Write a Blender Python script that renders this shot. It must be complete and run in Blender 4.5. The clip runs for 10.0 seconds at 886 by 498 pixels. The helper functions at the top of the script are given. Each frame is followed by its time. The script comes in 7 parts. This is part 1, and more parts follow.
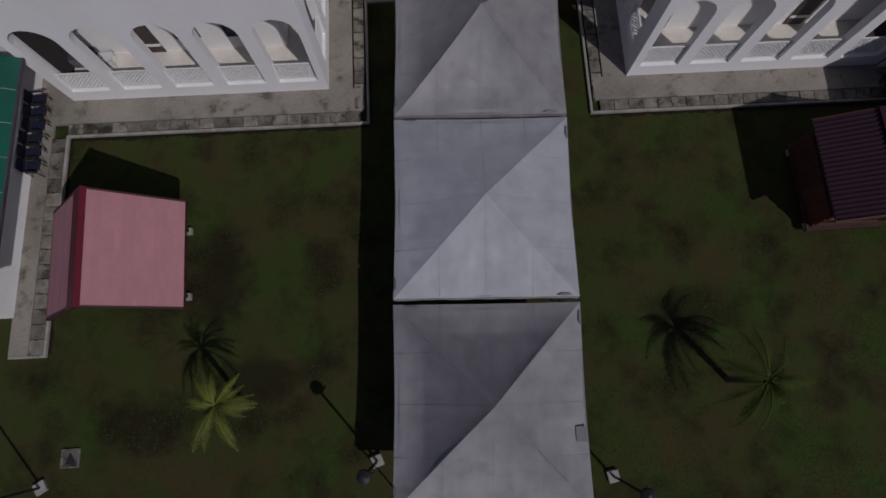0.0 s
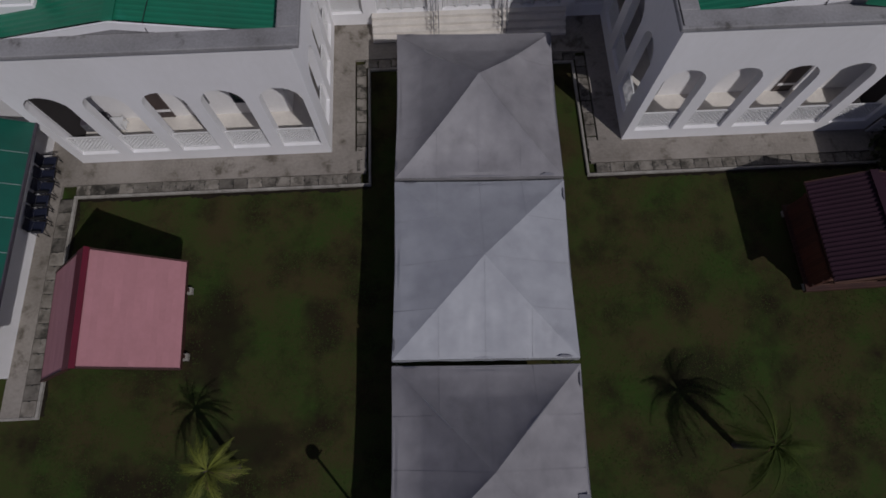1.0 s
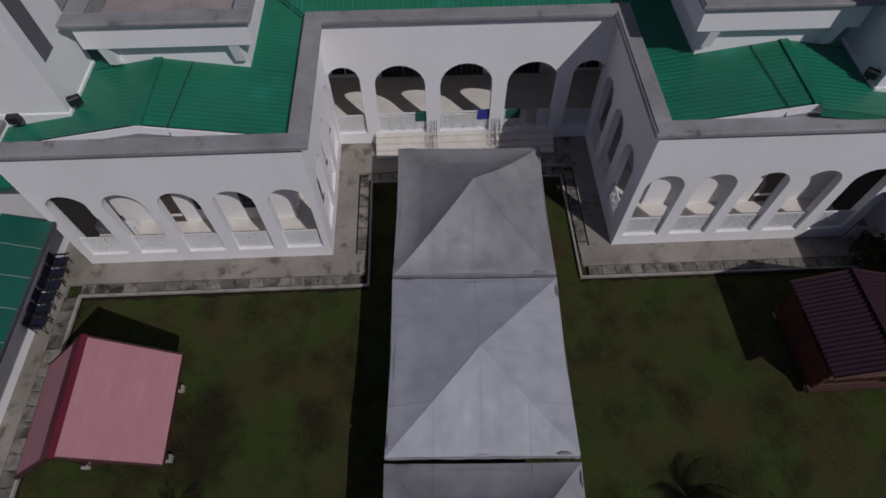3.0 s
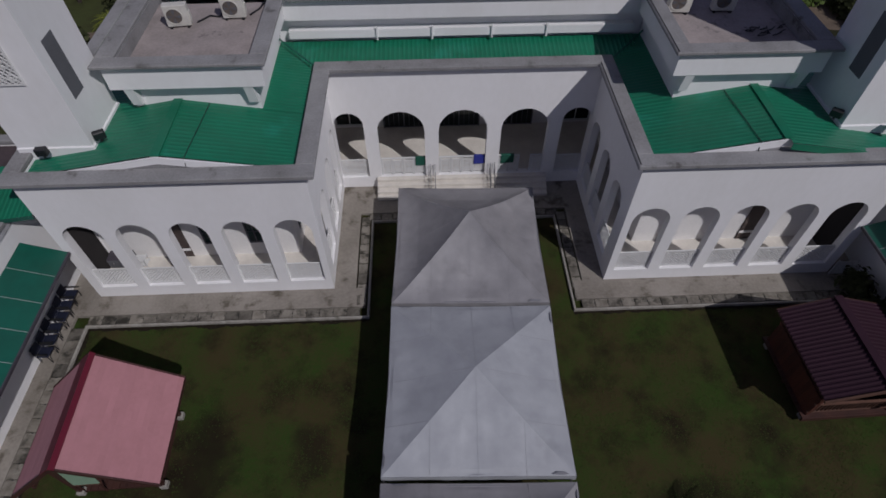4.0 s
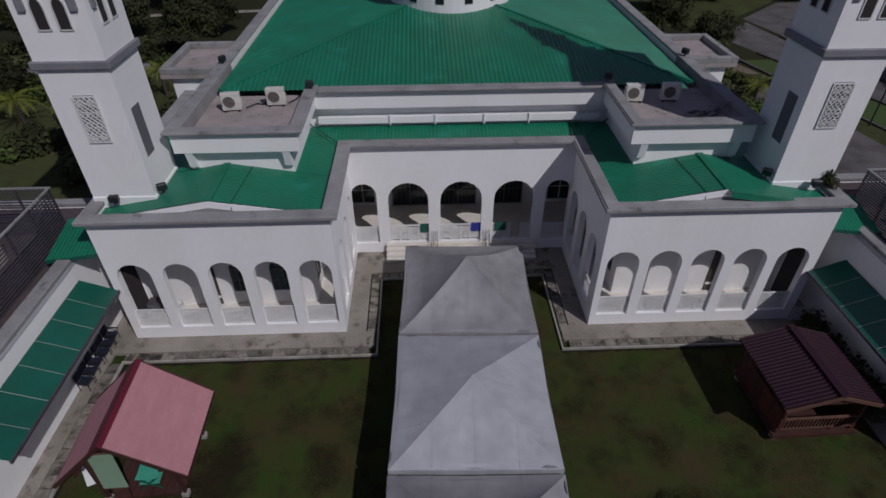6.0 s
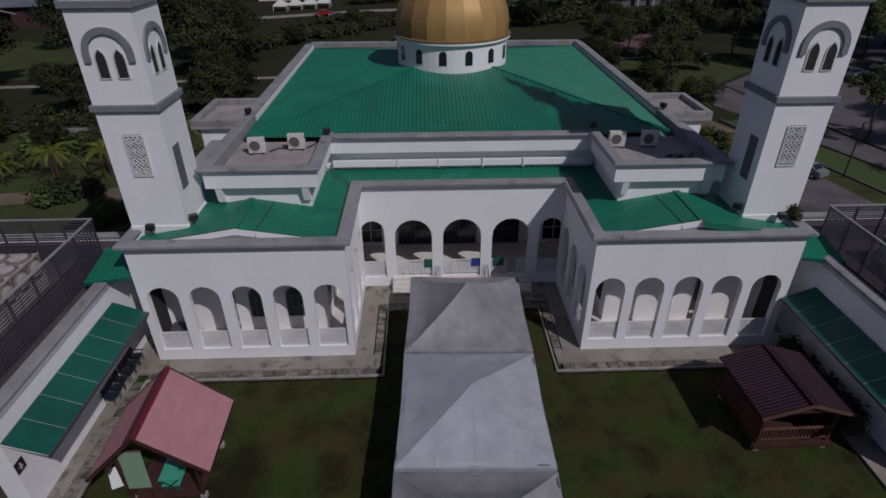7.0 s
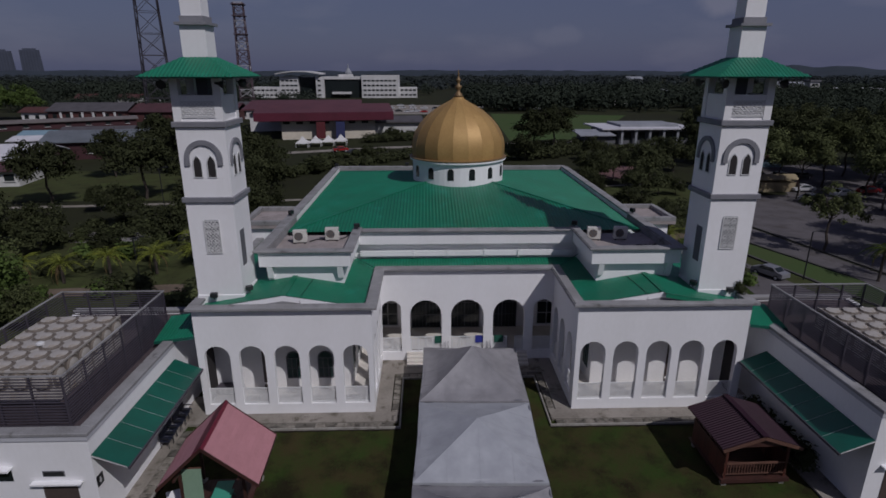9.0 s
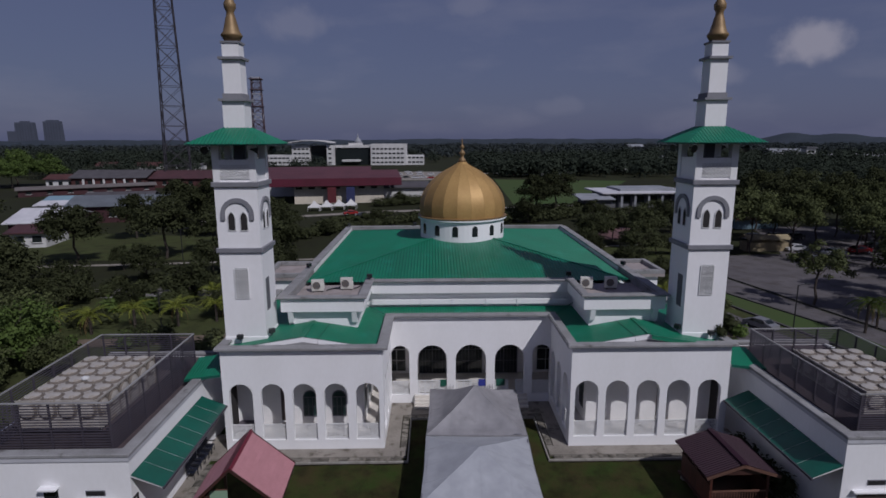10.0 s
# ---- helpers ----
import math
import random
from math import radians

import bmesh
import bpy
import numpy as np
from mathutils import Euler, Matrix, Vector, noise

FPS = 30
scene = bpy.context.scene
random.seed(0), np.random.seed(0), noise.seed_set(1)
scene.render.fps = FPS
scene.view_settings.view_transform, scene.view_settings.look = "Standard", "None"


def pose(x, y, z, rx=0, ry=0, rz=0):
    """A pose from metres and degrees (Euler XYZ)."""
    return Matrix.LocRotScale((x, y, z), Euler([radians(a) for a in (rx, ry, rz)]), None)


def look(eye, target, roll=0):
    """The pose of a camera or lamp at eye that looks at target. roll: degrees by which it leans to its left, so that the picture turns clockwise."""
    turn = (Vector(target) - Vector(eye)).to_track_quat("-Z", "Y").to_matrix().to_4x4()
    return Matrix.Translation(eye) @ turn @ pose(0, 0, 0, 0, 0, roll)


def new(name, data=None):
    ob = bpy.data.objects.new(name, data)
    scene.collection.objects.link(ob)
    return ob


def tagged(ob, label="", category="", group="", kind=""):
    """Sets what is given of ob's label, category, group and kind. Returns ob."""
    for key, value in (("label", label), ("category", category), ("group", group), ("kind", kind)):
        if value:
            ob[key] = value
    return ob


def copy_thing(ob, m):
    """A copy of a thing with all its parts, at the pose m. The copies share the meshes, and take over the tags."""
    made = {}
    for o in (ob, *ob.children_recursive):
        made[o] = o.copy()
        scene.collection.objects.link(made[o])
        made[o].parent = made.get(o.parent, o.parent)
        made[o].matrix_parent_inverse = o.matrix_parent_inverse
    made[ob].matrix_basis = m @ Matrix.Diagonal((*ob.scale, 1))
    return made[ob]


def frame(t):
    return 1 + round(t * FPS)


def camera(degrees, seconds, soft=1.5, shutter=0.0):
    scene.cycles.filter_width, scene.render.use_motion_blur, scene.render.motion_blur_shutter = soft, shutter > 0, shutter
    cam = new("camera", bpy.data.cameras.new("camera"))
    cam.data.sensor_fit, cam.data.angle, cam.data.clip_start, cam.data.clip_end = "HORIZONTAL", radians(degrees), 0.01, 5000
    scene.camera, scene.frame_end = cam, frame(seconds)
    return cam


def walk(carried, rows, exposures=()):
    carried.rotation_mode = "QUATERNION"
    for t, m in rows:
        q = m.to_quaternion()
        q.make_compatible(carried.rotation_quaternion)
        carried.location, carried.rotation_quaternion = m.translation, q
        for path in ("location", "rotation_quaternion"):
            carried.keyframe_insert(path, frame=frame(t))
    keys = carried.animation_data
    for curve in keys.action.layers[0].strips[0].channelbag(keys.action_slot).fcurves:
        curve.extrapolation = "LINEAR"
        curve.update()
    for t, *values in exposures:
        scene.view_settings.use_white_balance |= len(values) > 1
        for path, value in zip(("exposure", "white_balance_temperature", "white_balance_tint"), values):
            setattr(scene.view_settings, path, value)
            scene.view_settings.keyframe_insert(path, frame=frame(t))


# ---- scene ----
cam = camera(76.5, 10.0, soft=1.65)
PATH = [
    (0, (-1.975, -11.58, 20.682), (-1.954, -11.128, 18.734), -0.2),
    (0.5, (-1.924, -11.519, 20.74), (-1.902, -10.98, 18.814), -0.4),
    (1, (-1.873, -11.479, 20.795), (-1.85, -10.834, 18.902), -0.7),
    (1.5, (-1.865, -11.569, 20.78), (-1.837, -10.826, 18.923), -0.5),
    (2, (-1.832, -11.823, 20.737), (-1.801, -10.964, 18.931), -0.4),
    (2.5, (-1.823, -12.266, 20.674), (-1.786, -11.3, 18.923), -0.3),
    (4, (-1.736, -14.658, 20.455), (-1.688, -13.388, 18.912), -0.2),
    (4.5, (-1.756, -15.74, 20.385), (-1.704, -14.384, 18.915), -0.3),
    (5, (-1.805, -17.014, 20.323), (-1.75, -15.575, 18.935), -0.2),
    (5.5, (-1.876, -18.354, 20.286), (-1.819, -16.838, 18.983), -0.2),
    (7, (-2.068, -22.832, 20.2), (-2.013, -21.116, 19.175), -0.2),
    (7.5, (-2.171, -24.514, 20.167), (-2.119, -22.739, 19.246), -0.2),
    (8, (-2.323, -26.181, 20.096), (-2.27, -24.356, 19.279), -0.1),
    (8.5, (-2.48, -27.868, 19.999), (-2.428, -26.0, 19.285), -0.2),
    (9, (-2.719, -29.723, 19.945), (-2.665, -27.818, 19.34), 0.0),
    (9.5, (-2.779, -31.488, 19.95), (-2.732, -29.553, 19.447), -0.2),
    (10, (-2.727, -33.531, 19.883), (-2.694, -31.569, 19.5), -0.2),
]
SUN, SKY = 3.5, 0.075
EXPOSURES = [(0.0, -1.02, 6130, 13), (1.0, -0.98, 6130, 13), (2.5, -0.86, 6130, 13), (4.0, -0.78, 6080, 13), (5.5, -0.72, 6080, 13), (7.0, -0.82, 6000, 14), (8.5, -0.86, 6000, 14), (9.0, -0.80, 6000, 14), (9.5, -0.74, 5950, 14), (10.0, -0.54, 5900, 14)]

walk(cam, [(t, look(eye, target, roll)) for t, eye, target, roll in PATH], exposures=EXPOSURES)

# ---------------------------------------------------------------- light
SUN_TO = Vector((0.61, -0.74, 1.0)).normalized()
world = bpy.data.worlds.new("sky")
scene.world = world
world.use_nodes = True
wn, wl = world.node_tree.nodes, world.node_tree.links
wn.clear()
sky = wn.new("ShaderNodeTexSky")
sky.sky_type = "NISHITA"
sky.sun_disc = False
sky.sun_elevation = math.asin(SUN_TO.z)
sky.sun_rotation = math.atan2(SUN_TO.x, SUN_TO.y)
sky.air_density, sky.dust_density, sky.ozone_density = 1.0, 1.5, 2.0
coord = wn.new("ShaderNodeTexCoord")
stretch = wn.new("ShaderNodeMapping")
stretch.inputs["Scale"].default_value = (1.0, 1.0, 3.2)
puffs = wn.new("ShaderNodeTexNoise")
puffs.inputs["Scale"].default_value, puffs.inputs["Detail"].default_value = 5.2, 6.0
ramp = wn.new("ShaderNodeValToRGB")
ramp.color_ramp.elements[0].position, ramp.color_ramp.elements[1].position = 0.50, 0.70
haze = wn.new("ShaderNodeMix")
haze.data_type = "RGBA"
haze.inputs["Factor"].default_value = 0.82
haze.inputs[7].default_value = (1.56, 1.66, 2.90, 1)
clouds = wn.new("ShaderNodeMix")
clouds.data_type = "RGBA"
clouds.inputs[7].default_value = (5.0, 4.7, 5.3, 1)
dim = wn.new("ShaderNodeMath")
dim.operation = "MULTIPLY"
dim.inputs[1].default_value = 0.14
back = wn.new("ShaderNodeBackground")
back.inputs["Strength"].default_value = SKY
wout = wn.new("ShaderNodeOutputWorld")
wl.new(coord.outputs["Generated"], stretch.inputs["Vector"])
wl.new(stretch.outputs["Vector"], puffs.inputs["Vector"])
wl.new(puffs.outputs["Fac"], ramp.inputs["Fac"])
wl.new(ramp.outputs["Color"], dim.inputs[0])
wl.new(sky.outputs["Color"], haze.inputs[6])
wl.new(haze.outputs[2], clouds.inputs[6])
# a few soft cumulus clouds: direction, half width, half height, density
last = dim.outputs["Value"]
for where, wide, high, dense in (((0.540, 0.831, 0.134), 0.060, 0.037, 0.85), ((0.438, 0.894, 0.096), 0.050, 0.026, 0.34), ((0.06, 0.975, 0.215), 0.06, 0.03, 0.22), ((-0.222, 0.958, 0.183), 0.075, 0.036, 0.26), ((-0.30, 0.945, 0.115), 0.10, 0.03, 0.12), ((0.22, 0.97, 0.055), 0.07, 0.022, 0.14)):
    off, scl, ln, rough_, fade = (wn.new("ShaderNodeVectorMath"), wn.new("ShaderNodeVectorMath"), wn.new("ShaderNodeVectorMath"), wn.new("ShaderNodeTexNoise"), wn.new("ShaderNodeMapRange"))
    off.operation, scl.operation, ln.operation = "SUBTRACT", "MULTIPLY", "LENGTH"
    off.inputs[1].default_value = where
    scl.inputs[1].default_value = (1 / wide, 1 / wide, 1 / high)
    rough_.inputs["Scale"].default_value, rough_.inputs["Detail"].default_value = 26, 5
    wob, top_ = wn.new("ShaderNodeMath"), wn.new("ShaderNodeMath")
    wob.operation, top_.operation = "MULTIPLY_ADD", "MAXIMUM"
    wob.inputs[1].default_value = 1.1
    fade.interpolation_type = "SMOOTHSTEP"
    for i, v in enumerate((1.5, 0.85, 0.0, dense)):
        fade.inputs[i + 1].default_value = v
    wl.new(coord.outputs["Generated"], off.inputs[0])
    wl.new(off.outputs["Vector"], scl.inputs[0])
    wl.new(scl.outputs["Vector"], ln.inputs[0])
    wl.new(coord.outputs["Generated"], rough_.inputs["Vector"])
    wl.new(rough_.outputs["Fac"], wob.inputs[0])
    wl.new(ln.outputs["Value"], wob.inputs[2])
    wl.new(wob.outputs["Value"], fade.inputs["Value"])
    wl.new(last, top_.inputs[0])
    wl.new(fade.outputs["Result"], top_.inputs[1])
    last = top_.outputs["Value"]
wl.new(last, clouds.inputs["Factor"])
wl.new(clouds.outputs[2], back.inputs["Color"])
wl.new(back.outputs["Background"], wout.inputs["Surface"])

sun = bpy.data.lights.new("sun", "SUN")
sun.energy, sun.angle, sun.color = SUN, radians(0.6), (1.0, 0.95, 0.9)
new("sun", sun).matrix_world = look(SUN_TO * 200, (0, 0, 0))


# ---------------------------------------------------------------- materials
def mat(name, a, b=None, rough=0.7, metal=0.0, size=1.5, fine=20.0, bump=0.0, streak=1.0, spot=None, spot_size=0.6, spot_at=0.62, spot_soft=0.12,
        vary=0.0, spec=0.5, through_light=0.0, blend=(0.52, 0.92)):
    """A surface with two scales of noise between the colours a and b, spots of a third colour, fine relief, and a shade that differs piece by piece."""
    m = bpy.data.materials.new(name)
    m.use_nodes = True
    n, l = m.node_tree.nodes, m.node_tree.links
    p = n["Principled BSDF"]
    b = b or tuple(0.75 * c for c in a)
    tc, mp = n.new("ShaderNodeTexCoord"), n.new("ShaderNodeMapping")
    mp.inputs["Scale"].default_value = (1, 1, streak)
    if vary:
        own, far = n.new("ShaderNodeObjectInfo"), n.new("ShaderNodeVectorMath")
        far.operation = "MULTIPLY_ADD"
        far.inputs[1].default_value = (61.0, 37.0, 23.0)
        l.new(own.outputs["Random"], far.inputs[0])
        l.new(tc.outputs["Object"], far.inputs[2])
        l.new(far.outputs["Vector"], mp.inputs["Vector"])
    else:
        l.new(tc.outputs["Object"], mp.inputs["Vector"])
    big, small = n.new("ShaderNodeTexNoise"), n.new("ShaderNodeTexNoise")
    big.inputs["Scale"].default_value, big.inputs["Detail"].default_value = 1.0 / size, 5
    small.inputs["Scale"].default_value, small.inputs["Detail"].default_value = fine, 3
    l.new(mp.outputs["Vector"], big.inputs["Vector"])
    l.new(mp.outputs["Vector"], small.inputs["Vector"])
    add = n.new("ShaderNodeMath")
    add.operation = "MULTIPLY_ADD"
    add.inputs[1].default_value = 0.45
    l.new(small.outputs["Fac"], add.inputs[0])
    l.new(big.outputs["Fac"], add.inputs[2])
    rmp = n.new("ShaderNodeValToRGB")
    rmp.color_ramp.elements[0].position, rmp.color_ramp.elements[1].position = blend
    rmp.color_ramp.elements[0].color, rmp.color_ramp.elements[1].color = (*a, 1), (*b, 1)
    l.new(add.outputs["Value"], rmp.inputs["Fac"])
    colour = rmp.outputs["Color"]
    if spot:
        third = n.new("ShaderNodeTexNoise")
        third.inputs["Scale"].default_value, third.inputs["Detail"].default_value, third.inputs["Roughness"].default_value = 1 / spot_size, 6, 0.65
        l.new(mp.outputs["Vector"], third.inputs["Vector"])
        cut = n.new("ShaderNodeValToRGB")
        cut.color_ramp.elements[0].position, cut.color_ramp.elements[1].position = spot_at, spot_at + spot_soft
        mix = n.new("ShaderNodeMix")
        mix.data_type = "RGBA"
        l.new(third.outputs["Fac"], cut.inputs["Fac"])
        l.new(cut.outputs["Color"], mix.inputs["Factor"])
        l.new(colour, mix.inputs[6])
        mix.inputs[7].default_value = (*spot, 1)
        colour = mix.outputs[2]
    if vary:
        hsv, rng = n.new("ShaderNodeHueSaturation"), n.new("ShaderNodeMapRange")
        rng.inputs["To Min"].default_value, rng.inputs["To Max"].default_value = 1 - vary, 1 + vary
        l.new(own.outputs["Random"], rng.inputs["Value"])
        l.new(rng.outputs["Result"], hsv.inputs["Value"])
        l.new(colour, hsv.inputs["Color"])
        colour = hsv.outputs["Color"]
    l.new(colour, p.inputs["Base Color"])
    p.inputs["Roughness"].default_value, p.inputs["Metallic"].default_value = rough, metal
    p.inputs["Specular IOR Level"].default_value = spec
    if bump:
        bp = n.new("ShaderNodeBump")
        bp.inputs["Strength"].default_value, bp.inputs["Distance"].default_value = bump, 0.03
        l.new(add.outputs["Value"], bp.inputs["Height"])
        l.new(bp.outputs["Normal"], p.inputs["Normal"])
    if through_light:
        tr, mx = n.new("ShaderNodeBsdfTranslucent"), n.new("ShaderNodeMixShader")
        mx.inputs["Fac"].default_value = through_light
        l.new(colour, tr.inputs["Color"])
        l.new(p.outputs["BSDF"], mx.inputs[1])
        l.new(tr.outputs["BSDF"], mx.inputs[2])
        l.new(mx.outputs["Shader"], n["Material Output"].inputs["Surface"])
    return m


WHITE = mat("white_paint", (0.83, 0.82, 0.83), (0.77, 0.76, 0.76), 0.75, size=2.5, fine=5, streak=0.45, spot=(0.55, 0.53, 0.50), spot_size=0.9, spot_at=0.70, bump=0.05)
WHITE_IN = mat("cream_paint", (0.81, 0.79, 0.78), (0.73, 0.715, 0.705), 0.8, size=2, fine=8)
FLOOR_TILE = mat("cream_tile", (0.70, 0.66, 0.60), (0.60, 0.56, 0.51), 0.45, size=0.6, fine=10)
GREYBAND = mat("grey_paint", (0.23, 0.23, 0.25), (0.17, 0.17, 0.19), 0.8, size=1.2, fine=9)
COPING = mat("weathered_coping", (0.30, 0.295, 0.30), (0.19, 0.185, 0.185), 0.9, size=1.6, fine=12, spot=(0.10, 0.095, 0.09), spot_size=0.8, spot_at=0.60, bump=0.15)
SLAB = mat("roof_slab", (0.36, 0.31, 0.30), (0.24, 0.21, 0.20), 0.95, size=1.2, fine=9, spot=(0.10, 0.09, 0.09), spot_size=0.7, spot_at=0.6, bump=0.2)
CONCRETE = mat("pavement_concrete", (0.29, 0.262, 0.23), (0.19, 0.168, 0.142), 0.95, size=1.8, fine=9, spot=(0.10, 0.085, 0.065), spot_size=0.9, spot_at=0.55, bump=0.2)
SLABS = mat("drain_slab", (0.2091, 0.1902, 0.1624), (0.1025, 0.0902, 0.0738), 0.95, size=0.45, fine=8, spot=(0.040, 0.036, 0.028), spot_size=0.55, spot_at=0.50, bump=0.3, vary=0.42)
KERB = mat("kerb", (0.357, 0.34, 0.306), (0.221, 0.204, 0.1785), 0.9, size=0.8, fine=10, spot=(0.12, 0.11, 0.09), spot_at=0.6)
GRASS = mat("grass", (0.0290, 0.0540, 0.0105), (0.0480, 0.0385, 0.0160), 0.95, size=2.2, fine=9.0, spot=(0.0190, 0.0150, 0.0075), spot_size=1.9, spot_at=0.48, spot_soft=0.20, bump=0.8, spec=0.1, blend=(0.54, 0.86))
FARLAND = mat("far_land", (0.030, 0.034, 0.015), (0.022, 0.022, 0.013), 0.95, size=30, fine=0.4, spot=(0.045, 0.04, 0.03), spot_size=40, spot_at=0.60, spec=0.1)
gn, gl = GRASS.node_tree.nodes, GRASS.node_tree.links
base_in = gn["Principled BSDF"].inputs["Base Color"]
turf = base_in.links[0].from_socket
for (wx, wy), wide, long in (((-10.2, -7.6), 1.5, 2.6), ((-12.6, -7.4), 2.0, 2.0), ((-8.6, -11.2), 2.2, 1.2), ((-12.6, -12.6), 2.4, 1.3), ((-6.3, -7.2), 0.9, 1.4), ((7.2, -9.6), 2.2, 1.2)):
    gtc, goff, gscl, glen, gns, gadd, gfade, gmix = [gn.new(k) for k in ("ShaderNodeTexCoord", "ShaderNodeVectorMath", "ShaderNodeVectorMath", "ShaderNodeVectorMath", "ShaderNodeTexNoise", "ShaderNodeMath", "ShaderNodeMapRange", "ShaderNodeMix")]
    goff.operation, gscl.operation, glen.operation, gadd.operation = "SUBTRACT", "MULTIPLY", "LENGTH", "MULTIPLY_ADD"
    goff.inputs[1].default_value, gscl.inputs[1].default_value = (wx, wy, 0), (1 / wide, 1 / long, 1)
    gns.inputs["Scale"].default_value, gns.inputs["Detail"].default_value = 1.3, 6
    gadd.inputs[1].default_value = 1.6
    gfade.interpolation_type = "SMOOTHSTEP"
    for i, v in enumerate((1.9, 1.1, 0.0, 0.75)):
        gfade.inputs[i + 1].default_value = v
    gmix.data_type = "RGBA"
    gmix.inputs[7].default_value = (0.015, 0.0105, 0.0068, 1)
    gl.new(gtc.outputs["Object"], goff.inputs[0])
    gl.new(gtc.outputs["Object"], gns.inputs["Vector"])
    gl.new(goff.outputs["Vector"], gscl.inputs[0])
    gl.new(gscl.outputs["Vector"], glen.inputs[0])
    gl.new(gns.outputs["Fac"], gadd.inputs[0])
    gl.new(glen.outputs["Value"], gadd.inputs[2])
    gl.new(gadd.outputs["Value"], gfade.inputs["Value"])
    gl.new(gfade.outputs["Result"], gmix.inputs["Factor"])
    gl.new(turf, gmix.inputs[6])
    turf = gmix.outputs[2]
gl.new(turf, base_in)
FIELD = mat("playing_field", (0.052, 0.085, 0.028), (0.062, 0.082, 0.032), 0.95, size=20, fine=0.3, spec=0.1)
ROUGH_GRASS = mat("rough_grass", (0.060, 0.074, 0.026), (0.046, 0.048, 0.021), 0.95, size=3, fine=2.5, spot=(0.030, 0.034, 0.015), spot_size=2.5, spot_at=0.52, spot_soft=0.2, spec=0.1)
GREEN = mat("green_roof_sheet", (0.010, 0.172, 0.094), (0.011, 0.135, 0.074), 0.42, size=2.2, fine=2.6, spot=(0.016, 0.20, 0.125), spot_size=1.7, spot_at=0.56)
GREEN_DK = mat("dark_green_sheet", (0.006, 0.096, 0.066), (0.007, 0.074, 0.051), 0.42, size=1.5, fine=3)
GOLD = mat("gold_panel", (0.42, 0.265, 0.095), (0.34, 0.205, 0.070), 0.55, metal=0.25, size=2.0, fine=5, vary=0.17)
GOLD_DK = mat("gilt_metal", (0.26, 0.175, 0.085), (0.20, 0.125, 0.055), 0.55, metal=0.35)
GLASS = mat("dark_glass", (0.012, 0.016, 0.018), (0.02, 0.025, 0.025), 0.12, size=0.8)
GREENGLASS = mat("green_glass", (0.014, 0.034, 0.034), (0.02, 0.05, 0.045), 0.15, size=0.5)
# shade of unlit interiors, given as a near-black colour
DARK = mat("interior_shade", (0.02, 0.018, 0.018), (0.03, 0.025, 0.025), 0.9)
FRAME_W = mat("white_frame", (0.65, 0.65, 0.65), (0.55, 0.55, 0.55), 0.5)
SILL = mat("grey_opening", (0.13, 0.13, 0.145), (0.10, 0.10, 0.11), 0.8)
LATTICE = mat("white_lattice", (0.72, 0.72, 0.72), (0.62, 0.61, 0.60), 0.75)
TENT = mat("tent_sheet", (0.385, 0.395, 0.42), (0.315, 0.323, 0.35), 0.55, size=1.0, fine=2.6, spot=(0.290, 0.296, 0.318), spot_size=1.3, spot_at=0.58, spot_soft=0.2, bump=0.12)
TENT_SEAM = mat("tent_weld", (0.335, 0.343, 0.365), (0.30, 0.308, 0.33), 0.6, size=0.6, fine=6)
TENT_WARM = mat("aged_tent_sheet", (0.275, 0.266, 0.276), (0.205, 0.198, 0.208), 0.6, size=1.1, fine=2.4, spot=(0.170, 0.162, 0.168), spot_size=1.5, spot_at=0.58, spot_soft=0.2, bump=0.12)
# dark hem and patch colour, also the painted shade of the corner openings
TENT_EDGE = mat("tent_seam_and_shade", (0.12, 0.12, 0.14), (0.2, 0.2, 0.22), 0.8)
AWNING_SEAM = mat("awning_seam", (0.40, 0.46, 0.44), (0.30, 0.36, 0.34), 0.6)
STEEL = mat("steel_tube", (0.45, 0.45, 0.46), (0.35, 0.35, 0.36), 0.4, metal=0.8)
PINK = mat("pink_shingle", (0.44, 0.205, 0.225), (0.39, 0.18, 0.195), 0.8, size=0.9, fine=7, bump=0.15, vary=0.035)
RED_TRIM = mat("deep_red_trim", (0.135, 0.006, 0.022), (0.105, 0.005, 0.017), 0.5)
MAROON = mat("maroon_sheet", (0.0265, 0.0068, 0.0165), (0.0205, 0.0055, 0.0125), 0.6, size=1.2, fine=6, spec=0.3)
WOOD = mat("brown_wood", (0.085, 0.022, 0.012), (0.050, 0.013, 0.008), 0.65, size=0.4, fine=14, streak=0.2, vary=0.2)
WOOD_DK = mat("dark_wood", (0.060, 0.022, 0.016), (0.04, 0.015, 0.012), 0.6, size=0.5, fine=12)
WOOD_LT = mat("pale_wood", (0.125, 0.060, 0.040), (0.085, 0.040, 0.028), 0.7, size=0.4, fine=14, vary=0.15)
DOOR_BROWN = mat("grey_brown_door", (0.085, 0.062, 0.055), (0.06, 0.044, 0.040), 0.6, size=0.6, fine=10)
BOARD = mat("pale_green_board", (0.24, 0.35, 0.25), (0.19, 0.29, 0.20), 0.6)
TEAL = mat("teal_plastic", (0.07, 0.36, 0.26), (0.05, 0.28, 0.20), 0.5)
BLUE = mat("blue_cloth", (0.03, 0.04, 0.30), (0.02, 0.03, 0.22), 0.8)
GREEN_CLOTH = mat("green_cloth", (0.01, 0.10, 0.065), (0.01, 0.075, 0.05), 0.8)
BLACK = mat("black_plastic", (0.012, 0.012, 0.014), (0.02, 0.02, 0.022), 0.5)
CHAIR = mat("navy_plastic", (0.016, 0.020, 0.040), (0.012, 0.014, 0.030), 0.45)
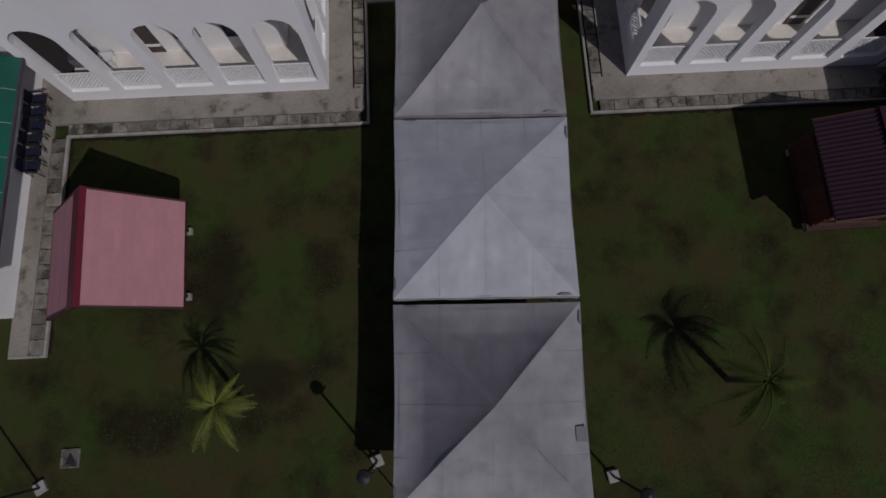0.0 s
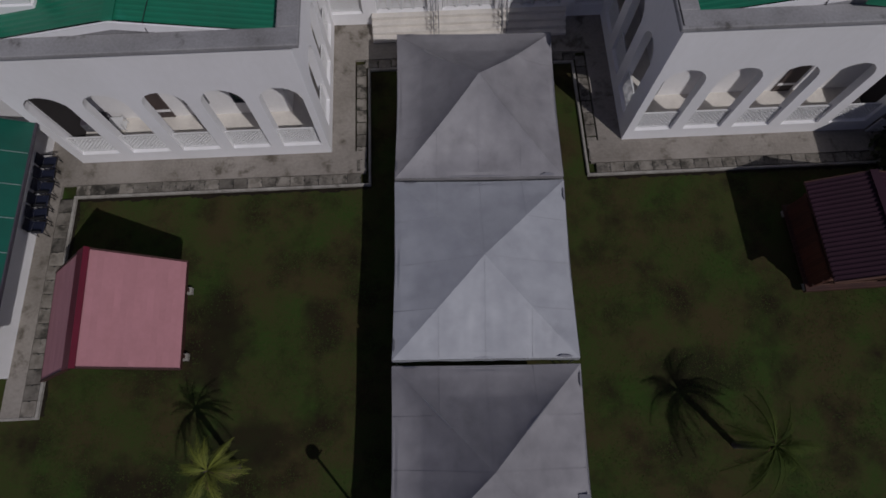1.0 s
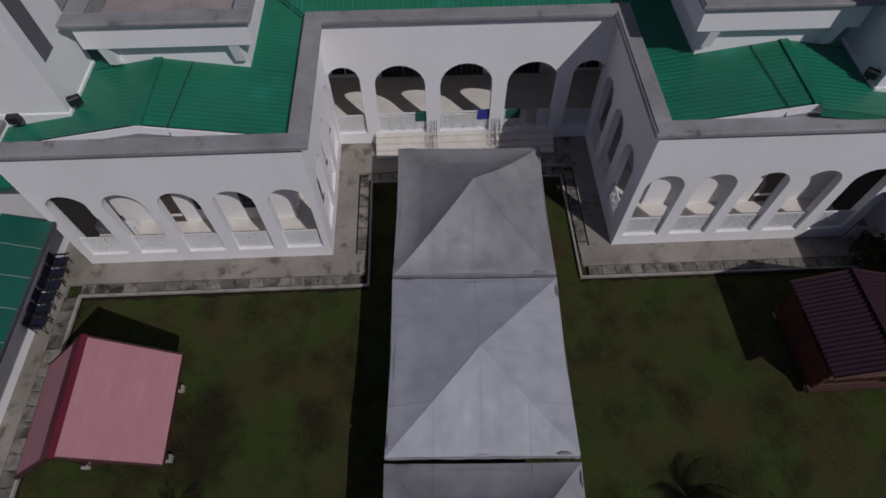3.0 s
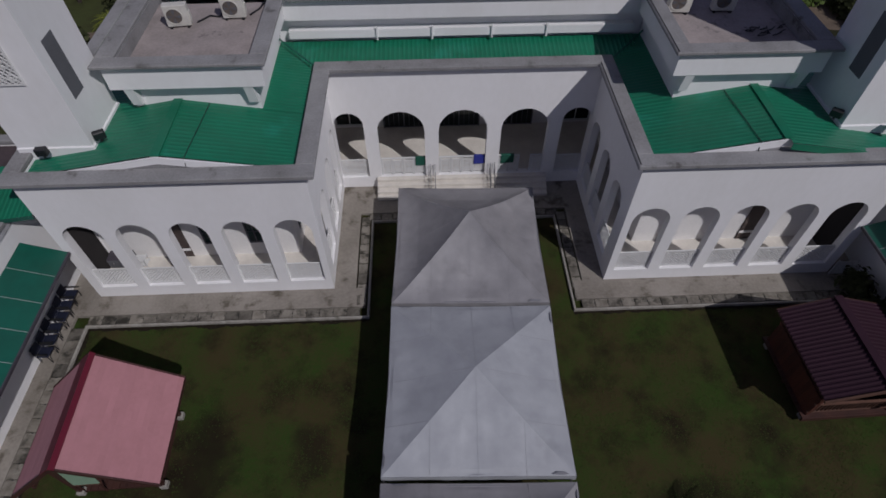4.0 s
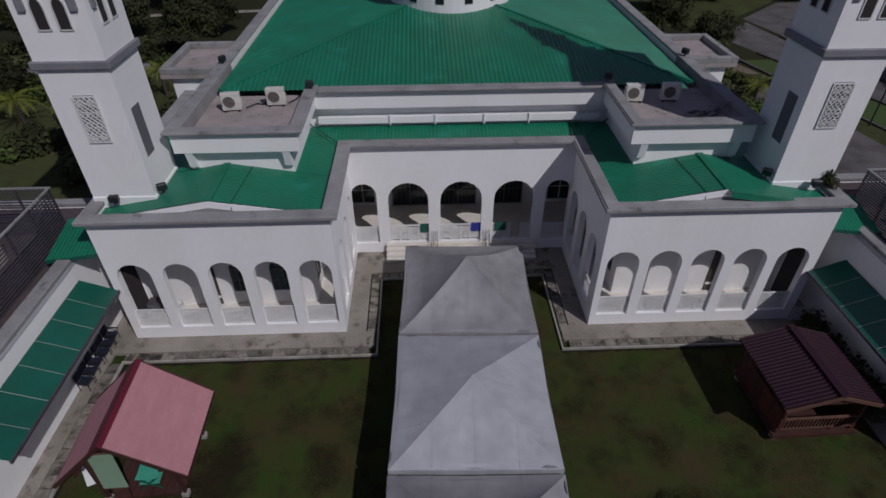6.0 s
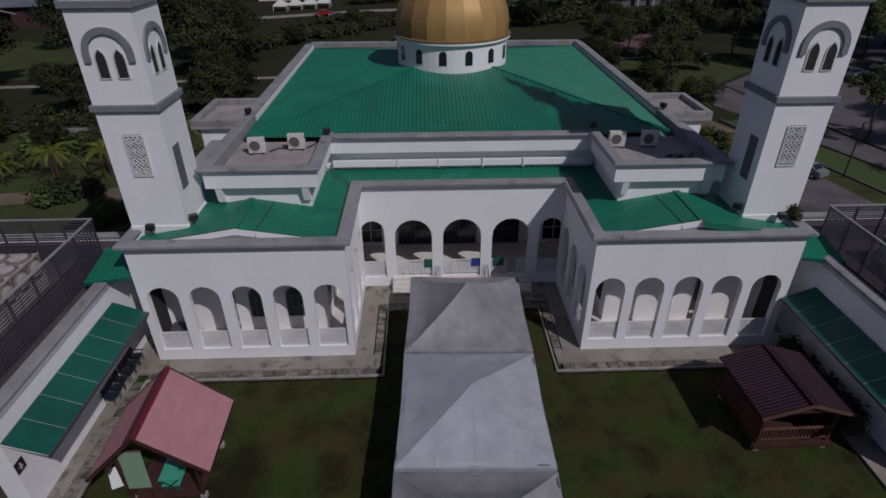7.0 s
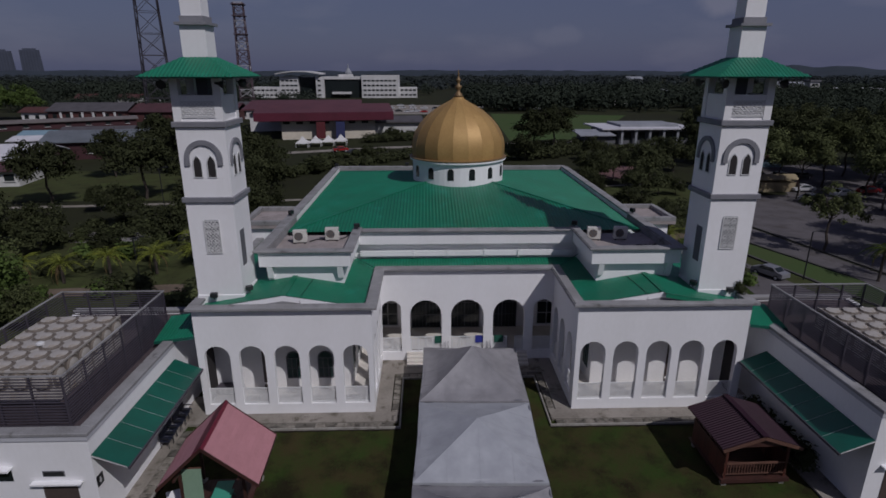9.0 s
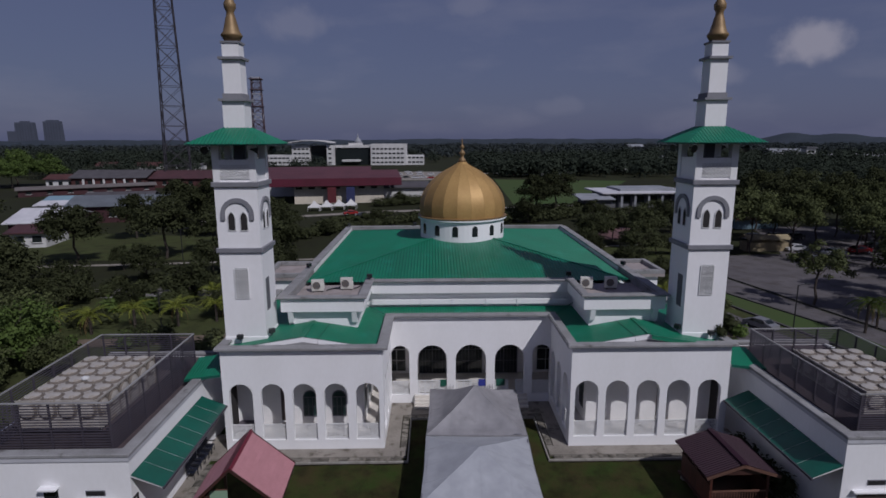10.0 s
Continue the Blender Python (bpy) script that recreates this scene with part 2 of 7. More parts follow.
AC_BODY = mat("ac_enamel", (0.62, 0.61, 0.56), (0.52, 0.50, 0.46), 0.5, size=0.4, fine=8)
AC_FAN = mat("fan_grille", (0.15, 0.125, 0.11), (0.10, 0.085, 0.075), 0.7, size=0.2, fine=20)
# blotchy pale grey for the shade that a coping throws below it
BAND_LT = mat("coping_shade_grey", (0.50, 0.50, 0.53), (0.42, 0.42, 0.45), 0.85, size=1.4, fine=9, spot=(0.33, 0.325, 0.33), spot_size=0.9, spot_at=0.6)
SLAT = mat("grey_slat", (0.070, 0.060, 0.076), (0.048, 0.042, 0.054), 0.55, size=0.8, fine=9)
TANK = mat("tank_panel", (0.42, 0.39, 0.36), (0.33, 0.305, 0.28), 0.7, size=0.6, fine=8, spot=(0.30, 0.24, 0.17), spot_size=0.5, spot_at=0.56)
FAR_LEAF = mat("hazy_leaves", (0.040, 0.049, 0.036), (0.027, 0.034, 0.025), 0.9, size=14, fine=0.12, spec=0.02, through_light=0.1)
TANK_DK = mat("tank_joint", (0.17, 0.145, 0.12), (0.12, 0.10, 0.085), 0.8, size=0.5, fine=8)
# distance haze is mixed into this leaf colour
HAZE_LEAF = mat("haze_tinted_far_leaves", (0.044, 0.052, 0.052), (0.034, 0.041, 0.042), 0.95, size=40, fine=0.05, spec=0.02)
ROAD = mat("asphalt", (0.118, 0.106, 0.111), (0.078, 0.070, 0.073), 0.9, size=3, fine=5, spot=(0.055, 0.046, 0.042), spot_size=2.4, spot_at=0.50, spot_soft=0.2)
ANNEX_FLOOR = mat("dark_roof_floor", (0.075, 0.055, 0.060), (0.050, 0.036, 0.040), 0.9, size=1.0, fine=6)
GRAVEL = mat("grey_gravel", (0.24, 0.225, 0.22), (0.13, 0.12, 0.115), 0.95, size=1.4, fine=3, spot=(0.07, 0.065, 0.05), spot_size=1.8, spot_at=0.5, spot_soft=0.15)
ROAD_KERB = mat("road_kerb_stone", (0.085, 0.078, 0.074), (0.05, 0.046, 0.043), 0.9, size=1.2, fine=6)
RED_PAVING = mat("red_paving", (0.15, 0.075, 0.075), (0.10, 0.052, 0.052), 0.9, size=2, fine=3)
KERB_STRIP_DK = mat("dark_kerb_strip", (0.022, 0.017, 0.012), (0.014, 0.011, 0.008), 0.95, size=0.6, fine=7, spec=0.1)
SOIL = mat("bare_soil", (0.16, 0.12, 0.085), (0.10, 0.075, 0.055), 0.95, size=2, fine=4)
ROOF_SLATE = mat("slate_sheet_roof", (0.13, 0.145, 0.165), (0.095, 0.105, 0.12), 0.75, size=4, fine=2)
BARK = mat("bark", (0.070, 0.055, 0.045), (0.045, 0.035, 0.03), 0.95, size=0.3, fine=12, bump=0.4)
LEAF = mat("leaves", (0.058, 0.065, 0.030), (0.032, 0.037, 0.018), 0.65, size=0.8, fine=2, vary=0.30, spec=0.04, through_light=0.15)
LEAF_MID = mat("olive_leaves", (0.095, 0.108, 0.045), (0.058, 0.068, 0.030), 0.65, size=1.2, fine=2, vary=0.25, spec=0.04, through_light=0.15)
LEAF_LT = mat("bright_leaves", (0.095, 0.135, 0.036), (0.060, 0.090, 0.025), 0.6, size=0.8, fine=2, vary=0.25, spec=0.06, through_light=0.2)
FROND = mat("palm_leaf", (0.225, 0.245, 0.036), (0.135, 0.165, 0.026), 0.6, size=0.7, fine=3, vary=0.25, spec=0.3, through_light=0.25)
FROND_DK = mat("dark_palm_leaf", (0.062, 0.084, 0.016), (0.036, 0.054, 0.011), 0.75, size=0.7, fine=3, vary=0.3, spec=0.1, through_light=0.2)
FROND_DRY = mat("dry_palm_leaf", (0.17, 0.11, 0.04), (0.11, 0.07, 0.03), 0.7, size=0.5, fine=4)
REDROOF = mat("dark_red_roof", (0.105, 0.013, 0.030), (0.075, 0.010, 0.021), 0.55, size=6, fine=1)
TILE_RED = mat("red_tile_roof", (0.085, 0.028, 0.026), (0.055, 0.020, 0.019), 0.8, size=3, fine=2)
FARWHITE = mat("far_white_wall", (0.62, 0.61, 0.60), (0.52, 0.51, 0.50), 0.85, size=5, fine=1)
FARGREY = mat("far_grey_roof", (0.30, 0.31, 0.34), (0.22, 0.23, 0.25), 0.7, size=5, fine=1)
FARBLUE = mat("pale_blue_roof", (0.20, 0.30, 0.36), (0.16, 0.24, 0.30), 0.6, size=4, fine=1)
ROOF_DARK = mat("dark_sheet_roof", (0.085, 0.078, 0.085), (0.055, 0.050, 0.055), 0.8, size=3, fine=2)
ROOF_TAN = mat("tan_sheet_roof", (0.15, 0.13, 0.125), (0.11, 0.095, 0.09), 0.85, size=3, fine=2)
ROOF_ROSE = mat("faded_red_roof", (0.105, 0.036, 0.046), (0.075, 0.026, 0.034), 0.7, size=7, fine=1)
ROOF_MAROON = mat("maroon_tile_roof", (0.075, 0.028, 0.034), (0.05, 0.020, 0.024), 0.8, size=3, fine=2)
MAROON_WALL = mat("maroon_wall", (0.060, 0.020, 0.024), (0.040, 0.014, 0.018), 0.85, size=3, fine=2)
WHITE_SHEET = mat("white_sheet_roof", (0.60, 0.59, 0.62), (0.48, 0.47, 0.50), 0.6, size=3, fine=2)
HALL_WALL = mat("cream_hall_wall", (0.62, 0.56, 0.46), (0.52, 0.47, 0.39), 0.85, size=4, fine=1)
# blue-grey haze is painted into both tower colours
HAZE_DARK = mat("haze_tinted_glazing", (0.055, 0.065, 0.095), (0.050, 0.058, 0.085), 0.8, size=40, fine=0.1)
HAZE_TOWER = mat("haze_tinted_tower", (0.075, 0.085, 0.12), (0.065, 0.075, 0.105), 0.9, size=40, fine=0.1)
PYLON = mat("pylon_steel", (0.055, 0.05, 0.06), (0.04, 0.036, 0.045), 0.6, metal=0.3)
PYLON_RED = mat("pylon_red", (0.085, 0.055, 0.066), (0.07, 0.045, 0.055), 0.7)
PYLON_WHITE = mat("pylon_white", (0.4, 0.39, 0.4), (0.33, 0.32, 0.33), 0.7)
CARWHITE = mat("silver_paint", (0.55, 0.55, 0.57), (0.50, 0.50, 0.52), 0.3, metal=0.2)
SILVER = mat("grey_silver_paint", (0.30, 0.30, 0.32), (0.26, 0.26, 0.28), 0.35, metal=0.4)
BANNER_RED = mat("red_banner", (0.11, 0.016, 0.022), (0.08, 0.012, 0.016), 0.85, size=2)
BANNER_BLUE = mat("blue_banner", (0.030, 0.036, 0.11), (0.02, 0.026, 0.08), 0.85, size=2)
CARRED = mat("red_paint", (0.30, 0.02, 0.02), (0.25, 0.015, 0.015), 0.3)
RUBBER = mat("rubber", (0.015, 0.015, 0.016), (0.02, 0.02, 0.02), 0.85)
YELLOW = mat("faded_yellow", (0.34, 0.28, 0.17), (0.25, 0.20, 0.12), 0.8)


# ---------------------------------------------------------------- mesh helpers
def finish(bm, name):
    me = bpy.data.meshes.new(name)
    bm.to_mesh(me)
    bm.free()
    return me


def part(name, bm, material, parent=None, label="", smooth=False):
    """Links a bmesh, or a finished mesh, as one object under its parent."""
    me = bm if isinstance(bm, bpy.types.Mesh) else finish(bm, name)
    if not me.materials:
        me.materials.append(material)
    if smooth:
        for f in me.polygons:
            f.use_smooth = True
    ob = new(name, me)
    ob.parent = parent
    if label:
        ob["label"] = label
    return ob


def thing(name, label, category, group="", kind="", at=None):
    ob = tagged(new(name), label, category, group, kind)
    if at is not None:
        ob.matrix_basis = at
    return ob


def box(bm, x0, x1, y0, y1, z0, z1, m=None, bevel=0.0):
    vs = [bm.verts.new((x, y, z)) for z in (z0, z1) for y in (y0, y1) for x in (x0, x1)]
    fs = [bm.faces.new([vs[i] for i in q]) for q in ((0, 2, 3, 1), (4, 5, 7, 6), (0, 1, 5, 4), (2, 6, 7, 3), (0, 4, 6, 2), (1, 3, 7, 5))]
    if bevel:
        es = list({e for f in fs for e in f.edges})
        got = bmesh.ops.bevel(bm, geom=es, offset=bevel, segments=1, affect="EDGES")
        vs = list({v for f in got["faces"] for v in f.verts} | {v for v in vs if v.is_valid})
    if m is not None:
        for v in vs:
            v.co = m @ v.co
    return bm


def boxed(*a, **k):
    return box(bmesh.new(), *a, **k)


def bar(bm, a, b, w, h=None, sides=4):
    """A beam of w x h from a to b, or a round rod when sides is more than 4."""
    a, b = Vector(a), Vector(b)
    d = b - a
    q = d.to_track_quat("Z", "Y").to_matrix().to_4x4()
    h = h or w
    ring = []
    for z in (0, d.length):
        row = []
        for i in range(sides):
            an = 2 * math.pi * (i + 0.5) / sides
            k = math.sqrt(0.5) if sides == 4 else 0.5
            row.append(bm.verts.new(a + q @ Vector((math.cos(an) * w * k, math.sin(an) * h * k, z))))
        ring.append(row)
    for i in range(sides):
        j = (i + 1) % sides
        bm.faces.new((ring[0][i], ring[0][j], ring[1][j], ring[1][i]))
    bm.faces.new(ring[0][::-1])
    bm.faces.new(ring[1])
    return bm


def poly(bm, pts, thick=None):
    """A flat piece through pts; with thick, a plate that goes down by that vector."""
    vs = [bm.verts.new(p) for p in pts]
    f = bm.faces.new(vs)
    if thick is not None:
        low = [bm.verts.new(Vector(p) + Vector(thick)) for p in pts]
        bm.faces.new(low[::-1])
        n = len(vs)
        for i in range(n):
            j = (i + 1) % n
            bm.faces.new((vs[j], vs[i], low[i], low[j]))
    return bm


def lathe(bm, profile, segs=32, at=(0, 0, 0), cap=True):
    rings = []
    for r, z in profile:
        rings.append([bm.verts.new((at[0] + r * math.cos(2 * math.pi * i / segs), at[1] + r * math.sin(2 * math.pi * i / segs), at[2] + z)) for i in range(segs)])
    for p, q in zip(rings, rings[1:]):
        for i in range(segs):
            j = (i + 1) % segs
            bm.faces.new((p[i], p[j], q[j], q[i]))
    if cap:
        bm.faces.new(rings[0][::-1])
        bm.faces.new(rings[-1])
    return bm


def arch_wall(origin, along, out, u0, u1, z0, z1, thick, openings, steps=10):
    """A wall of that thickness with round-headed openings: (middle, width, sill, springing). out points out of the front face."""
    bm = bmesh.new()
    o, a, n = Vector(origin), Vector(along), Vector(out)
    cache = {}

    def v(u, z, k):
        key = (round(u, 4), round(z, 4), k)
        if key not in cache:
            cache[key] = bm.verts.new(o + a * u + Vector((0, 0, z)) - n * (thick * k))
        return cache[key]

    def quad(pts):
        pts = [p for i, p in enumerate(pts) if p != pts[i - 1]]
        if len(pts) < 3:
            return
        bm.faces.new([v(u, z, 0) for u, z in pts])
        bm.faces.new([v(u, z, 1) for u, z in reversed(pts)])

    def reveal(pts):
        for (ua, za), (ub, zb) in zip(pts, pts[1:]):
            bm.faces.new((v(ua, za, 0), v(ua, za, 1), v(ub, zb, 1), v(ub, zb, 0)))

    edge = u0
    for c, w, sill, spring in sorted(openings):
        l, r = c - w / 2, c + w / 2
        quad([(edge, z0), (l, z0), (l, sill), (l, spring), (l, z1), (edge, z1)] if edge == u0 else [(edge, z0), (l, z0), (l, sill), (l, spring), (l, z1), (edge, z1), (edge, last[1]), (edge, last[0])])
        arc = [(c - w / 2 * math.cos(math.pi * i / steps), spring + w / 2 * math.sin(math.pi * i / steps)) for i in range(steps + 1)]
        for p, q in zip(arc, arc[1:]):
            quad([p, q, (q[0], z1), (p[0], z1)])
        if sill > z0:
            quad([(l, z0), (r, z0), (r, sill), (l, sill)])
        reveal(([(l, sill)] if sill > z0 else [(l, z0)]) + arc + ([(r, sill), (l, sill)] if sill > z0 else [(r, z0)]))
        edge, last = r, (sill, spring)
    quad([(edge, z0), (u1, z0), (u1, z1), (edge, z1), (edge, last[1]), (edge, last[0])] if openings else [(edge, z0), (u1, z0), (u1, z1), (edge, z1)])
    for u in (u0, u1):
        bm.faces.new((v(u, z0, 0), v(u, z1, 0), v(u, z1, 1), v(u, z0, 1)))
    bm.faces.new((v(u0, z1, 0), v(u1, z1, 0), v(u1, z1, 1), v(u0, z1, 1)))
    bmesh.ops.recalc_face_normals(bm, faces=bm.faces)
    return bm


def lattice(w, h, step, t, depth=0.05, rim=0.05):
    """A pierced panel in the xz plane, standing on z 0, middle at x 0: a rim, crossed diagonals and small rings of bars."""
    bm = bmesh.new()
    box(bm, -w / 2, w / 2, -depth / 2, depth / 2, 0, rim)
    box(bm, -w / 2, w / 2, -depth / 2, depth / 2, h - rim, h)
    box(bm, -w / 2, -w / 2 + rim, -depth / 2, depth / 2, rim, h - rim)
    box(bm, w / 2 - rim, w / 2, -depth / 2, depth / 2, rim, h - rim)
    x0, x1, z0, z1 = -w / 2 + rim, w / 2 - rim, rim, h - rim
    for s in (1, -1):
        k = math.ceil((x1 - x0 + z1 - z0) / step)
        for i in range(1, k + 1):
            c = i * step
            if s > 0:
                ax, az = (x0 + c, z0) if x0 + c < x1 else (x1, z0 + c - (x1 - x0))
                bx, bz = (x0, z0 + c) if z0 + c < z1 else (x0 + c - (z1 - z0), z1)
            else:
                ax, az = (x1 - c, z0) if x1 - c > x0 else (x0, z0 + c - (x1 - x0))
                bx, bz = (x1, z0 + c) if z0 + c < z1 else (x1 - c + (z1 - z0), z1)
            if az < z1 - 0.01 and abs(ax - bx) > 0.03:
                bar(bm, (ax, 0, az), (bx, 0, bz), t, depth * 0.6)
    # a ring of bars round every second crossing
    nx, nz = max(1, round((x1 - x0) / (2.4 * step))), max(1, round((z1 - z0) / (2.4 * step)))
    for i in range(nx):
        for j in range(nz):
            cx, cz, r = x0 + (x1 - x0) * (i + 0.5) / nx, z0 + (z1 - z0) * (j + 0.5) / nz, step * 0.62
            ring = [(cx + r * math.cos(math.pi / 3 * k), cz + r * math.sin(math.pi / 3 * k)) for k in range(6)]
            for k in range(6):
                bar(bm, (ring[k][0], -depth * 0.12, ring[k][1]), (ring[k - 1][0], -depth * 0.12, ring[k - 1][1]), t * 1.05, depth * 0.6)
    return bm


def ribbed(xc, half, y0, run, z0, rise, pitch, h=0.035, turn=0.0, low=None):
    """A ribbed hip slope: its eave along x at y0, rising by rise over run; cut by 45 degree hips. Turned about (xc, low)."""
    bm = bmesh.new()
    n = int(2 * half / pitch)
    pts = []
    for i in range(n + 1):
        x = -half + 2 * half * i / n
        w = 2 * half / n
        for dx, dz in ((-0.30 * w, 0), (-0.12 * w, h), (0.12 * w, h), (0.30 * w, 0)):
            if -half <= x + dx <= half:
                pts.append((x + dx, dz))
    prev = None
    for x, dz in pts:
        d = min(run, half - abs(x))
        p = (bm.verts.new((xc + x, y0, z0 + dz)), bm.verts.new((xc + x, y0 + d + 1e-4, z0 + rise * d / run + dz)))
        if prev:
            bm.faces.new((prev[0], p[0], p[1], prev[1]))
        prev = p
    if turn:
        r = Matrix.Rotation(radians(turn), 4, "Z")
        c = Vector((xc, low, 0))
        for q in bm.verts:
            q.co = c + r @ (q.co - c)
    return bm


def rib_strip(lo, hi, t0, t1, pitch, h=0.03):
    """A ribbed sheet whose ribs run from lo(t) to hi(t), for t from t0 to t1."""
    bm = bmesh.new()
    n = max(1, round(abs(t1 - t0) / pitch))
    w = (t1 - t0) / n
    prev = None
    for i in range(n + 1):
        for k, dz in ((-0.30, 0), (-0.12, h), (0.12, h), (0.30, 0)):
            t = t0 + w * (i + k)
            if min(t0, t1) - 1e-6 <= t <= max(t0, t1) + 1e-6:
                p = [bm.verts.new(Vector(f(t)) + Vector((0, 0, dz))) for f in (lo, hi)]
                if prev:
                    bm.faces.new((prev[0], p[0], p[1], prev[1]))
                prev = p
    return bm


# ---------------------------------------------------------------- ground and paving
bm = bmesh.new()
xs = [-4500, -1200, -300, -80, -30, 0, 30, 80, 300, 1200, 4500]
ys = [-4500, -1200, -300, -80, -40, -10, 20, 60, 120, 300, 1200, 4500]
grid = [[bm.verts.new((x, y, 0)) for x in xs] for y in ys]
for j in range(len(ys) - 1):
    for i in range(len(xs) - 1):
        f = bm.faces.new((grid[j][i], grid[j][i + 1], grid[j + 1][i + 1], grid[j + 1][i]))
        f.material_index = 0 if abs(xs[i] + xs[i + 1]) <= 30 and -50 <= ys[j] + ys[j + 1] <= 20 else 1
ground = part("ground", bm, GRASS)
ground.data.materials.append(FARLAND)
tagged(ground, "dark patchy lawn reaching out to wooded land", "ground", kind="structure")

pave = thing("pavement", "weathered concrete apron round the white building", "pavement", kind="structure")
for s in (-1, 1):
    part("apron", boxed(s * 4.62, s * 16.2, -1.0, 0.0, -0.05, 0.14) if s > 0 else boxed(-16.2, -4.62, -1.0, 0.0, -0.05, 0.14), CONCRETE, pave)
    a, b = sorted((s * 5.05, s * 6.0))
    part("apron", boxed(a, b, 0.0, 4.5, -0.05, 0.14), CONCRETE, pave)
    a, b = sorted((s * 4.40, s * 17.6 if s > 0 else -16.35))
    part("kerb", boxed(a, b, -1.56, -1.46, -0.05, 0.13, bevel=0.015), KERB, pave, "pale chipped kerb line")
    a, b = sorted((s * 4.40, s * 4.50))
    part("kerb", boxed(a, b, -1.46, 4.0, -0.05, 0.13, bevel=0.015), KERB, pave, "pale chipped kerb line")
    a, b = sorted((s * 16.2, s * 17.6))
    part("apron", boxed(a, b, -1.0, 2.0, -0.05, 0.14), CONCRETE, pave)
part("apron", boxed(-6.0, 6.0, 4.5, 6.4, -0.05, 0.14), CONCRETE, pave)
part("kerb", boxed(-4.5, 4.5, 3.95, 4.05, -0.05, 0.13, bevel=0.015), KERB, pave)
part("path", boxed(-17.6, -16.9, -10.0, -1.0, -0.05, 0.12), CONCRETE, pave)
part("kerb", boxed(-16.35, -16.25, -10.1, -1.56, -0.05, 0.13, bevel=0.015), KERB, pave)
part("kerb", boxed(-17.6, -16.35, -10.1, -10.0, -0.05, 0.13, bevel=0.015), KERB, pave)
part("path", boxed(16.4, 17.6, -12.0, -1.0, -0.05, 0.12), CONCRETE, pave)

re_ = random.Random(21)


def dark_kerb_edge(x0, y0, x1, y1, side):
    """A ragged dark brown strip along the lawn side of a kerb."""
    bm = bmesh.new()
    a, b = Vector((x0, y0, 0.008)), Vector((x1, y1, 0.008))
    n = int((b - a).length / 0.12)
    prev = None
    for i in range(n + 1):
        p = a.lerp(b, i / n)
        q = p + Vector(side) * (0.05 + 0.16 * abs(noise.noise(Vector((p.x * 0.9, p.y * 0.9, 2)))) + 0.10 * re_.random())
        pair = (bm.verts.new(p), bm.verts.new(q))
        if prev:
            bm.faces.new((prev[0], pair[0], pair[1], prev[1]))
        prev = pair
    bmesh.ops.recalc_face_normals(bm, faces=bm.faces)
    tagged(part("dark_kerb_edge", bm, KERB_STRIP_DK), "dark ragged strip along the kerb", "soil", kind="structure")


dark_kerb_edge(-16.2, -1.57, -4.4, -1.57, (0, -1, 0))
dark_kerb_edge(4.4, -1.57, 17.6, -1.57, (0, -1, 0))
dark_kerb_edge(-16.24, -10.0, -16.24, -1.6, (1, 0, 0))

# short uneven lawn blades, past counting
BLADE = bpy.data.materials.new("grass_blades")
BLADE.use_nodes = True
bn_, bl_ = BLADE.node_tree.nodes, BLADE.node_tree.links
isl, brmp = bn_.new("ShaderNodeNewGeometry"), bn_.new("ShaderNodeValToRGB")
brmp.color_ramp.elements[0].color, brmp.color_ramp.elements[1].color = (0.029, 0.052, 0.011, 1), (0.052, 0.044, 0.018, 1)
mid_ = brmp.color_ramp.elements.new(0.6)
mid_.color = (0.036, 0.052, 0.013, 1)
bl_.new(isl.outputs["Random Per Island"], brmp.inputs["Fac"])
bl_.new(brmp.outputs["Color"], bn_["Principled BSDF"].inputs["Base Color"])
bn_["Principled BSDF"].inputs["Roughness"].default_value, bn_["Principled BSDF"].inputs["Specular IOR Level"].default_value = 0.9, 0.1
rb = np.random.default_rng(44)
spots = rb.uniform((-16.2, -17.5), (17.2, -1.7), (170000, 2))
thick = np.array([noise.noise(Vector((x * 0.42, y * 0.42, 3.0))) + 0.6 * noise.noise(Vector((x * 1.5, y * 1.5, 9.0))) for x, y in spots])
worn = np.minimum(np.hypot((spots[:, 0] + 9.9) / 1.3, (spots[:, 1] + 7.6) / 2.6), np.hypot((spots[:, 0] + 8.6) / 2.2, (spots[:, 1] + 11.2) / 1.2))
spots = spots[(worn + rb.normal(size=len(spots)) * 0.25 > 0.8) & (thick + rb.normal(size=len(spots)) * 0.16 > -0.15) & ~((np.abs(spots[:, 0] + 0.3) < 3.2))]
turn_, tall = rb.uniform(0, 6.283, len(spots)), rb.uniform(0.006, 0.020, len(spots))
wide = rb.uniform(0.010, 0.028, len(spots))
dx, dy = np.cos(turn_) * wide, np.sin(turn_) * wide
x_, y_ = spots[:, 0], spots[:, 1]
lean = rb.normal(size=(len(spots), 2)) * 0.02
verts = np.stack([np.stack([x_ - dx, y_ - dy, np.full(len(spots), 0.001)], 1), np.stack([x_ + dx, y_ + dy, np.full(len(spots), 0.001)], 1),
                  np.stack([x_ + dx * 0.6 + lean[:, 0] - dy * 0.7, y_ + dy * 0.6 + lean[:, 1] + dx * 0.7, tall], 1), np.stack([x_ - dx * 0.5 + lean[:, 0] - dy * 0.7, y_ - dy * 0.5 + lean[:, 1] + dx * 0.7, tall * 0.8], 1)], 1).reshape(-1, 3)
me = bpy.data.meshes.new("lawn_grass")
me.from_pydata(verts.tolist(), [], np.arange(len(verts)).reshape(-1, 4).tolist())
tagged(part("lawn_grass", me, BLADE), "short patchy dark green lawn grass", "grass", kind="stuff")

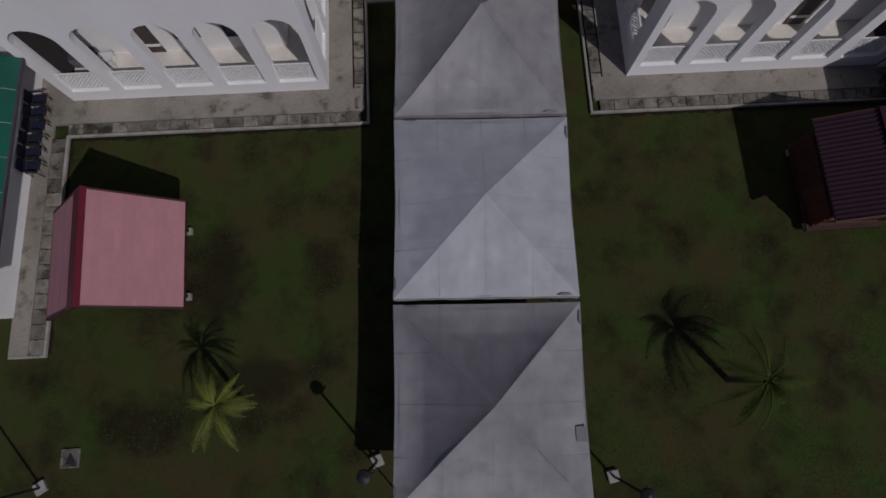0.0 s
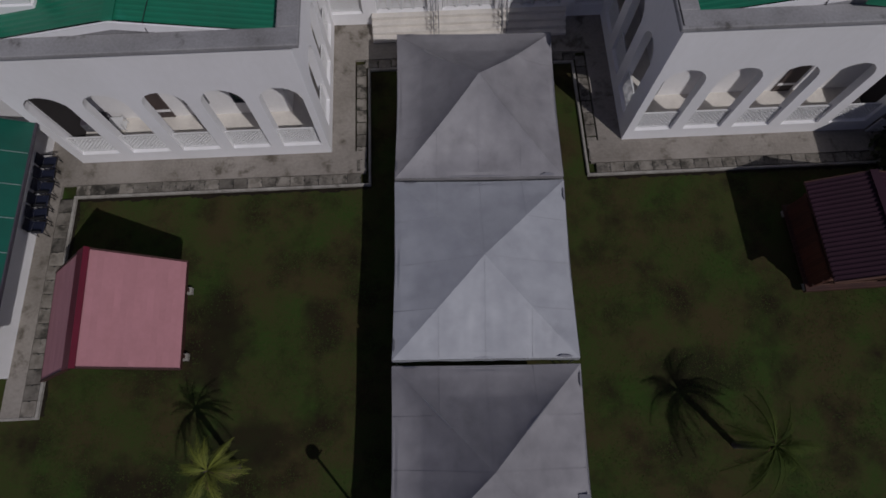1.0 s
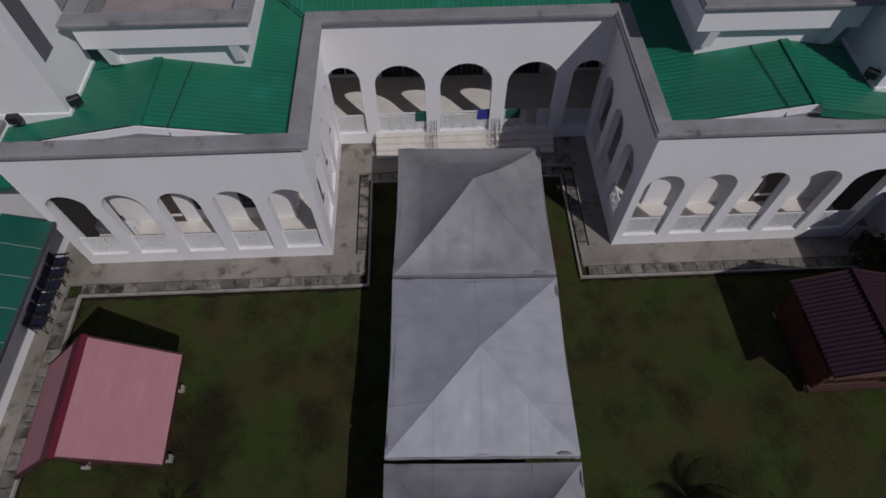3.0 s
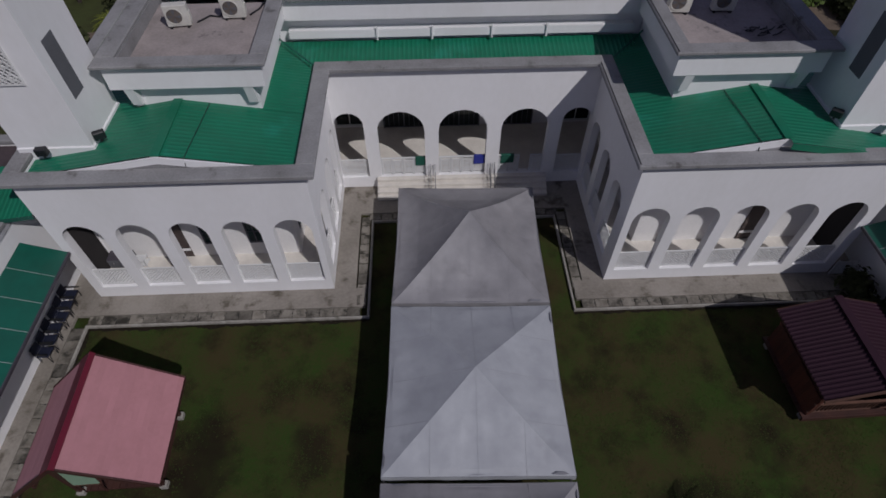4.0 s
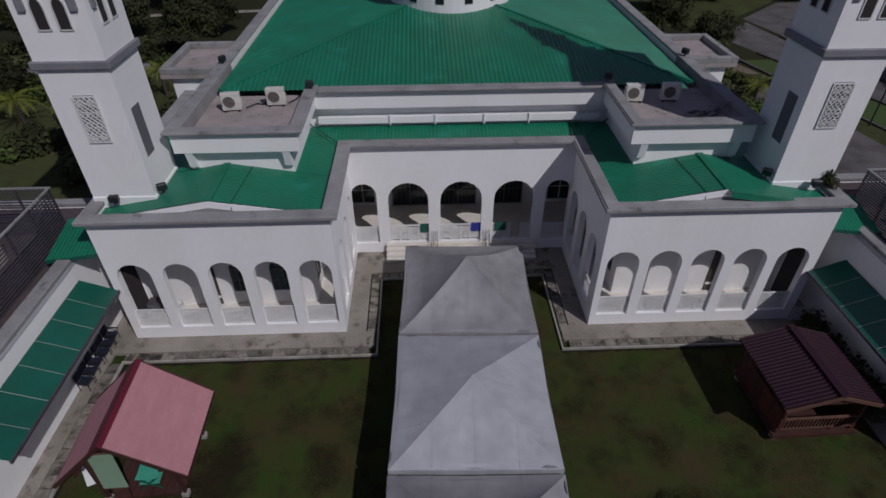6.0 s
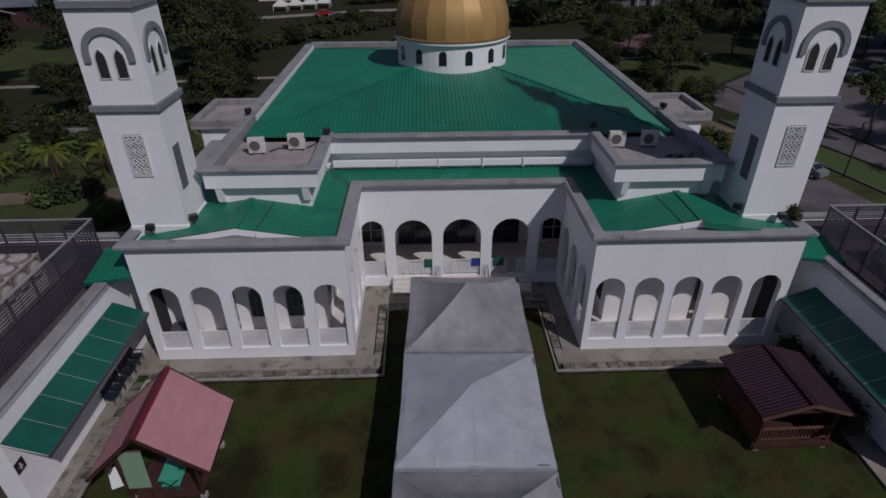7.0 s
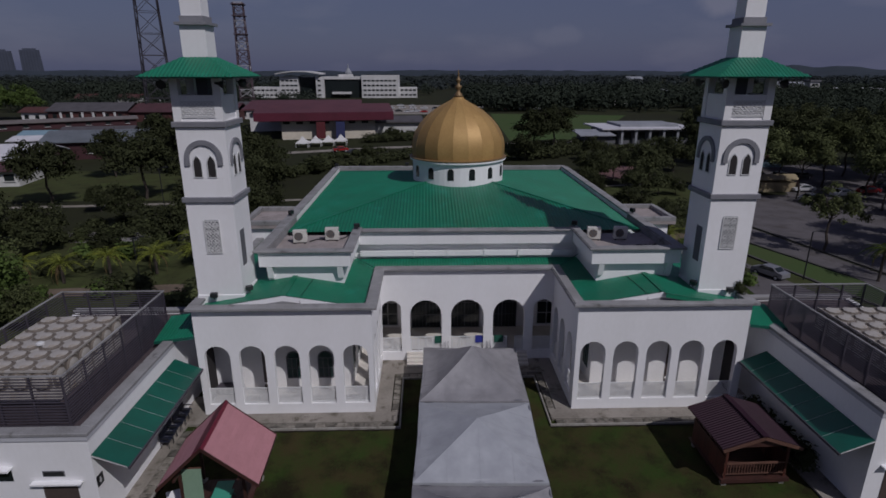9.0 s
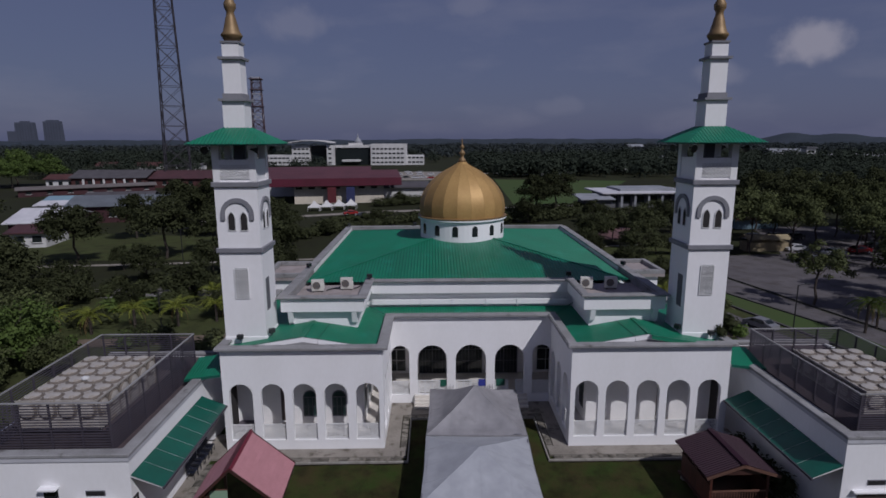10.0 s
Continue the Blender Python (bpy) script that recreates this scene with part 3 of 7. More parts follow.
# ---------------------------------------------------------------- the mosque
mosque = thing("mosque", "white mosque with arcades, green sheet roofs and a gold dome", "mosque")
SLOPE = 0.17


def seg(s, a, b):
    return sorted((s * a, s * b))


balustrade_mesh = {}


def balustrade(w, m, parent=mosque, h=1.0):
    """A white pierced panel between two piers."""
    if (w, h) not in balustrade_mesh:
        me = finish(lattice(w, h, 0.15, 0.036, 0.06, 0.06), "balustrade")
        balustrade_mesh[w, h] = me
    ob = part("balustrade", balustrade_mesh[w, h], LATTICE, parent)
    ob.matrix_basis = m
    return ob


def arched_window(m, w, sill, spring, parent, glass=GREENGLASS, bars=2, frame=FRAME_W):
    """Glass, frame and bars set into a wall; the wall's face is the plane y 0, and out is -y."""
    top = spring + w / 2
    win = part("window", poly(bmesh.new(), [(-w / 2, -0.012, sill), (w / 2, -0.012, sill)] + [(w / 2 * math.cos(math.pi * i / 12), -0.012, spring + w / 2 * math.sin(math.pi * i / 12)) for i in range(13)], (0, 0.01, 0)), glass, parent)
    win.matrix_basis = m
    bm = bmesh.new()
    for i in range(12):
        a, b = math.pi * i / 12, math.pi * (i + 1) / 12
        bar(bm, (w / 2 * math.cos(a), -0.03, spring + w / 2 * math.sin(a)), (w / 2 * math.cos(b), -0.03, spring + w / 2 * math.sin(b)), 0.06)
    for x in (-w / 2, w / 2):
        bar(bm, (x, -0.03, sill), (x, -0.03, spring), 0.06)
    bar(bm, (-w / 2, -0.03, sill), (w / 2, -0.03, sill), 0.07)
    bar(bm, (-w / 2, -0.03, spring), (w / 2, -0.03, spring), 0.05)
    for k in range(1, bars):
        x = -w / 2 + w * k / bars
        bar(bm, (x, -0.03, sill), (x, -0.03, spring), 0.045)
    bar(bm, (-w / 2, -0.03, (sill + spring) / 2), (w / 2, -0.03, (sill + spring) / 2), 0.03)
    part("frame", bm, frame, win)
    return win


for s in (-1, 1):
    bays = [(7.03 + 2.01 * i) if s < 0 else (7.06 + 1.985 * i) for i in range(5)]
    part("wall", arch_wall((0, 0, 0), (s, 0, 0), (0, -1, 0), 6.0, 16.2, 0.1, 6.98, 0.32, [(c, 1.50, 0.8, 3.93) for c in bays]), WHITE, mosque, "white wall with five round arches")
    for c in bays:
        balustrade(1.50, pose(s * c, 0.16, 0.84))
    # side of the forecourt
    part("wall", arch_wall((s * 6.0, 0, 0), (0, 1, 0), (-s, 0, 0), 0.32, 6.4, 0.1, 6.98, 0.32, [(c, 1.3, 0.8, 3.95) for c in (1.45, 3.35, 5.25)]), WHITE, mosque, "white wall with three round arches")
    for c in (1.45, 3.35, 5.25):
        balustrade(1.3, pose(s * 6.16, c, 0.84, 0, 0, 90))
    # outer side
    a, b = seg(s, 15.88, 16.2)
    part("wall", boxed(a, b, 0.32, 15.0, 0.1, 6.94), WHITE, mosque)
    # copings
    a, b = seg(s, 5.66, 16.46)
    part("coping", boxed(a, b, -0.32, 0.35, 6.99, 7.18, bevel=0.03), COPING, mosque, "grey weathered concrete coping")
    a, b = seg(s, 5.66, 6.35)
    part("coping", boxed(a, b, 0.352, 6.10, 6.99, 7.18, bevel=0.03), COPING, mosque, "grey weathered concrete coping")
    a, b = seg(s, 15.85, 16.46)
    part("coping", boxed(a, b, 0.352, 15.0, 6.99, 7.18, bevel=0.03), COPING, mosque, "grey weathered concrete coping")
    # verandah floor, ceiling, inner walls
    a, b = seg(s, 6.32, 15.88)
    part("floor", boxed(a, b, 0.32, 1.62, 0.1, 0.8), FLOOR_TILE, mosque, "cream tiled verandah floor")
    part("ceiling", boxed(a, b, 0.32, 1.62, 5.3, 5.5), WHITE_IN, mosque)
    a, b = seg(s, 6.32, 7.5)
    part("floor", boxed(a, b, 1.62, 10.4, 0.1, 0.8), FLOOR_TILE, mosque)
    part("ceiling", boxed(a, b, 1.62, 10.4, 5.3, 5.5), WHITE_IN, mosque)
    a, b = seg(s, 7.5, 15.88)
    part("inner_wall", boxed(a, b, 1.62, 1.9, 0.1, 5.3), WHITE_IN, mosque, "cream inner wall of the verandah")
    a, b = seg(s, 7.5, 7.8)
    part("inner_wall", boxed(a, b, 1.9, 10.4, 0.1, 5.3), WHITE_IN, mosque)
    for c in (2.8, 5.2, 7.6):
        w = part("window", boxed(*seg(s, 7.47, 7.498), c - 0.5, c + 0.5, 1.65, 3.9), GREENGLASS, mosque, "green-tinted side window")
        part("frame", bar(bar(bmesh.new(), (s * 7.46, c, 1.65), (s * 7.46, c, 3.9), 0.05), (s * 7.46, c - 0.5, 2.8), (s * 7.46, c + 0.5, 2.8), 0.05), SILL, w)
    if s < 0:
        for c in (-9.12, -11.05):
            arched_window(pose(c, 1.62, 0), 0.9, 1.66, 3.0, mosque, bars=3, frame=SILL)
    a, b = seg(s, 12.28, 13.0)
    door = part("door", boxed(a, b, 1.57, 1.618, 0.8, 4.0), DOOR_BROWN, mosque, "grey-brown timber door")
    part("rail", boxed(a, b, 1.55, 1.569, 1.22, 1.36), WHITE_IN, door, "pale cross rail")
    # no hole in the wall: a dark plate paints the passage's shade
    a, b = seg(s, 15.84, 15.878)
    part("side_doorway", boxed(a, b, 0.45, 1.5, 0.8, 4.6), DARK, mosque, "dark plate for the shade inside the side passage")
    # sheet roofs
    part("roof", rib_strip(lambda y: (s * 6.3, y, 6.84), lambda y: (s * 11.05, y, 6.84 + SLOPE * 4.75), 0.42, 3.7, 0.2, 0.012), GREEN, mosque, "green ribbed sheet roof")
    part("roof", rib_strip(lambda y: (s * (6.3 + max(0, y - 6.5)), y, 6.84 + SLOPE * max(0, y - 6.5)), lambda y: (s * 8.1, y, 6.84 + SLOPE * 1.8), 3.58, 8.3, 0.2, 0.012), GREEN, mosque)
    part("roof", rib_strip(lambda y: (s * 15.9, y, 6.84), lambda y: (s * 11.05, y, 6.84 + SLOPE * 4.75), 0.42, 3.7, 0.2, 0.012), GREEN, mosque)
    part("roof", rib_strip(lambda y: (s * 15.9, y, 6.84), lambda y: (s * 12.7, y, 6.84 + SLOPE * 3.2), 3.58, 15.0, 0.2, 0.012), GREEN, mosque)
    if s > 0:
        part("roof_flap", rib_strip(lambda y: (15.9, y, 6.845), lambda y: (11.05, y, 6.845 + SLOPE * 4.85), 0.10, 0.44, 0.17, 0.012), GREEN, mosque)
        part("roof_flap", poly(bmesh.new(), [(15.4, 0.10, 6.95), (11.05, 0.10, 7.665), (11.05, 0.08, 7.42), (12.4, 0.08, 7.17), (15.2, 0.08, 6.93)], (0, 0.01, 0)), GREEN, mosque)
    part("ridge_cap", bar(bmesh.new(), (s * 11.05, 0.40, 7.665), (s * 11.05, 3.7, 7.665), 0.32, 0.05), GREEN, mosque)
    part("gable", poly(bmesh.new(), [(s * 7.55, 0.355, 7.06), (s * 14.55, 0.355, 7.06), (s * 11.05, 0.355, 7.63)], (0, 0.06, 0)), WHITE, mosque)
    part("gable_recess", poly(bmesh.new(), [(s * 9.35, 0.345, 7.06), (s * 12.9, 0.345, 7.06), (s * 11.05, 0.345, 7.34)], (0, 0.009, 0)), COPING, mosque)
    part("conductor", bar(bar(bmesh.new(), (s * 10.1, 0.30, 7.13), (s * 10.1, 0.42, 7.53), 0.022), (s * 10.1, 0.42, 7.53), (s * 9.9, 3.6, 7.5), 0.022), BLACK, mosque, "thin black lightning conductor")
    # corner terraces
    a, b = seg(s, 8.0, 12.7)
    part("upper_wall", boxed(a, b, 3.65, 8.5, 6.9, 8.42), WHITE, mosque)
    a, b = seg(s, 7.5, 13.1)
    part("fascia", boxed(a, b, 3.20, 3.60, 8.42, 9.36), WHITE, mosque)
    a, b = seg(s, 7.5, 7.9)
    part("fascia", boxed(a, b, 3.60, 7.98, 8.42, 9.36), WHITE, mosque)
    a, b = seg(s, 12.7, 13.1)
    part("fascia", boxed(a, b, 3.60, 34.3, 8.42, 9.36), WHITE, mosque)
    a, b = seg(s, 7.28, 13.36)
    part("coping", boxed(a, b, 2.98, 3.62, 9.362, 9.50, bevel=0.03), COPING, mosque)
    a, b = seg(s, 7.28, 7.92)
    part("coping", boxed(a, b, 3.622, 8.38, 9.362, 9.50, bevel=0.03), COPING, mosque)
    a, b = seg(s, 12.68, 13.36)
    part("coping", boxed(a, b, 3.622, 34.3, 9.362, 9.50, bevel=0.03), COPING, mosque)
    a, b = seg(s, 7.8, 12.738)
    part("parapet_lining", boxed(*seg(s, 12.66, 12.698), 3.63, 12.0, 8.865, 9.36), COPING, mosque, "stained grey inner parapet")
    part("terrace_floor", boxed(a, b, 3.62, 8.6, 8.6, 8.86), SLAB, mosque, "stained flat concrete roof terrace")
    for x in (8.18, 12.5):
        part("bracket", poly(bmesh.new(), [(s * x - 0.17, 3.22, 8.42), (s * x - 0.17, 3.649, 8.42), (s * x - 0.17, 3.649, 7.5), (s * x - 0.17, 3.42, 7.6)], (0.34, 0, 0)), WHITE, mosque)
    if s > 0:
        part("conductor", bar(bar(bmesh.new(), (5.74, -0.22, 7.185), (5.74, 6.18, 7.185), 0.045, 0.012), (7.36, 3.06, 9.505), (7.36, 8.0, 9.505), 0.045, 0.012), BLACK, mosque, "flat black conductor tape along the coping")
    # hall sides and side porches
    a, b = seg(s, 12.4, 12.7)
    part("wall", boxed(a, b, 8.5, 34.6, 0.0, 8.2), WHITE, mosque)
    porch = (13.6, 18.8) if s < 0 else (14.0, 18.9)
    a, b = seg(s, 12.7, 17.0)
    part("porch_wall", boxed(a, b, porch[0] + 0.3, porch[1] - 0.3, 0.0, 8.0), WHITE, mosque)
    a, b = seg(s, 13.15, 17.5)
    part("porch_roof", boxed(a, b, porch[0], porch[1], 8.0, 8.25), SLAB, mosque)
    for p0, p1 in (((17.1, 17.5), porch), ((13.15, 17.1), (porch[0], porch[0] + 0.4)), ((13.15, 17.1), (porch[1] - 0.4, porch[1]))):
        a, b = seg(s, *p0)
        part("coping", boxed(a, b, p1[0], p1[1], 8.25, 8.6, bevel=0.03), COPING, mosque)

# centre front
part("wall", arch_wall((0, 6.4, 0), (1, 0, 0), (0, -1, 0), -6.0, 6.0, 0.1, 6.98, 0.32, [(-5.3, 1.36, 0.8, 4.05), (-2.9, 2.22, 0.8, 3.64), (0.02, 2.3, 0.8, 3.62), (2.94, 2.22, 0.8, 3.64), (5.35, 1.36, 0.8, 4.05)]), WHITE, mosque, "white entrance wall with five arches")
part("coping", boxed(-6.35, 6.35, 6.102, 6.75, 6.99, 7.18, bevel=0.03), COPING, mosque)
part("floor", boxed(-6.32, 6.32, 6.72, 10.4, 0.1, 0.8), FLOOR_TILE, mosque)
part("ceiling", boxed(-6.32, 6.32, 6.72, 10.4, 5.3, 5.5), WHITE_IN, mosque)
part("inner_wall", boxed(-7.8, 7.8, 10.4, 10.7, 0.1, 5.3), WHITE_IN, mosque)
for x in (-5.35, 5.35):
    balustrade(1.36, pose(x, 6.56, 0.84))
def entrance_rail(x0, x1, count):
    """A white rail of framed pierced panels between two piers."""
    w = (x1 - x0) / count
    for k in range(count):
        balustrade(round(w - 0.10, 3), pose(x0 + w * (k + 0.5), 6.58, 0.92), h=0.78)
        part("rail_post", boxed(x0 + w * k - 0.045, x0 + w * k + 0.045, 6.54, 6.62, 0.80, 1.80), FRAME_W, mosque)
    part("rail_post", boxed(x1 - 0.045, x1 + 0.045, 6.54, 6.62, 0.80, 1.80), FRAME_W, mosque)
    part("top_rail", boxed(x0 - 0.05, x1 + 0.05, 6.535, 6.625, 1.802, 1.88, bevel=0.01), FRAME_W, mosque)


entrance_rail(-3.98, -1.84, 4)
entrance_rail(-1.06, 1.10, 4)
entrance_rail(1.86, 2.86, 2)
entrance_rail(3.48, 4.02, 1)
for x in (-1.55, -1.33, 1.42, 1.64):
    bm = bmesh.new()
    for p, q in (((6.30, 0.80), (6.30, 1.62)), ((6.30, 1.62), (5.45, 1.02)), ((5.45, 1.02), (5.45, 0.20)), ((5.45, 1.02), (5.30, 0.98)), ((6.05, 0.66), (6.05, 1.44)), ((5.75, 0.50), (5.75, 1.23))):
        bar(bm, (x, p[0], p[1]), (x, q[0], q[1]), 0.03, sides=6)
    for i in range(10):
        an, bn = 2 * math.pi * i / 10, 2 * math.pi * (i + 1) / 10
        for cy, cz in ((5.9, 0.95), (6.18, 1.12), (5.6, 0.76)):
            bar(bm, (x, cy + 0.11 * math.cos(an), cz + 0.13 * math.sin(an)), (x, cy + 0.11 * math.cos(bn), cz + 0.13 * math.sin(bn)), 0.016)
    part("handrail", bm, SILL, mosque, "grey scrolled iron handrail on the steps")
for x in (-5.85, 6.5):
    arched_window(pose(x, 10.4, 0), 1.5, 1.0, 2.9, mosque, GLASS, bars=2)
for x in (-2.9, 0.1, 3.0):
    d = part("door", boxed(x - 1.1, x + 1.1, 10.33, 10.395, 0.8, 3.9), GLASS, mosque, "dark glazed double door with grilles")
    bm = bmesh.new()
    for k in range(9):
        xx = x - 1.1 + 2.2 * k / 8
        bar(bm, (xx, 10.30, 0.8), (xx, 10.30, 3.9), 0.06 if k in (0, 4, 8) else 0.022)
    for z in (0.85, 1.9, 2.9, 3.9):
        bar(bm, (x - 1.1, 10.30, z), (x + 1.1, 10.30, z), 0.04)
    part("grille", bm, SILL, d)
part("roof", rib_strip(lambda x: (x, 6.6 + max(0, abs(x) - 6.4), 6.84 + SLOPE * max(0, abs(x) - 6.4)), lambda x: (x, 8.4, 6.84 + SLOPE * 1.8), -8.0, 8.0, 0.2, 0.02), GREEN, mosque, "green ribbed sheet roof")
for s in (-1, 1):
    part("hip_cap", bar(bmesh.new(), (s * 6.3, 6.5, 7.13), (s * 8.1, 8.3, 7.45), 0.07, 0.03), GREEN_DK, mosque)
part("upper_wall", boxed(-8.0, 8.0, 8.55, 8.8, 7.0, 8.5), WHITE, mosque)
part("gutter_band", boxed(-7.5, 7.5, 8.18, 8.55, 7.40, 7.76), WHITE, mosque)
part("fascia", boxed(-7.49, 7.49, 7.98, 8.55, 8.34, 9.27), WHITE, mosque)
part("coping", boxed(-7.275, 7.275, 7.73, 8.40, 9.272, 9.41, bevel=0.03), COPING, mosque)
for x in (-3.7, -1.3, 1.3, 3.7):
    part("post", boxed(x - 0.035, x + 0.035, 8.10, 8.18, 7.30, 7.92), WHITE, mosque)
part("wall", boxed(-12.7, 12.7, 34.3, 34.6, 0, 9.0), WHITE, mosque)
part("coping", boxed(-13.15, 13.15, 34.302, 34.85, 9.04, 9.52, bevel=0.03), COPING, mosque)
# entrance steps
for i in range(4):
    part("step", boxed(-4.25, 4.3, 5.35 + 0.27 * i, 6.4, 0.14 + 0.165 * i, 0.14 + 0.165 * (i + 1), bevel=0.012), FLOOR_TILE, mosque, "pale entrance step")
# main roof
for turn in (0, 90, 180, 270):
    part("main_roof", ribbed(0, 12.6, 8.8, 12.6, 9.05, 2.15, 0.25, 0.04, turn, 21.4), GREEN, mosque, "green ribbed hip roof under the dome")
bm = bmesh.new()
for sx in (-1, 1):
    for sy in (-1, 1):
        bar(bm, (sx * 12.5, 21.4 + sy * 12.5, 9.1), (sx * 0.5, 21.4 + sy * 0.5, 11.15), 0.22, 0.06)
part("hip_ridge", bm, GREEN, mosque)
# drum and dome
DC = Vector((0.08, 21.4, 0))
part("drum", lathe(bmesh.new(), [(4.08, 10.0), (4.08, 12.35), (4.32, 12.42), (4.32, 12.56), (4.1, 12.6)], 56, DC), WHITE, mosque, "white round drum under the dome", smooth=False)
win = finish(poly(bmesh.new(), [(-0.26, 0, 0), (0.26, 0, 0)] + [(0.26 * math.cos(math.pi * i / 8), 0, 0.72 + 0.26 * math.sin(math.pi * i / 8)) for i in range(9)], (0, 0.03, 0)), "window")
for k in range(14):
    an = math.radians(-90 - 11.5 + 360 / 14 * k)
    w = part("window", win, GLASS, mosque)
    w.matrix_basis = pose(DC.x + 4.105 * math.cos(an), DC.y + 4.105 * math.sin(an), 11.05, 0, 0, math.degrees(an) + 90)
PROFILE = [(4.10, 0.0), (4.17, 0.5), (4.18, 1.05), (4.08, 1.65), (3.84, 2.25), (3.46, 2.85), (2.95, 3.42), (2.32, 3.95), (1.62, 4.40), (1.0, 4.72), (0.55, 4.98), (0.34, 5.25)]
GORES = 20
bm = bmesh.new()
for k, off in enumerate((0.0, 0.5, 1.0)):
    an = 2 * math.pi / GORES * (off - 0.5)
    for r, z in PROFILE:
        rr = r * (math.cos(math.pi / GORES) if off == 0.5 else 1.0)
        bm.verts.new((rr * math.cos(an), rr * math.sin(an), z))
bm.verts.ensure_lookup_table()
n = len(PROFILE)
for k in range(2):
    for i in range(n - 1):
        bm.faces.new((bm.verts[k * n + i], bm.verts[(k + 1) * n + i], bm.verts[(k + 1) * n + i + 1], bm.verts[k * n + i + 1]))
gore = finish(bm, "panel")
dome = part("dome", lathe(bmesh.new(), [(4.35, 0.0), (4.38, 0.06), (4.2, 0.12)], 48, (0, 0, 0)), GOLD_DK, mosque, "gold ribbed dome with vertical panels")
dome.matrix_basis = pose(DC.x, DC.y, 12.58)
for k in range(GORES):
    g = part("panel", gore, GOLD, dome, smooth=True)
    g.matrix_basis = pose(0, 0, 0, 0, 0, 360 / GORES * k)
rib = bmesh.new()
for (ra, za), (rb, zb) in zip(PROFILE, PROFILE[1:]):
    bar(rib, (ra - 0.004, 0, za), (rb - 0.004, 0, zb), 0.02, 0.02)
rib = finish(rib, "seam")
for k in range(GORES):
    part("seam", rib, GOLD, dome).matrix_basis = pose(0, 0, 0, 0, 0, 360 / GORES * (k + 0.5))
part("finial", lathe(bmesh.new(), [(0.42, 5.15), (0.36, 5.35), (0.20, 5.55), (0.13, 5.75), (0.30, 5.95), (0.30, 6.05), (0.12, 6.25), (0.10, 6.4), (0.22, 6.55), (0.22, 6.62), (0.07, 6.8), (0.05, 7.0), (0.10, 7.1), (0.03, 7.25), (0.015, 7.5)], 16), GOLD_DK, dome, "turned gilt finial", smooth=True)


# ---------------------------------------------------------------- minarets
def hood(bm, w, thick, depth, rise, leg):
    """A round hood mould in the xz plane, proud to -y; springing at z 0."""
    pts = [(-1, -leg)] + [(-math.cos(math.pi * i / 14), rise * math.sin(math.pi * i / 14)) for i in range(15)] + [(1, -leg)]
    rows = []
    for i, (c, z) in enumerate(pts):
        inner, outer = w / 2 - thick, w / 2
        if 0 < i < len(pts) - 1:
            an = math.pi * (i - 1) / 14
            a = (-inner * math.cos(an), inner * math.sin(an))
            b = (-outer * math.cos(an), outer * math.sin(an))
        else:
            a, b = (c * inner, z), (c * outer, z)
        rows.append([bm.verts.new((p[0], y, p[1])) for p, y in ((a, 0), (a, -depth), (b, -depth), (b, 0))])
    for p, q in zip(rows, rows[1:]):
        for k in range(3):
            bm.faces.new((p[k], p[k + 1], q[k + 1], q[k]))
    bm.faces.new(rows[0])
    bm.faces.new(rows[-1][::-1])
    bmesh.ops.recalc_face_normals(bm, faces=bm.faces)
    return bm


HALF = 1.32
mina = thing("minaret", "square white minaret with grey bands and a green cap roof", "minaret", "minarets of the mosque")
b0 = -0.4
part("shaft", boxed(-HALF, HALF, -HALF, HALF, b0, 10.75), WHITE, mina, "plain white square shaft")
part("plinth", boxed(-HALF - 0.05, HALF + 0.05, -HALF - 0.05, HALF + 0.05, b0, 0.75, bevel=0.04), WHITE, mina)
for z, o in ((6.3, 0.14), (10.42, 0.14)):
    part("band", boxed(-HALF - o, HALF + o, -HALF - o, HALF + o, z, z + 0.3, bevel=0.03), GREYBAND, mina, "grey painted band")
lat = finish(lattice(0.90, 1.95, 0.20, 0.046, 0.05, 0.05), "lattice")
lat2 = finish(lattice(1.9, 0.86, 0.22, 0.05, 0.05, 0.06), "lattice")
hoodm = finish(hood(bmesh.new(), 2.05, 0.26, 0.10, 1, 0.35), "hood")
SLIT = [(-0.23, 0, 0), (0.23, 0, 0), (0.23, 0, 0.78), (0.20, 0, 0.93), (0.13, 0, 1.06), (0, 0, 1.20), (-0.13, 0, 1.06), (-0.20, 0, 0.93), (-0.23, 0, 0.78)]
slit = finish(poly(bmesh.new(), SLIT, (0, 0.02, 0)), "window")
rim = bmesh.new()
for p, q in zip(SLIT, SLIT[1:] + SLIT[:1]):
    bar(rim, p, q, 0.05, 0.05)
rim = finish(rim, "frame")
slot = finish(box(bmesh.new(), -0.36, 0.36, -0.012, 0.0, 0, 2.15), "louvre")
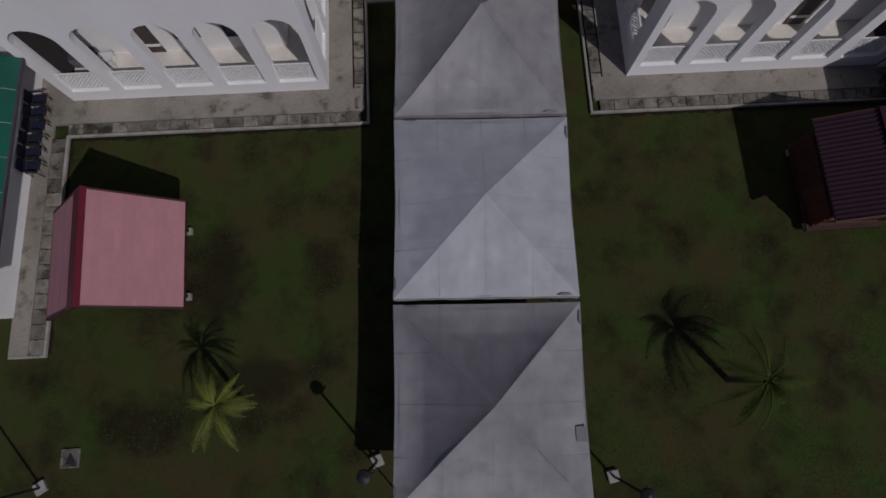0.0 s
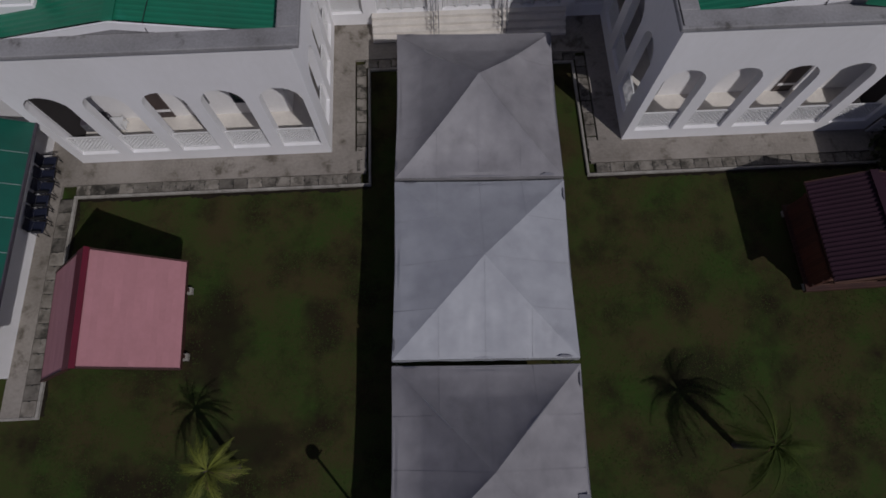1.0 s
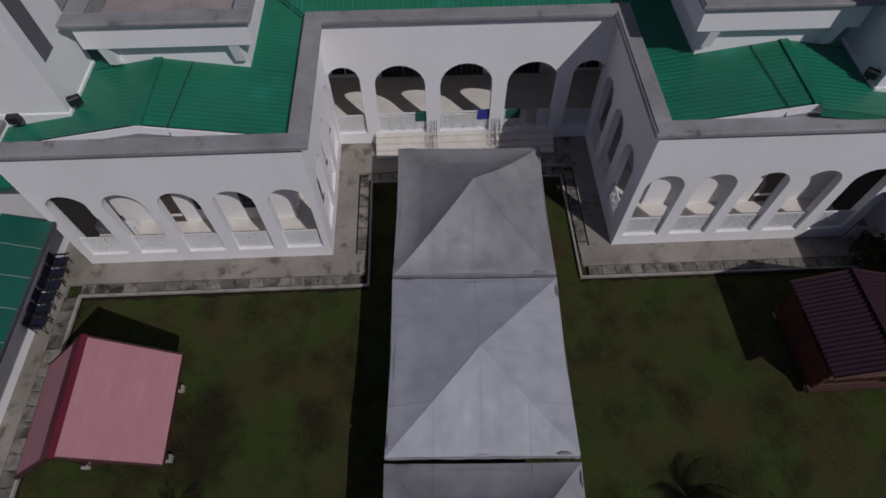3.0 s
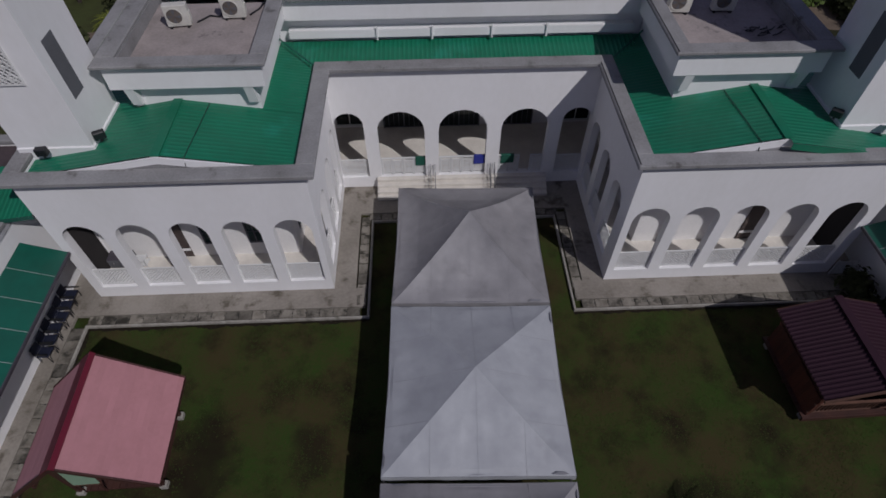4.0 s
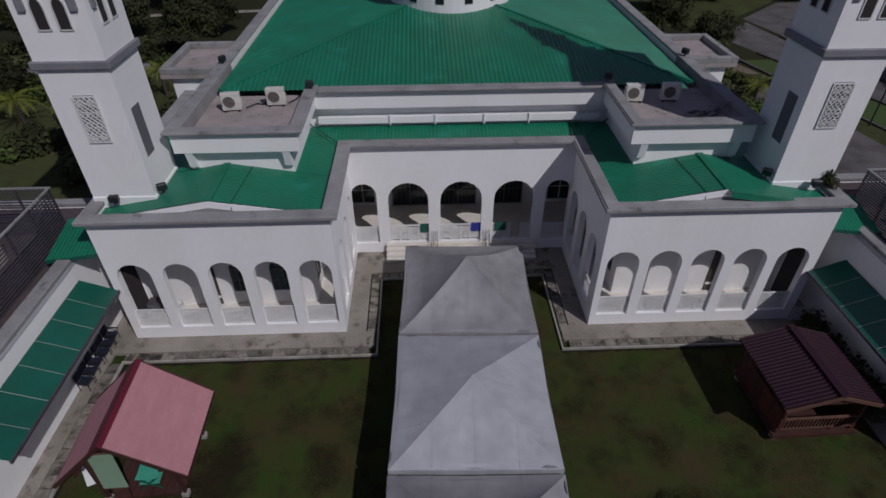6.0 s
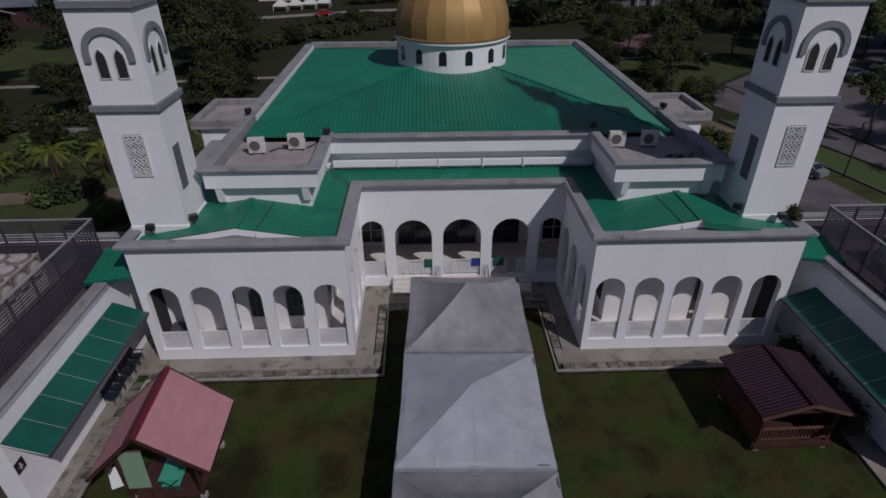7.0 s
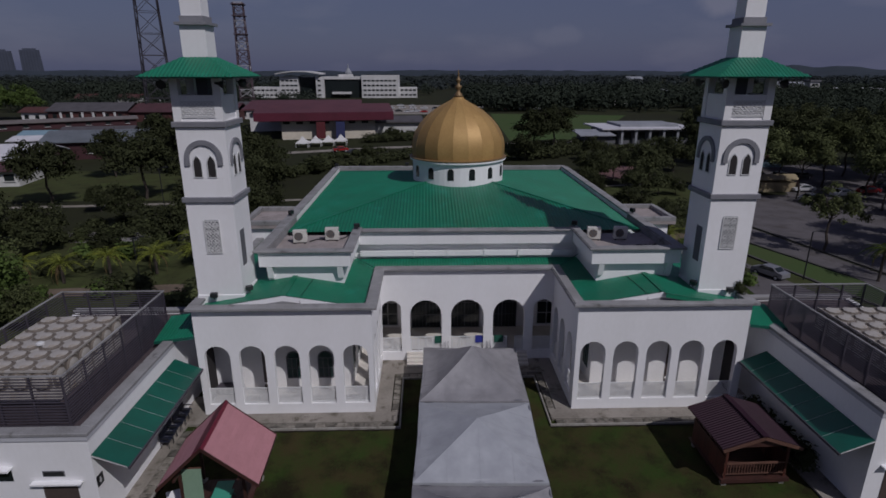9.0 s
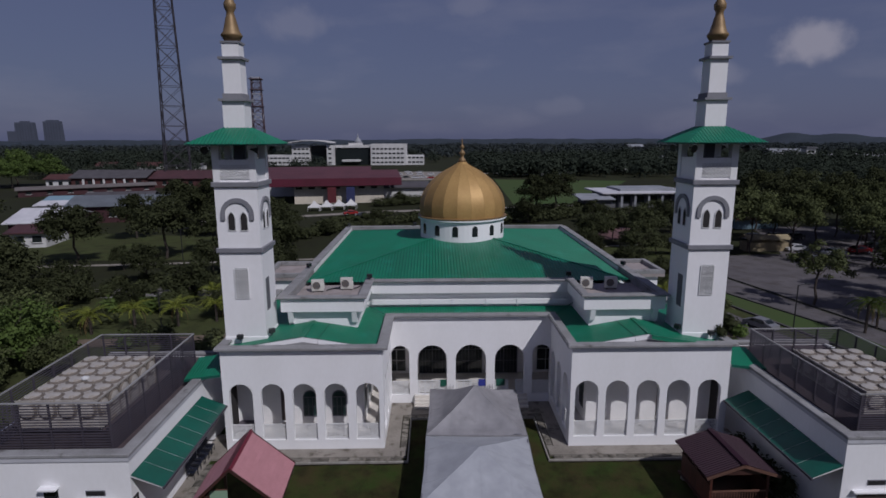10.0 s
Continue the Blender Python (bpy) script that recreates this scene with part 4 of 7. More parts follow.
for k in range(4):
    turn = pose(0, 0, 0, 0, 0, 90 * k)
    h = part("hood", hoodm, GREYBAND, mina, "grey round hood over twin windows")
    h.matrix_basis = turn @ pose(0, -HALF, 8.72)
    for x in (-0.38, 0.38):
        # near-black plate holds the shade behind the slit
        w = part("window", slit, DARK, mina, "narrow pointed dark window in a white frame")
        w.matrix_basis = turn @ pose(x, -HALF - 0.015, 7.70)
        part("frame", rim, FRAME_W, w)
    if k % 2 == 0:
        o = part("louvre", slot, SILL, mina)
        o.matrix_basis = turn @ pose(-0.02, -HALF - 0.002, 3.28) @ Matrix.Diagonal((1.1, 1, 0.93, 1))
        o = part("lattice", lat, LATTICE, mina, "white pierced screen")
        o.matrix_basis = turn @ pose(-0.02, -HALF - 0.035, 3.30)
    else:
        o = part("louvre", slot, SILL, mina, "grey louvred slot")
        o.matrix_basis = turn @ pose(-0.45 if k == 1 else 0.45, -HALF - 0.002, 2.34)
    # open lantern
    part("post", boxed(-HALF, -HALF + 0.42, -HALF, -HALF + 0.42, 10.72, 12.95), WHITE, mina).matrix_basis = turn
    part("parapet", boxed(-HALF + 0.42, HALF - 0.42, -HALF + 0.06, -HALF + 0.2, 10.72, 12.08), WHITE, mina).matrix_basis = turn
    if k % 2 == 0:
        o = part("lattice", lat2, LATTICE, mina)
        o.matrix_basis = turn @ pose(0, -HALF + 0.03, 10.92)
    part("roof", ribbed(0, 2.46, -2.46, 1.75, 13.02, 0.98, 0.2, 0.03, 90 * k, 0), GREEN, mina, "green ribbed cap roof")
    o = part("loudspeaker", lathe(bmesh.new(), [(0.05, 0), (0.09, 0.2), (0.22, 0.42), (0.24, 0.44)], 14), BLACK, mina, "black horn loudspeaker")
    o.matrix_basis = turn @ pose(-1.75, -1.2, 12.72, 100, 0, 20)
part("eave", boxed(-2.40, 2.40, -2.40, 2.40, 12.95, 13.0), GREEN_DK, mina)
part("core", boxed(-0.3, 0.3, -0.3, 0.3, 10.7, 12.95), SILL, mina)
part("spire_stage", boxed(-0.66, 0.66, -0.66, 0.66, 13.9, 15.6), WHITE, mina)
part("band", boxed(-0.84, 0.84, -0.84, 0.84, 15.6, 15.74), GREYBAND, mina)
part("spire_stage", boxed(-0.62, 0.62, -0.62, 0.62, 15.74, 16.05), GREYBAND, mina)
part("spire_stage", boxed(-0.54, 0.54, -0.54, 0.54, 16.05, 18.05), WHITE, mina)
part("band", boxed(-0.72, 0.72, -0.72, 0.72, 18.05, 18.2), GREYBAND, mina)
part("spire_stage", boxed(-0.5, 0.5, -0.5, 0.5, 18.2, 19.0), WHITE, mina)
part("band", boxed(-0.56, 0.56, -0.56, 0.56, 19.0, 19.12), GREYBAND, mina)
part("finial", lathe(bmesh.new(), [(0.42, 19.12), (0.62, 19.45), (0.64, 19.52), (0.50, 19.7), (0.42, 20.0), (0.30, 20.5), (0.26, 20.6), (0.22, 20.85), (0.34, 21.05), (0.36, 21.3), (0.20, 21.6), (0.14, 21.8), (0.22, 22.0), (0.08, 22.3), (0.03, 23.0)], 18), GOLD_DK, mina, "turned gilt finial", smooth=True)
mina.matrix_basis = pose(-14.92, 2.72, 6.62)
copy_thing(mina, pose(14.88, 2.72, 6.62))


# ---------------------------------------------------------------- tents
def tent_height(u, v, ze, rise, curve, slack, seed):
    """The height of a canopy at u, v from -1 to 1: a pyramid whose faces hang a little between the hips, with creases that run up the slope."""
    s = max(abs(u), abs(v))
    q = min(abs(u), abs(v)) / max(s, 0.05)
    z = ze + rise * ((1 - curve) * (1 - s) + curve * (1 - s) ** 2)
    z -= slack * (1 - q ** 3) * s * min(1, 3.2 * (1 - s)) * 1.6
    z -= 0.035 * (1 - q) * (s > 0.96)
    side = (2 if abs(u) > abs(v) else 0) + (1 if (u if abs(u) > abs(v) else v) > 0 else 0)
    a = q * (1 if u * v > 0 else -1)
    along = a * s
    fade = min(1, 5 * (1 - s)) * min(1, s * 1.6)
    z += 0.030 * noise.noise(Vector((u * 2.2 + seed, v * 2.2, seed))) * fade
    z += 0.016 * noise.noise(Vector((along * 7 + 9.1 * side, s * 1.4, seed))) * fade
    z += 0.010 * noise.noise(Vector((along * 17 + 5.3 * side, s * 1.1, seed + 4))) * fade
    z += 0.012 * noise.noise(Vector((a * 6 + 3.1 * side, s * 2.2, seed + 8))) * min(1, 8 * (1 - s)) * s
    return z


def tent_sheet(w, d, height):
    bm = bmesh.new()
    n = 64
    rows = []
    for j in range(n + 1):
        row = []
        for i in range(n + 1):
            u, v = 2 * i / n - 1, 2 * j / n - 1
            s = max(abs(u), abs(v))
            k = (0.016 if abs(u) > abs(v) else 0.005) * math.cos(math.pi / 2 * min(abs(u), abs(v)) / max(s, 0.05)) * s ** 4
            x, y = (u * (1 - k), v) if abs(u) > abs(v) else (u, v * (1 - k))
            row.append(bm.verts.new((x * w / 2, y * d / 2, height(u, v))))
        rows.append(row)
    for j in range(n):
        for i in range(n):
            a, b, c, e = rows[j][i], rows[j][i + 1], rows[j + 1][i + 1], rows[j + 1][i]
            if (i < n / 2) == (j < n / 2):
                bm.faces.new((a, b, c))
                bm.faces.new((a, c, e))
            else:
                bm.faces.new((a, b, e))
                bm.faces.new((b, c, e))
    return bm


def tent(at, seed, label, d, rise, curve, slack, cloth=TENT):
    """A canopy tent 6.1 m wide and d metres deep on four legs."""
    t = thing("canopy_tent", label, "tent", "canopy tents in a row", at=at)
    w, ze = 6.10, 2.42

    def height(u, v):
        return tent_height(u, v, ze, rise, curve, slack, seed)

    sheet = part("canopy", tent_sheet(w, d, height), cloth, t, "pale grey pyramid canopy sheet", smooth=True)
    mod = sheet.modifiers.new("hips", "EDGE_SPLIT")
    mod.split_angle = radians(14)
    rng_ = random.Random(int(seed * 10))
    for k in range(4):
        half, deep = (w / 2, d / 2) if k % 2 == 0 else (d / 2, w / 2)
        turn = pose(0, 0, 0, 0, 0, 90 * k)
        bm = bmesh.new()
        prev = None
        for i in range(33):
            e = 2 * i / 32 - 1
            y = -deep * (1 - (0.005, 0.016)[k % 2] * math.cos(math.pi / 2 * abs(e))) - 0.010
            zt = ze - 0.035 * (1 - abs(e)) + 0.012
            wave = 0.022 * noise.noise(Vector((e * 5, k, seed)))
            p = [bm.verts.new((e * half, y, zt)), bm.verts.new((e * half, y - 0.012 + wave, zt - 0.14)), bm.verts.new((e * half, y - 0.016 + 1.6 * wave, zt - 0.27 + 0.02 * noise.noise(Vector((e * 3, k, seed)))))]
            if prev:
                for m_ in range(2):
                    bm.faces.new((prev[m_], prev[m_ + 1], p[m_ + 1], p[m_]))
            prev = p
        part("valance", bm, cloth, t, smooth=True).matrix_basis = turn
        part("leg", bar(bmesh.new(), (-half + 0.05, -deep + 0.05, 0), (-half + 0.05, -deep + 0.05, ze - 0.02), 0.06, sides=8), STEEL, t).matrix_basis = turn
        part("eave_tube", bar(bmesh.new(), (-half + 0.06, -deep + 0.12, ze - 0.14), (half - 0.06, -deep + 0.12, ze - 0.14), 0.05, sides=6), STEEL, t).matrix_basis = turn
        part("rafter", bar(bmesh.new(), (-half + 0.08, -deep + 0.08, ze - 0.12), (0, 0, ze + rise - 0.22), 0.045, sides=6), STEEL, t).matrix_basis = turn
        # welded seams that run up each face, and the rolled hem
        for e in (-0.5, 0.0, 0.5):
            bm = bmesh.new()
            c, q = math.cos(math.pi / 2 * k), math.sin(math.pi / 2 * k)
            run = []
            for i in range(17):
                sv = 0.985 - (0.97 - abs(e)) * i / 16
                u0, v0 = e, -max(sv, abs(e) + 0.01)
                u, v = u0 * c - v0 * q, u0 * q + v0 * c
                run.append(Vector((u * w / 2, v * d / 2, height(u, v) + 0.002)))
            for a, b in zip(run, run[1:]):
                bar(bm, a, b, 0.022, 0.006)
            part("seam", bm, TENT_SEAM if cloth is TENT else TENT_WARM, t, "thin darker welded seam")
        part("hem", bar(bmesh.new(), (-half, -deep + 0.07, ze - 0.03), (half, -deep + 0.07, ze - 0.03), 0.022), TENT_EDGE, t, "dark seam along the hem").matrix_basis = turn
        # a flat dark plate stands for the shade in a guy opening
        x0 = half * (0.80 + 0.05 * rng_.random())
        shade_pts = [(x0 - 0.26, -deep + 0.04, 0), (x0 - 0.10, -deep + 0.10, 0.0), (x0 + 0.16, -deep + 0.09, 0), (x0 + 0.26, -deep + 0.04, 0), (x0, -deep + 0.02, 0)]
        part("corner_opening_shade", poly(bmesh.new(), [(x, y, ze + 0.07 + 0.5 * (y + deep - 0.05)) for x, y, _ in shade_pts], (0, 0, -0.012)), TENT_EDGE, t, "flat dark piece for the shade in a guy opening").matrix_basis = turn
    return t


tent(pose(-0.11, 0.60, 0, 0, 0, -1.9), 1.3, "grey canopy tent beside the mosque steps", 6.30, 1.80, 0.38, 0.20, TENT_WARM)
tent(pose(-0.33, -5.87, 0, 0, 0, -1.9), 7.7, "shallow grey canopy tent between two others on the lawn", 6.36, 1.20, 0.12, 0.035)
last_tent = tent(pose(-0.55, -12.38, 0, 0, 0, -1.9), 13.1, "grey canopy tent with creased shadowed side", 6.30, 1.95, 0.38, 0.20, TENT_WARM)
part("mended_patch", boxed(2.62, 2.96, -1.18, -0.72, 2.50, 2.512), TENT_EDGE, last_tent, "darker mended patch by the edge")


# ---------------------------------------------------------------- pink gazebo and what stands in it
gaz = thing("gazebo", "wooden gazebo with a pink shingle roof and deep red ridge", "gazebo", at=pose(-12.68, -7.15, 0, 0, 0, 2.1))
for x0, z0, nx in ((2.28, 2.40, 1), (-2.15, 2.36, -1)):
    slope = part("roof_slope", poly(bmesh.new(), [(0, -1.80, 4.42), (0, 1.80, 4.42), (x0, 1.80, z0), (x0, -1.80, z0)], (0, 0, -0.06)), PINK, gaz, "pink shingle roof slope")
    d = Vector((x0, 0, z0 - 4.42))
    n = Vector((-d.z * nx, 0, abs(d.x))).normalized()
    for c in range(16):
        a = Vector((0, 0, 4.42)) + d * ((c + 0.02) / 16) + n * 0.006
        b = Vector((0, 0, 4.42)) + d * ((c + 1.04) / 16) + n * 0.022
        part("shingle_course", poly(bmesh.new(), [(a.x, -1.80, a.z), (a.x, 1.80, a.z), (b.x, 1.80, b.z), (b.x, -1.80, b.z)], -n * 0.01), PINK, slope)
    part("fascia", bar(bmesh.new(), (x0, -1.83, z0 - 0.05), (x0, 1.83, z0 - 0.05), 0.05, 0.14), WOOD_DK, gaz)
    for y in (-1.83, 1.83):
        part("barge_board", bar(bmesh.new(), (0, y, 4.38), (x0, y, z0 - 0.03), 0.05, 0.14), WOOD_DK, gaz)
part("ridge_cap", poly(poly(bmesh.new(), [(0.03, -1.86, 4.50), (0.03, 1.86, 4.50), (-0.42, 1.86, 4.09), (-0.42, -1.86, 4.09)], (0, 0, -0.03)), [(0.03, -1.86, 4.502), (0.14, -1.86, 4.38), (0.14, 1.86, 4.38), (0.03, 1.86, 4.502)], (0, 0, -0.03)), RED_TRIM, gaz, "deep red metal ridge cap")
for x in (-1.4, 1.4):
    for y in (-1.05, 1.45):
        part("post", boxed(x - 0.06, x + 0.06, y - 0.06, y + 0.06, 0.0, 2.66), WOOD_DK, gaz)
        part("foot", boxed(x - 0.13, x + 0.13, y - 0.13, y + 0.13, 0.0, 0.22, bevel=0.02), KERB, gaz, "pale concrete post foot")
    part("beam", boxed(x - 0.05, x + 0.05, -1.7, 1.7, 2.6, 2.72), WOOD_DK, gaz)
for y in (1.45,):
    part("beam", boxed(-1.4, 1.4, y - 0.05, y + 0.05, 2.48, 2.6), WOOD_DK, gaz)
for k in range(11):
    part("floor_plank", boxed(-1.36 + 0.245 * k, -1.36 + 0.245 * k + 0.23, -1.05, 1.50, 0.0, 0.10), WOOD_DK, gaz)

board = thing("display_board", "pale green notice board hung beside a gazebo post", "board", at=pose(-13.57, -8.24, 0.80, -4, 0, 2))
part("panel", boxed(-0.45, 0.45, -0.02, 0.02, 0.0, 1.92, bevel=0.008), BOARD, board)
for z in (-0.03, 1.925):
    part("rim", boxed(-0.47, 0.47, -0.03, 0.03, z, z + 0.045), WOOD_LT, board)
for x in (-0.36, 0.36):
    part("leg", boxed(x - 0.025, x + 0.025, 0.022, 0.062, -0.80, 1.5), WOOD_DK, board)
sheet = thing("white_panel", "small white panel leaning beside the gazebo", "panel", at=pose(-14.85, -7.55, 0.0, -35, 0, 24))
part("panel", boxed(-0.34, 0.34, -0.015, 0.015, 0.0, 0.85, bevel=0.005), FRAME_W, sheet)
part("brace", boxed(-0.03, 0.03, 0.017, 0.05, 0.05, 0.75), WOOD_DK, sheet)
tbl = thing("folding_table", "teal folding table with crossed legs under the gazebo", "table", at=pose(-12.62, -7.42, 0.10, 0, 0, 3))
part("tabletop", boxed(-0.40, 0.40, -0.55, 0.75, 0.70, 0.74, bevel=0.01), TEAL, tbl)
for y in (-0.5, 0.6):
    for sx in (-1, 1):
        part("leg", bar(bmesh.new(), (sx * 0.4, y, 0), (-sx * 0.4, y, 0.7), 0.045), GREEN_DK, tbl)
part("shelf", boxed(-0.36, 0.36, -0.52, 0.6, 0.33, 0.36), TEAL, tbl)

# ---------------------------------------------------------------- brown timber hut
hut = thing("timber_hut", "brown timber hut with a maroon corrugated gable roof", "hut", at=pose(13.55, -5.12, 0, 0, 0, 1.2))
for sx in (-1, 1):
    part("roof_slope", rib_strip(lambda y: (sx * 2.0, y, 2.32), lambda y: (0, y, 3.00), -1.86, 1.86, 0.17, 0.045), MAROON, hut, "maroon corrugated roof sheet")
    part("soffit", poly(bmesh.new(), [(sx * 2.0, -1.86, 2.30), (sx * 2.0, 1.86, 2.30), (0, 1.86, 2.98), (0, -1.86, 2.98)], (0, 0, -0.04)), WOOD_DK, hut)
    part("barge_board", bar(bmesh.new(), (sx * 2.0, -1.88, 2.26), (0, -1.88, 2.93), 0.05, 0.16), WOOD_LT, hut, "pale barge board")
    part("barge_board", bar(bmesh.new(), (sx * 2.0, 1.88, 2.26), (0, 1.88, 2.93), 0.05, 0.16), WOOD_DK, hut)
    for y in (-1.5, 0, 1.6):
        part("post", boxed(sx * 1.55 - 0.06, sx * 1.55 + 0.06, y - 0.06, y + 0.06, 0, 2.45), WOOD, hut)
    for k in range(16):
        y = -1.5 + 0.2 * k
        part("wall_board", boxed(sx * 1.60 - 0.015, sx * 1.60 + 0.015, y, y + 0.19, 0.30, 1.58 + 0.03 * (k % 2)), WOOD, hut)
    part("rail", boxed(sx * 1.6 - 0.05, sx * 1.6 + 0.05, -1.55, 1.72, 1.60, 1.68), WOOD, hut)
part("ridge_cap", bar(bmesh.new(), (0, -1.89, 3.05), (0, 1.89, 3.05), 0.30, 0.05), MAROON, hut, "maroon ridge cap")
for k in range(16):
    part("wall_board", boxed(-1.6 + 0.2 * k, -1.6 + 0.2 * k + 0.19, 1.68, 1.71, 0.30, 1.6), WOOD, hut)
part("rail", boxed(-1.65, 1.65, -1.56, -1.48, 1.22, 1.30), WOOD_LT, hut, "pale top rail")
part("rail", boxed(-1.65, 1.65, -1.56, -1.48, 0.62, 0.68), WOOD_LT, hut)
for k in range(22):
    x = -1.55 + 3.1 * k / 21
    part("baluster", boxed(x - 0.02, x + 0.02, -1.54, -1.50, 0.68, 1.22), WOOD_LT, hut)
for k in range(16):
    part("floor_plank", boxed(-1.75, 1.75, -1.62 + 0.215 * k, -1.62 + 0.215 * k + 0.2, 0.34, 0.42), WOOD_DK, hut)
part("base_beam", boxed(-1.76, 1.76, -1.70, -1.63, 0.22, 0.42), WOOD_DK, hut)
for sx in (-1, 1):
    part("gable_board", poly(bmesh.new(), [(-1.6, sx * 1.72, 2.35), (1.6, sx * 1.72, 2.35), (0, sx * 1.72, 2.91)], (0, 0.03, 0)), WOOD_DK, hut)
    for y in (-1.45, 1.55):
        part("foot", boxed(sx * 1.5 - 0.12, sx * 1.5 + 0.12, y - 0.12, y + 0.12, 0, 0.335), KERB, hut)


# ---------------------------------------------------------------- side buildings with awnings, roof cages and tanks
def annex(s):
    side = "sunlit" if s < 0 else "shaded"
    a = thing("service_block", "low white service block with a flat roof, " + side + " wall", "building")
    x0, x1 = seg(s, 17.55, 26.0)
    top = 4.70 if s < 0 else 5.15
    part("wall", boxed(x0, x1, -8.6, -8.3, 0, top), WHITE, a, "white front wall")
    w0, w1 = seg(s, 17.55, 17.85)
    part("wall", boxed(w0, w1, -8.3, 5.0, 0, top), WHITE, a, "white side wall")
    part("wall", boxed(x0, x1, 5.0, 5.3, 0, top), WHITE, a)
    w0, w1 = seg(s, 25.7, 26.0)
    part("wall", boxed(w0, w1, -8.3, 5.0, 0, top), WHITE, a)
    w0, w1 = seg(s, 17.85, 25.7)
    part("roof_slab", boxed(w0, w1, -8.3, 5.0, top - 0.45, top - 0.15), ANNEX_FLOOR, a)
    w0, w1 = seg(s, 17.45, 26.1)
    part("coping", boxed(w0, w1, -8.70, -8.12, top + 0.22, top + 0.40, bevel=0.03), COPING, a, "grey weathered coping")
    # grey band under the coping paints its shade on the white wall
    part("coping_shade_band", boxed(*seg(s, 17.5, 26.05), -8.66, -8.2, top, top + 0.218), BAND_LT, a)
    w0, w1 = seg(s, 17.45, 18.05)
    part("coping", boxed(w0, w1, -8.118, 5.3, top + 0.22, top + 0.40, bevel=0.03), COPING, a, "grey weathered coping")
    part("coping_shade_band", boxed(*seg(s, 17.5, 17.95), -8.198, 5.25, top, top + 0.218), BAND_LT, a)
    part("coping", boxed(*seg(s, 18.052, 26.1), 4.92, 5.38, top + 0.002, top + 0.20, bevel=0.03), COPING, a)
    # awning
    for k in range(7):
        y0 = -8.62 + 1.225 * k
        p = part("awning_sheet", poly(bmesh.new(), [(s * 16.0, y0, 3.30), (s * 16.0, y0 + 1.205, 3.30), (s * 17.5, y0 + 1.205, 3.95), (s * 17.5, y0, 3.95)], (0, 0, -0.02)), GREEN_DK, a, "dark green awning sheet")
        if k:
            part("seam", bar(bmesh.new(), (s * 16.0, y0 - 0.01, 3.315), (s * 17.5, y0 - 0.01, 3.965), 0.012, 0.010), AWNING_SEAM, p, "pale seam strip")
    part("gutter", bar(bmesh.new(), (s * 15.98, -8.66, 3.24), (s * 15.98, -0.05, 3.24), 0.08, 0.12), SLAT, a, "dark gutter edge")
    for k in range(5):
        y = -8.60 + 2.12 * k
        part("bracket", bar(bmesh.new(), (s * 15.99, y, 3.24), (s * 17.52, y, 3.86), 0.04), FRAME_W, a)
    # front openings
    for x, w, z0, z1 in ((21.45, 0.70, 2.65, 3.28),):
        c0, c1 = seg(s, x - w / 2, x + w / 2)
        v = part("window", boxed(c0, c1, -8.63, -8.602, z0, z1), GLASS, a, "small dark window")
        part("hood", boxed(c0 - 0.1, c1 + 0.1, -8.95, -8.60, z1 + 0.03, z1 + 0.12), WHITE, v)
    for x in (19.3,):
        c0, c1 = seg(s, x - 0.44, x + 0.44)
        v = part("vent", boxed(c0, c1, -8.64, -8.602, 2.88, 3.10), BLACK, a, "dark slot vent")
        part("frame", boxed(c0 - 0.04, c1 + 0.04, -8.622, -8.601, 2.84, 3.14), GREYBAND, v)
    c0, c1 = seg(s, 18.1, 20.3)
    part("door_canopy", boxed(c0, c1, -8.86, -8.6, 2.52, 2.60), WHITE, a)
    c0, c1 = seg(s, 18.4, 19.9)
    part("doorway", boxed(c0, c1, -8.63, -8.602, 0.0, 2.4), DOOR_BROWN, a, "dark entrance recess")
    # slatted roof cage
    cage = thing("roof_cage", "dark grey slatted screen round a rooftop water tank", "screen", "rooftop slatted screens")
    c0, c1, cy0, cy1, cz0, cz1 = 18.9, 25.0, -7.35, 2.7, top - 0.15, 7.08
    long_slat = finish(boxed(-0.02, 0.02, cy0, cy1, 0, 0.052), "slat")
    cross_slat = finish(boxed(*seg(s, c0, c1), -0.02, 0.02, 0, 0.052), "slat")
    for k in range(17):
        z = cz0 + 0.02 + (cz1 - cz0 - 0.02) / 17 * k
        for x in (c0, c1):
            part("slat", long_slat, SLAT, cage).location = (s * x, 0, z)
        for y in (cy0, cy1):
            part("slat", cross_slat, SLAT, cage).location = (0, y, z)
    post = finish(boxed(-0.04, 0.04, -0.04, 0.04, cz0, cz1), "post")
    for k in range(7):
        y = cy0 + (cy1 - cy0) * k / 6
        for x in (c0, c1):
            part("post", post, SLAT, cage).location = (s * x + (-0.06 if x == c0 else 0.06) * -s, y, 0)
    for k in range(1, 4):
        for y in (cy0, cy1):
            part("post", post, SLAT, cage).location = (s * (c0 + (c1 - c0) * k / 4), y + (0.06 if y < 0 else -0.06), 0)
    for y in (cy0, cy1):
        w0, w1 = seg(s, c0 - 0.05, c1 + 0.05)
        part("top_rail", boxed(w0, w1, y - 0.05, y + 0.05, cz1, cz1 + 0.06), COPING, cage)
    for x in (c0, c1):
        part("top_rail", boxed(s * x - 0.05, s * x + 0.05, cy0 + 0.05, cy1 - 0.05, cz1, cz1 + 0.06), COPING, cage)
    # sectional water tank
    tank = thing("water_tank", "cream sectional water tank of bulged panels", "tank", "rooftop water tanks")
    bump = bmesh.new()
    rings = []
